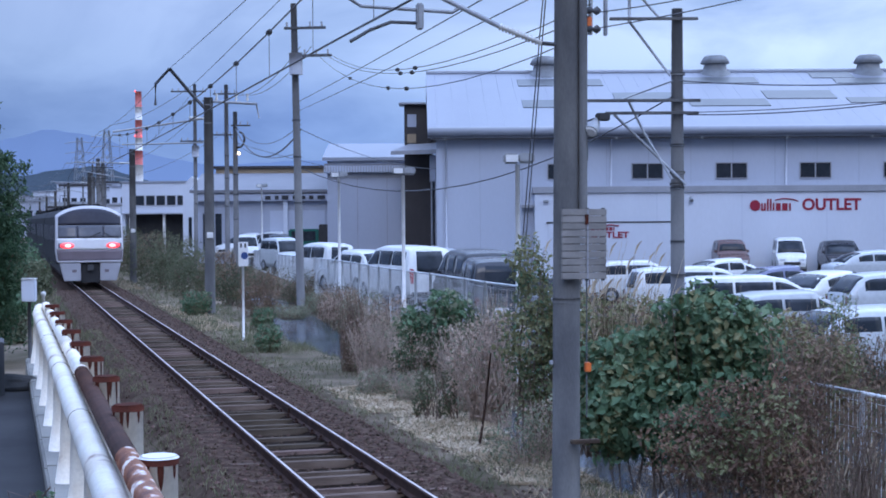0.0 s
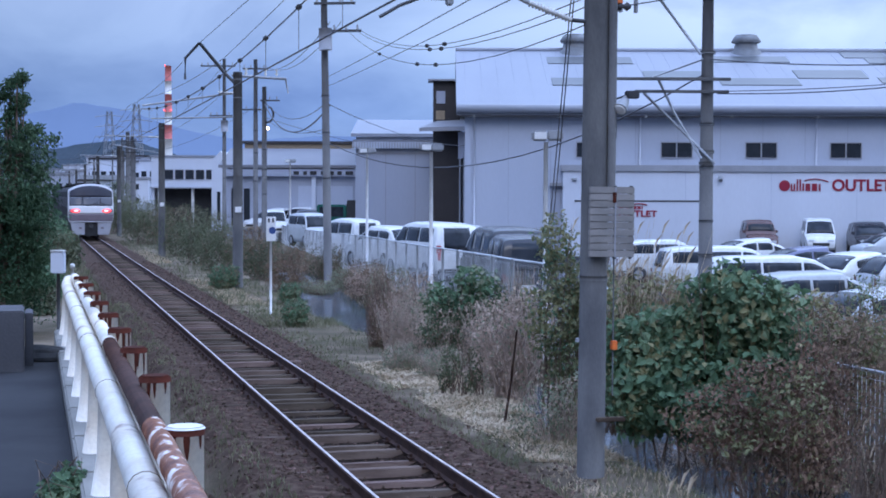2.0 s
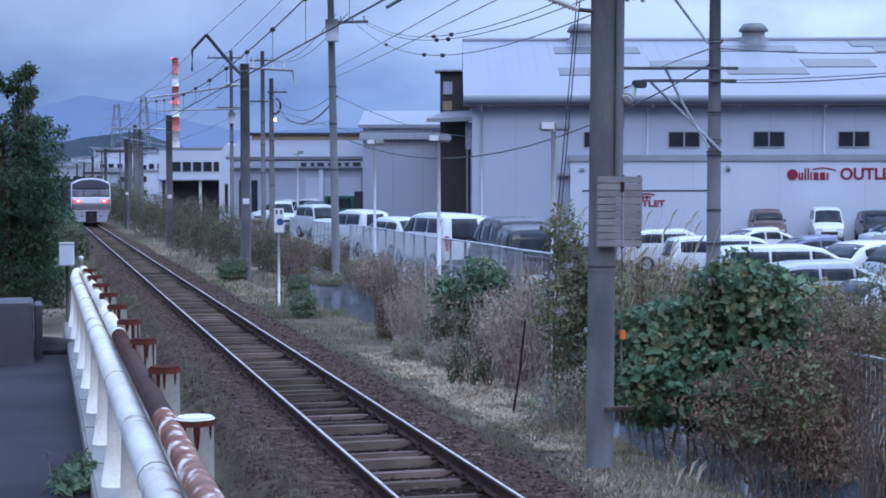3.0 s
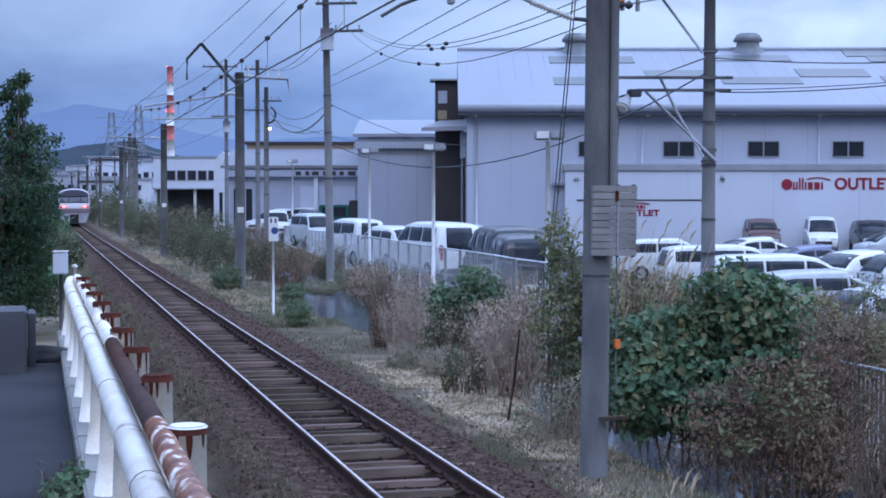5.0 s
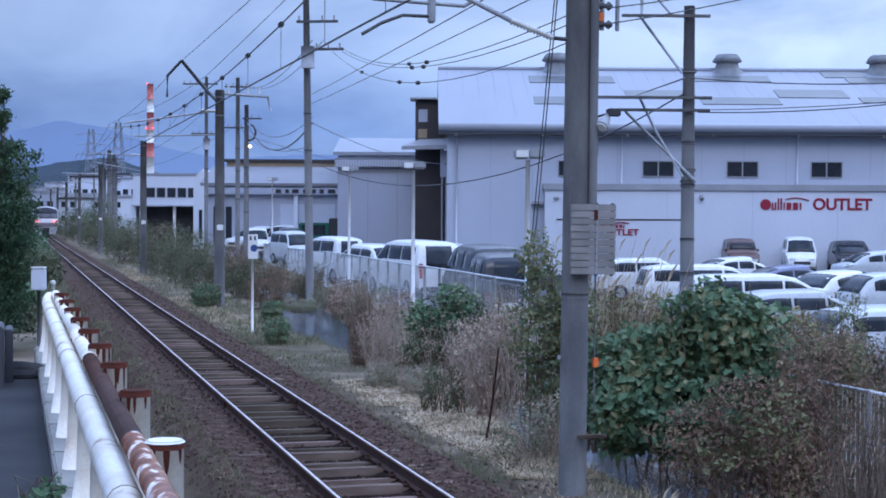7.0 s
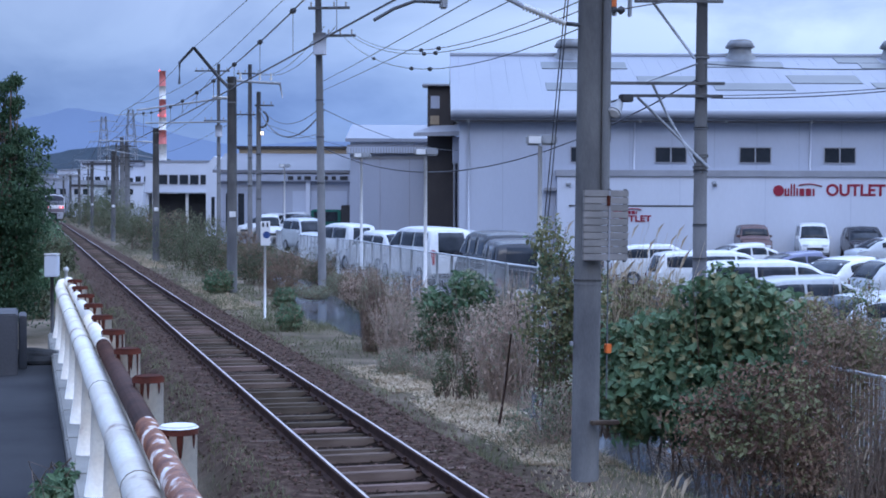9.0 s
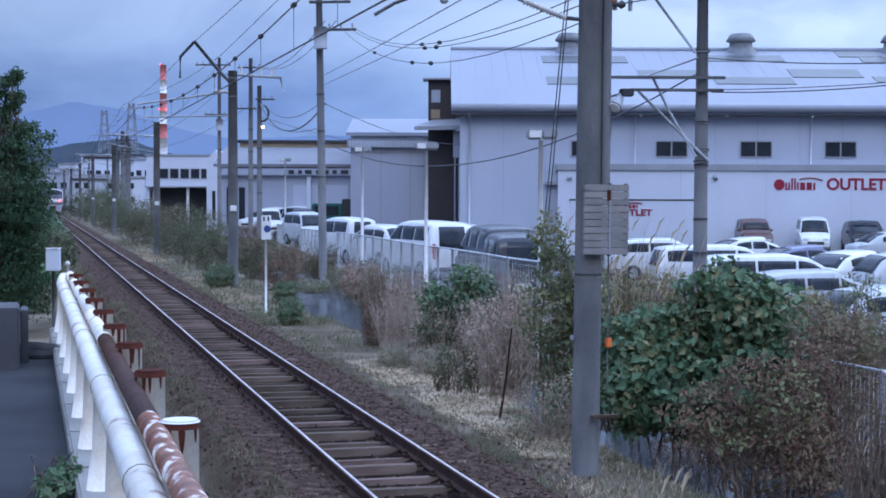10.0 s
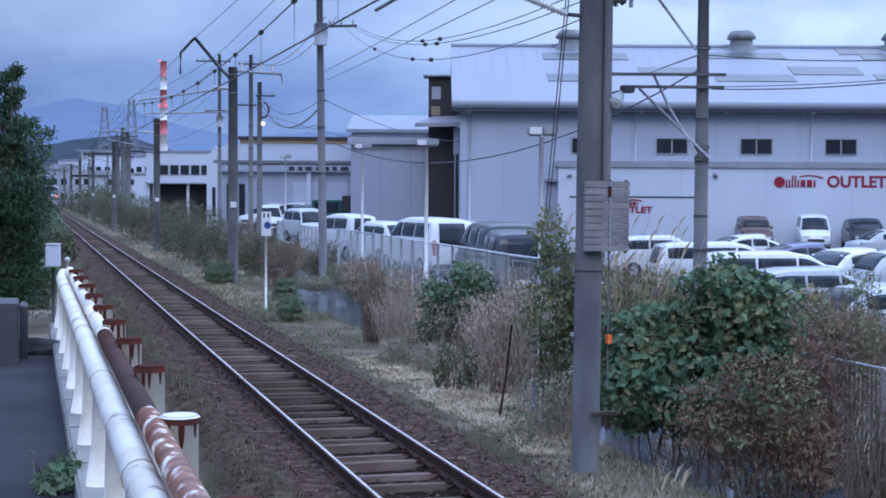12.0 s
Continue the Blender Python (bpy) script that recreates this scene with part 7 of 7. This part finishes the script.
def blades(name, label, spots, leaf, seed):
    """Grass: spots are (x0, x1, y0, y1, count, height, width)."""
    r = np.random.RandomState(seed)
    V, F, k = [], [], 0
    for x0, x1, y0, y1, n, h, w in spots:
        for i in range(n):
            x, y = r.uniform(x0, x1), y0 + (y1 - y0) * r.rand() ** 1.4
            if noise.noise((x * 0.8, y * 0.5, seed)) + 0.35 * noise.noise((x * 4, y * 3, seed)) < r.uniform(-0.5, 0.1):
                continue
            if ground_z(x, y) < -0.8:
                continue
            z = ground_z(x, y) - 0.02
            a = r.uniform(0, 6.28)
            ln = h * r.uniform(0.4, 1.3)
            lean = r.normal(0, 0.4 if h > 0.065 else 1.6, 2) * ln
            dx, dy = math.cos(a) * w, math.sin(a) * w
            V += [(x - dx, y - dy, z), (x + dx, y + dy, z), (x + lean[0] * 0.4 + dx * 0.7, y + lean[1] * 0.4 + dy * 0.7, z + ln * 0.6), (x + lean[0] * 0.4 - dx * 0.7, y + lean[1] * 0.4 - dy * 0.7, z + ln * 0.6), (x + lean[0], y + lean[1], z + ln)]
            F += [(k, k + 1, k + 2), (k, k + 2, k + 3), (k + 3, k + 2, k + 4)]
            k += 5
    ob = mesh_part(name, V, F, leaf)
    tagged(ob, label, "grass", kind="stuff")


blades("grass", "short weedy green grass on the verges", [(0.85, 2.6, 8, 44, 14000, 0.09, 0.008), (5.4, 8.1, 14, 60, 16000, 0.11, 0.008), (5.7, 8.2, 38, 110, 6000, 0.2, 0.012), (9.6, 11.5, 48, 70, 3000, 0.4, 0.016), (0.6, 2.2, 30, 120, 4500, 0.3, 0.014), (9.3, 10.8, 14, 40, 4000, 0.4, 0.010)], L_GRASS, 500)
blades("dry_grass", "pale dry straw grass on the verge", [(6.1, 8.3, 22.0, 29.8, 34000, 0.06, 0.02), (6.1, 7.7, 18.0, 22.6, 11000, 0.06, 0.016), (5.7, 7.6, 13.5, 18.5, 2600, 0.07, 0.010), (5.8, 7.0, 46, 60, 1800, 0.12, 0.014), (7.2, 8.2, 15.5, 18.5, 260, 0.3, 0.006), (5.7, 6.6, 75, 90, 900, 0.16, 0.016)], L_STRAW, 501)


def reeds(u, v, base, n, h, seed, label):
    g = thing("tall_grass", label, "grass", lot_pose(u, v, base), group="tall dry grass clumps")
    r = random.Random(seed)
    bm, pl = B(), B()
    for i in range(n):
        a = Vector((r.uniform(-0.25, 0.25), r.uniform(-0.2, 0.2), 0))
        l = h * r.uniform(0.6, 1.1)
        e = a + Vector((r.gauss(0, 0.16) * l, r.gauss(0, 0.12) * l, l))
        m = a.lerp(e, 0.6) + Vector((0, 0, 0.08 * l))
        tube(bm, [a, m, e], [0.006, 0.005, 0.002], 3, False)
        if i % 3 == 0:
            tube(pl, [e - Vector((0, 0, 0.02)), e + Vector((0.05, 0, 0.12)), e + Vector((0.12, 0, 0.2))], [0.006, 0.018, 0.003], 5)
    part("stalk_clump", bm, L_STRAW, g)
    part("plume_clump", pl, L_STRAW, g, "feathery pale plumes")


reeds(2.95, 25.0, -0.45, 46, 2.75, 3, "tall dry grass with pale plumes by the fence")
reeds(3.45, 25.2, -0.45, 40, 2.6, 4, "tall dry grass with pale plumes by the fence")
reeds(2.75, 22.0, -0.4, 40, 2.4, 1, "tall dry grass with pale plumes by the fence")
reeds(3.2, 22.4, -0.4, 26, 2.2, 2, "tall dry grass with pale plumes by the fence")
for k, (u, v) in enumerate(((0.05, 25.5), (0.45, 25.2))):
    bush(u, v, -0.45, [((0, 0, 0.55), (0.2 - 0.06 * k, 0.2, 0.3)), ((-0.08, 0, 0.3), (0.14, 0.14, 0.2))], 500, 0.05, L_GREY, "spindly green weed standing on the straw verge", 700 + k, "plant", 16, group="weeds on the verge")
reeds(2.5, 16.6, -0.6, 10, 0.35, 6, "dry curling grass beside the ditch")
reeds(4.75, 16.4, -0.7, 26, 1.0, 7, "bare pale stalks beside the fence")
st = thing("leaning_stick", "dark rusty leaning stick in the verge", "stick", lot_pose(0.82, 22.4, -0.5))
bm = B()
tube(bm, [(0, 0, -0.1), (0.12, 0, 0.7), (0.2, 0, 1.45)], [0.022, 0.018, 0.012], 7)
part("rod", bm, M_RUSTDARK, st)

# ---- at the lane's end ----
w1 = thing("low_wall", "low dark grey rendered wall end beside the lane", "wall", pose(0, 0, 0))
M_DKWALL = mat("dark_grey_render", (0.055, 0.055, 0.062), (0.075, 0.075, 0.083), 0.85, scale=2, fine=40, bump=0.3)
slab(w1, "wall_block", M_DKWALL, -2.6, -0.07, 14.4, 15.2, 1.25, 1.86, "", 0.015)
slab(w1, "wall_return", M_DKWALL, -0.065, 0.01, 14.9, 15.5, 1.25, 1.80, "", 0.01)
M_ROCK = mat("dark_rock", (0.03, 0.031, 0.033), (0.05, 0.05, 0.052), 0.9, scale=7, fine=50, bump=0.5, spec=0.1)
bm = B()
bmesh.ops.create_icosphere(bm, subdivisions=3, radius=0.2)
for v in bm.verts:
    k = 1 + 0.35 * noise.noise(v.co * 6)
    v.co = Vector((v.co.x * 1.6 * k, v.co.y * 1.0 * k, max(v.co.z * 0.55 * k, -0.04)))
rk = tagged(part("rock", bm, M_ROCK), "flat dark rock lying at the lane's end", "rock")
rk.matrix_basis = pose(0.10, 15.4, 1.34)
cb = thing("cabinet", "small pale grey equipment cabinet on a post", "cabinet", lot_pose(at_px(93, 18.4), 18.4, 1.2))
slab(cb, "case", M_WALL_W, -0.078, 0.078, -0.07, 0.07, 0.77, 1.03, "pale grey metal case", 0.012)
slab(cb, "lid", M_WHITE, -0.088, 0.088, -0.08, 0.08, 1.033, 1.05, "", 0.008)
bm = B()
tube(bm, [(0, 0, -0.1), (0, 0, 0.77)], 0.022, 8)
part("post", bm, M_DARKSTEEL, cb)
rf = thing("reflector_post", "short white reflector post at the guard rail's end", "post", lot_pose(at_px(132, 19.0), 19.0, 1.1))
bm = B()
tube(bm, [(0, 0, 0), (0, 0, 0.7)], [0.08, 0.07], 12)
part("post_body", bm, M_GUARD, rf)
bm = B()
tube(bm, [(-0.1, 0, 0.5), (-0.1, 0, 0.9)], 0.02, 8)
bmesh.ops.create_icosphere(bm, subdivisions=2, radius=0.035, matrix=Matrix.Translation((-0.1, 0, 0.93)))
part("finial", bm, M_WHITE, rf)


# ---- what moves ----
def motions():
    """The train runs away down the line."""
    rows = [(0, 69.5), (1.5, 94.5), (3.0, 118.5), (5.5, 160.5), (6.5, 177.5), (9.5, 224), (12, 261)]
    walk(TRAIN, [(t, pose(TX, y, 0)) for t, y in rows])


motions()
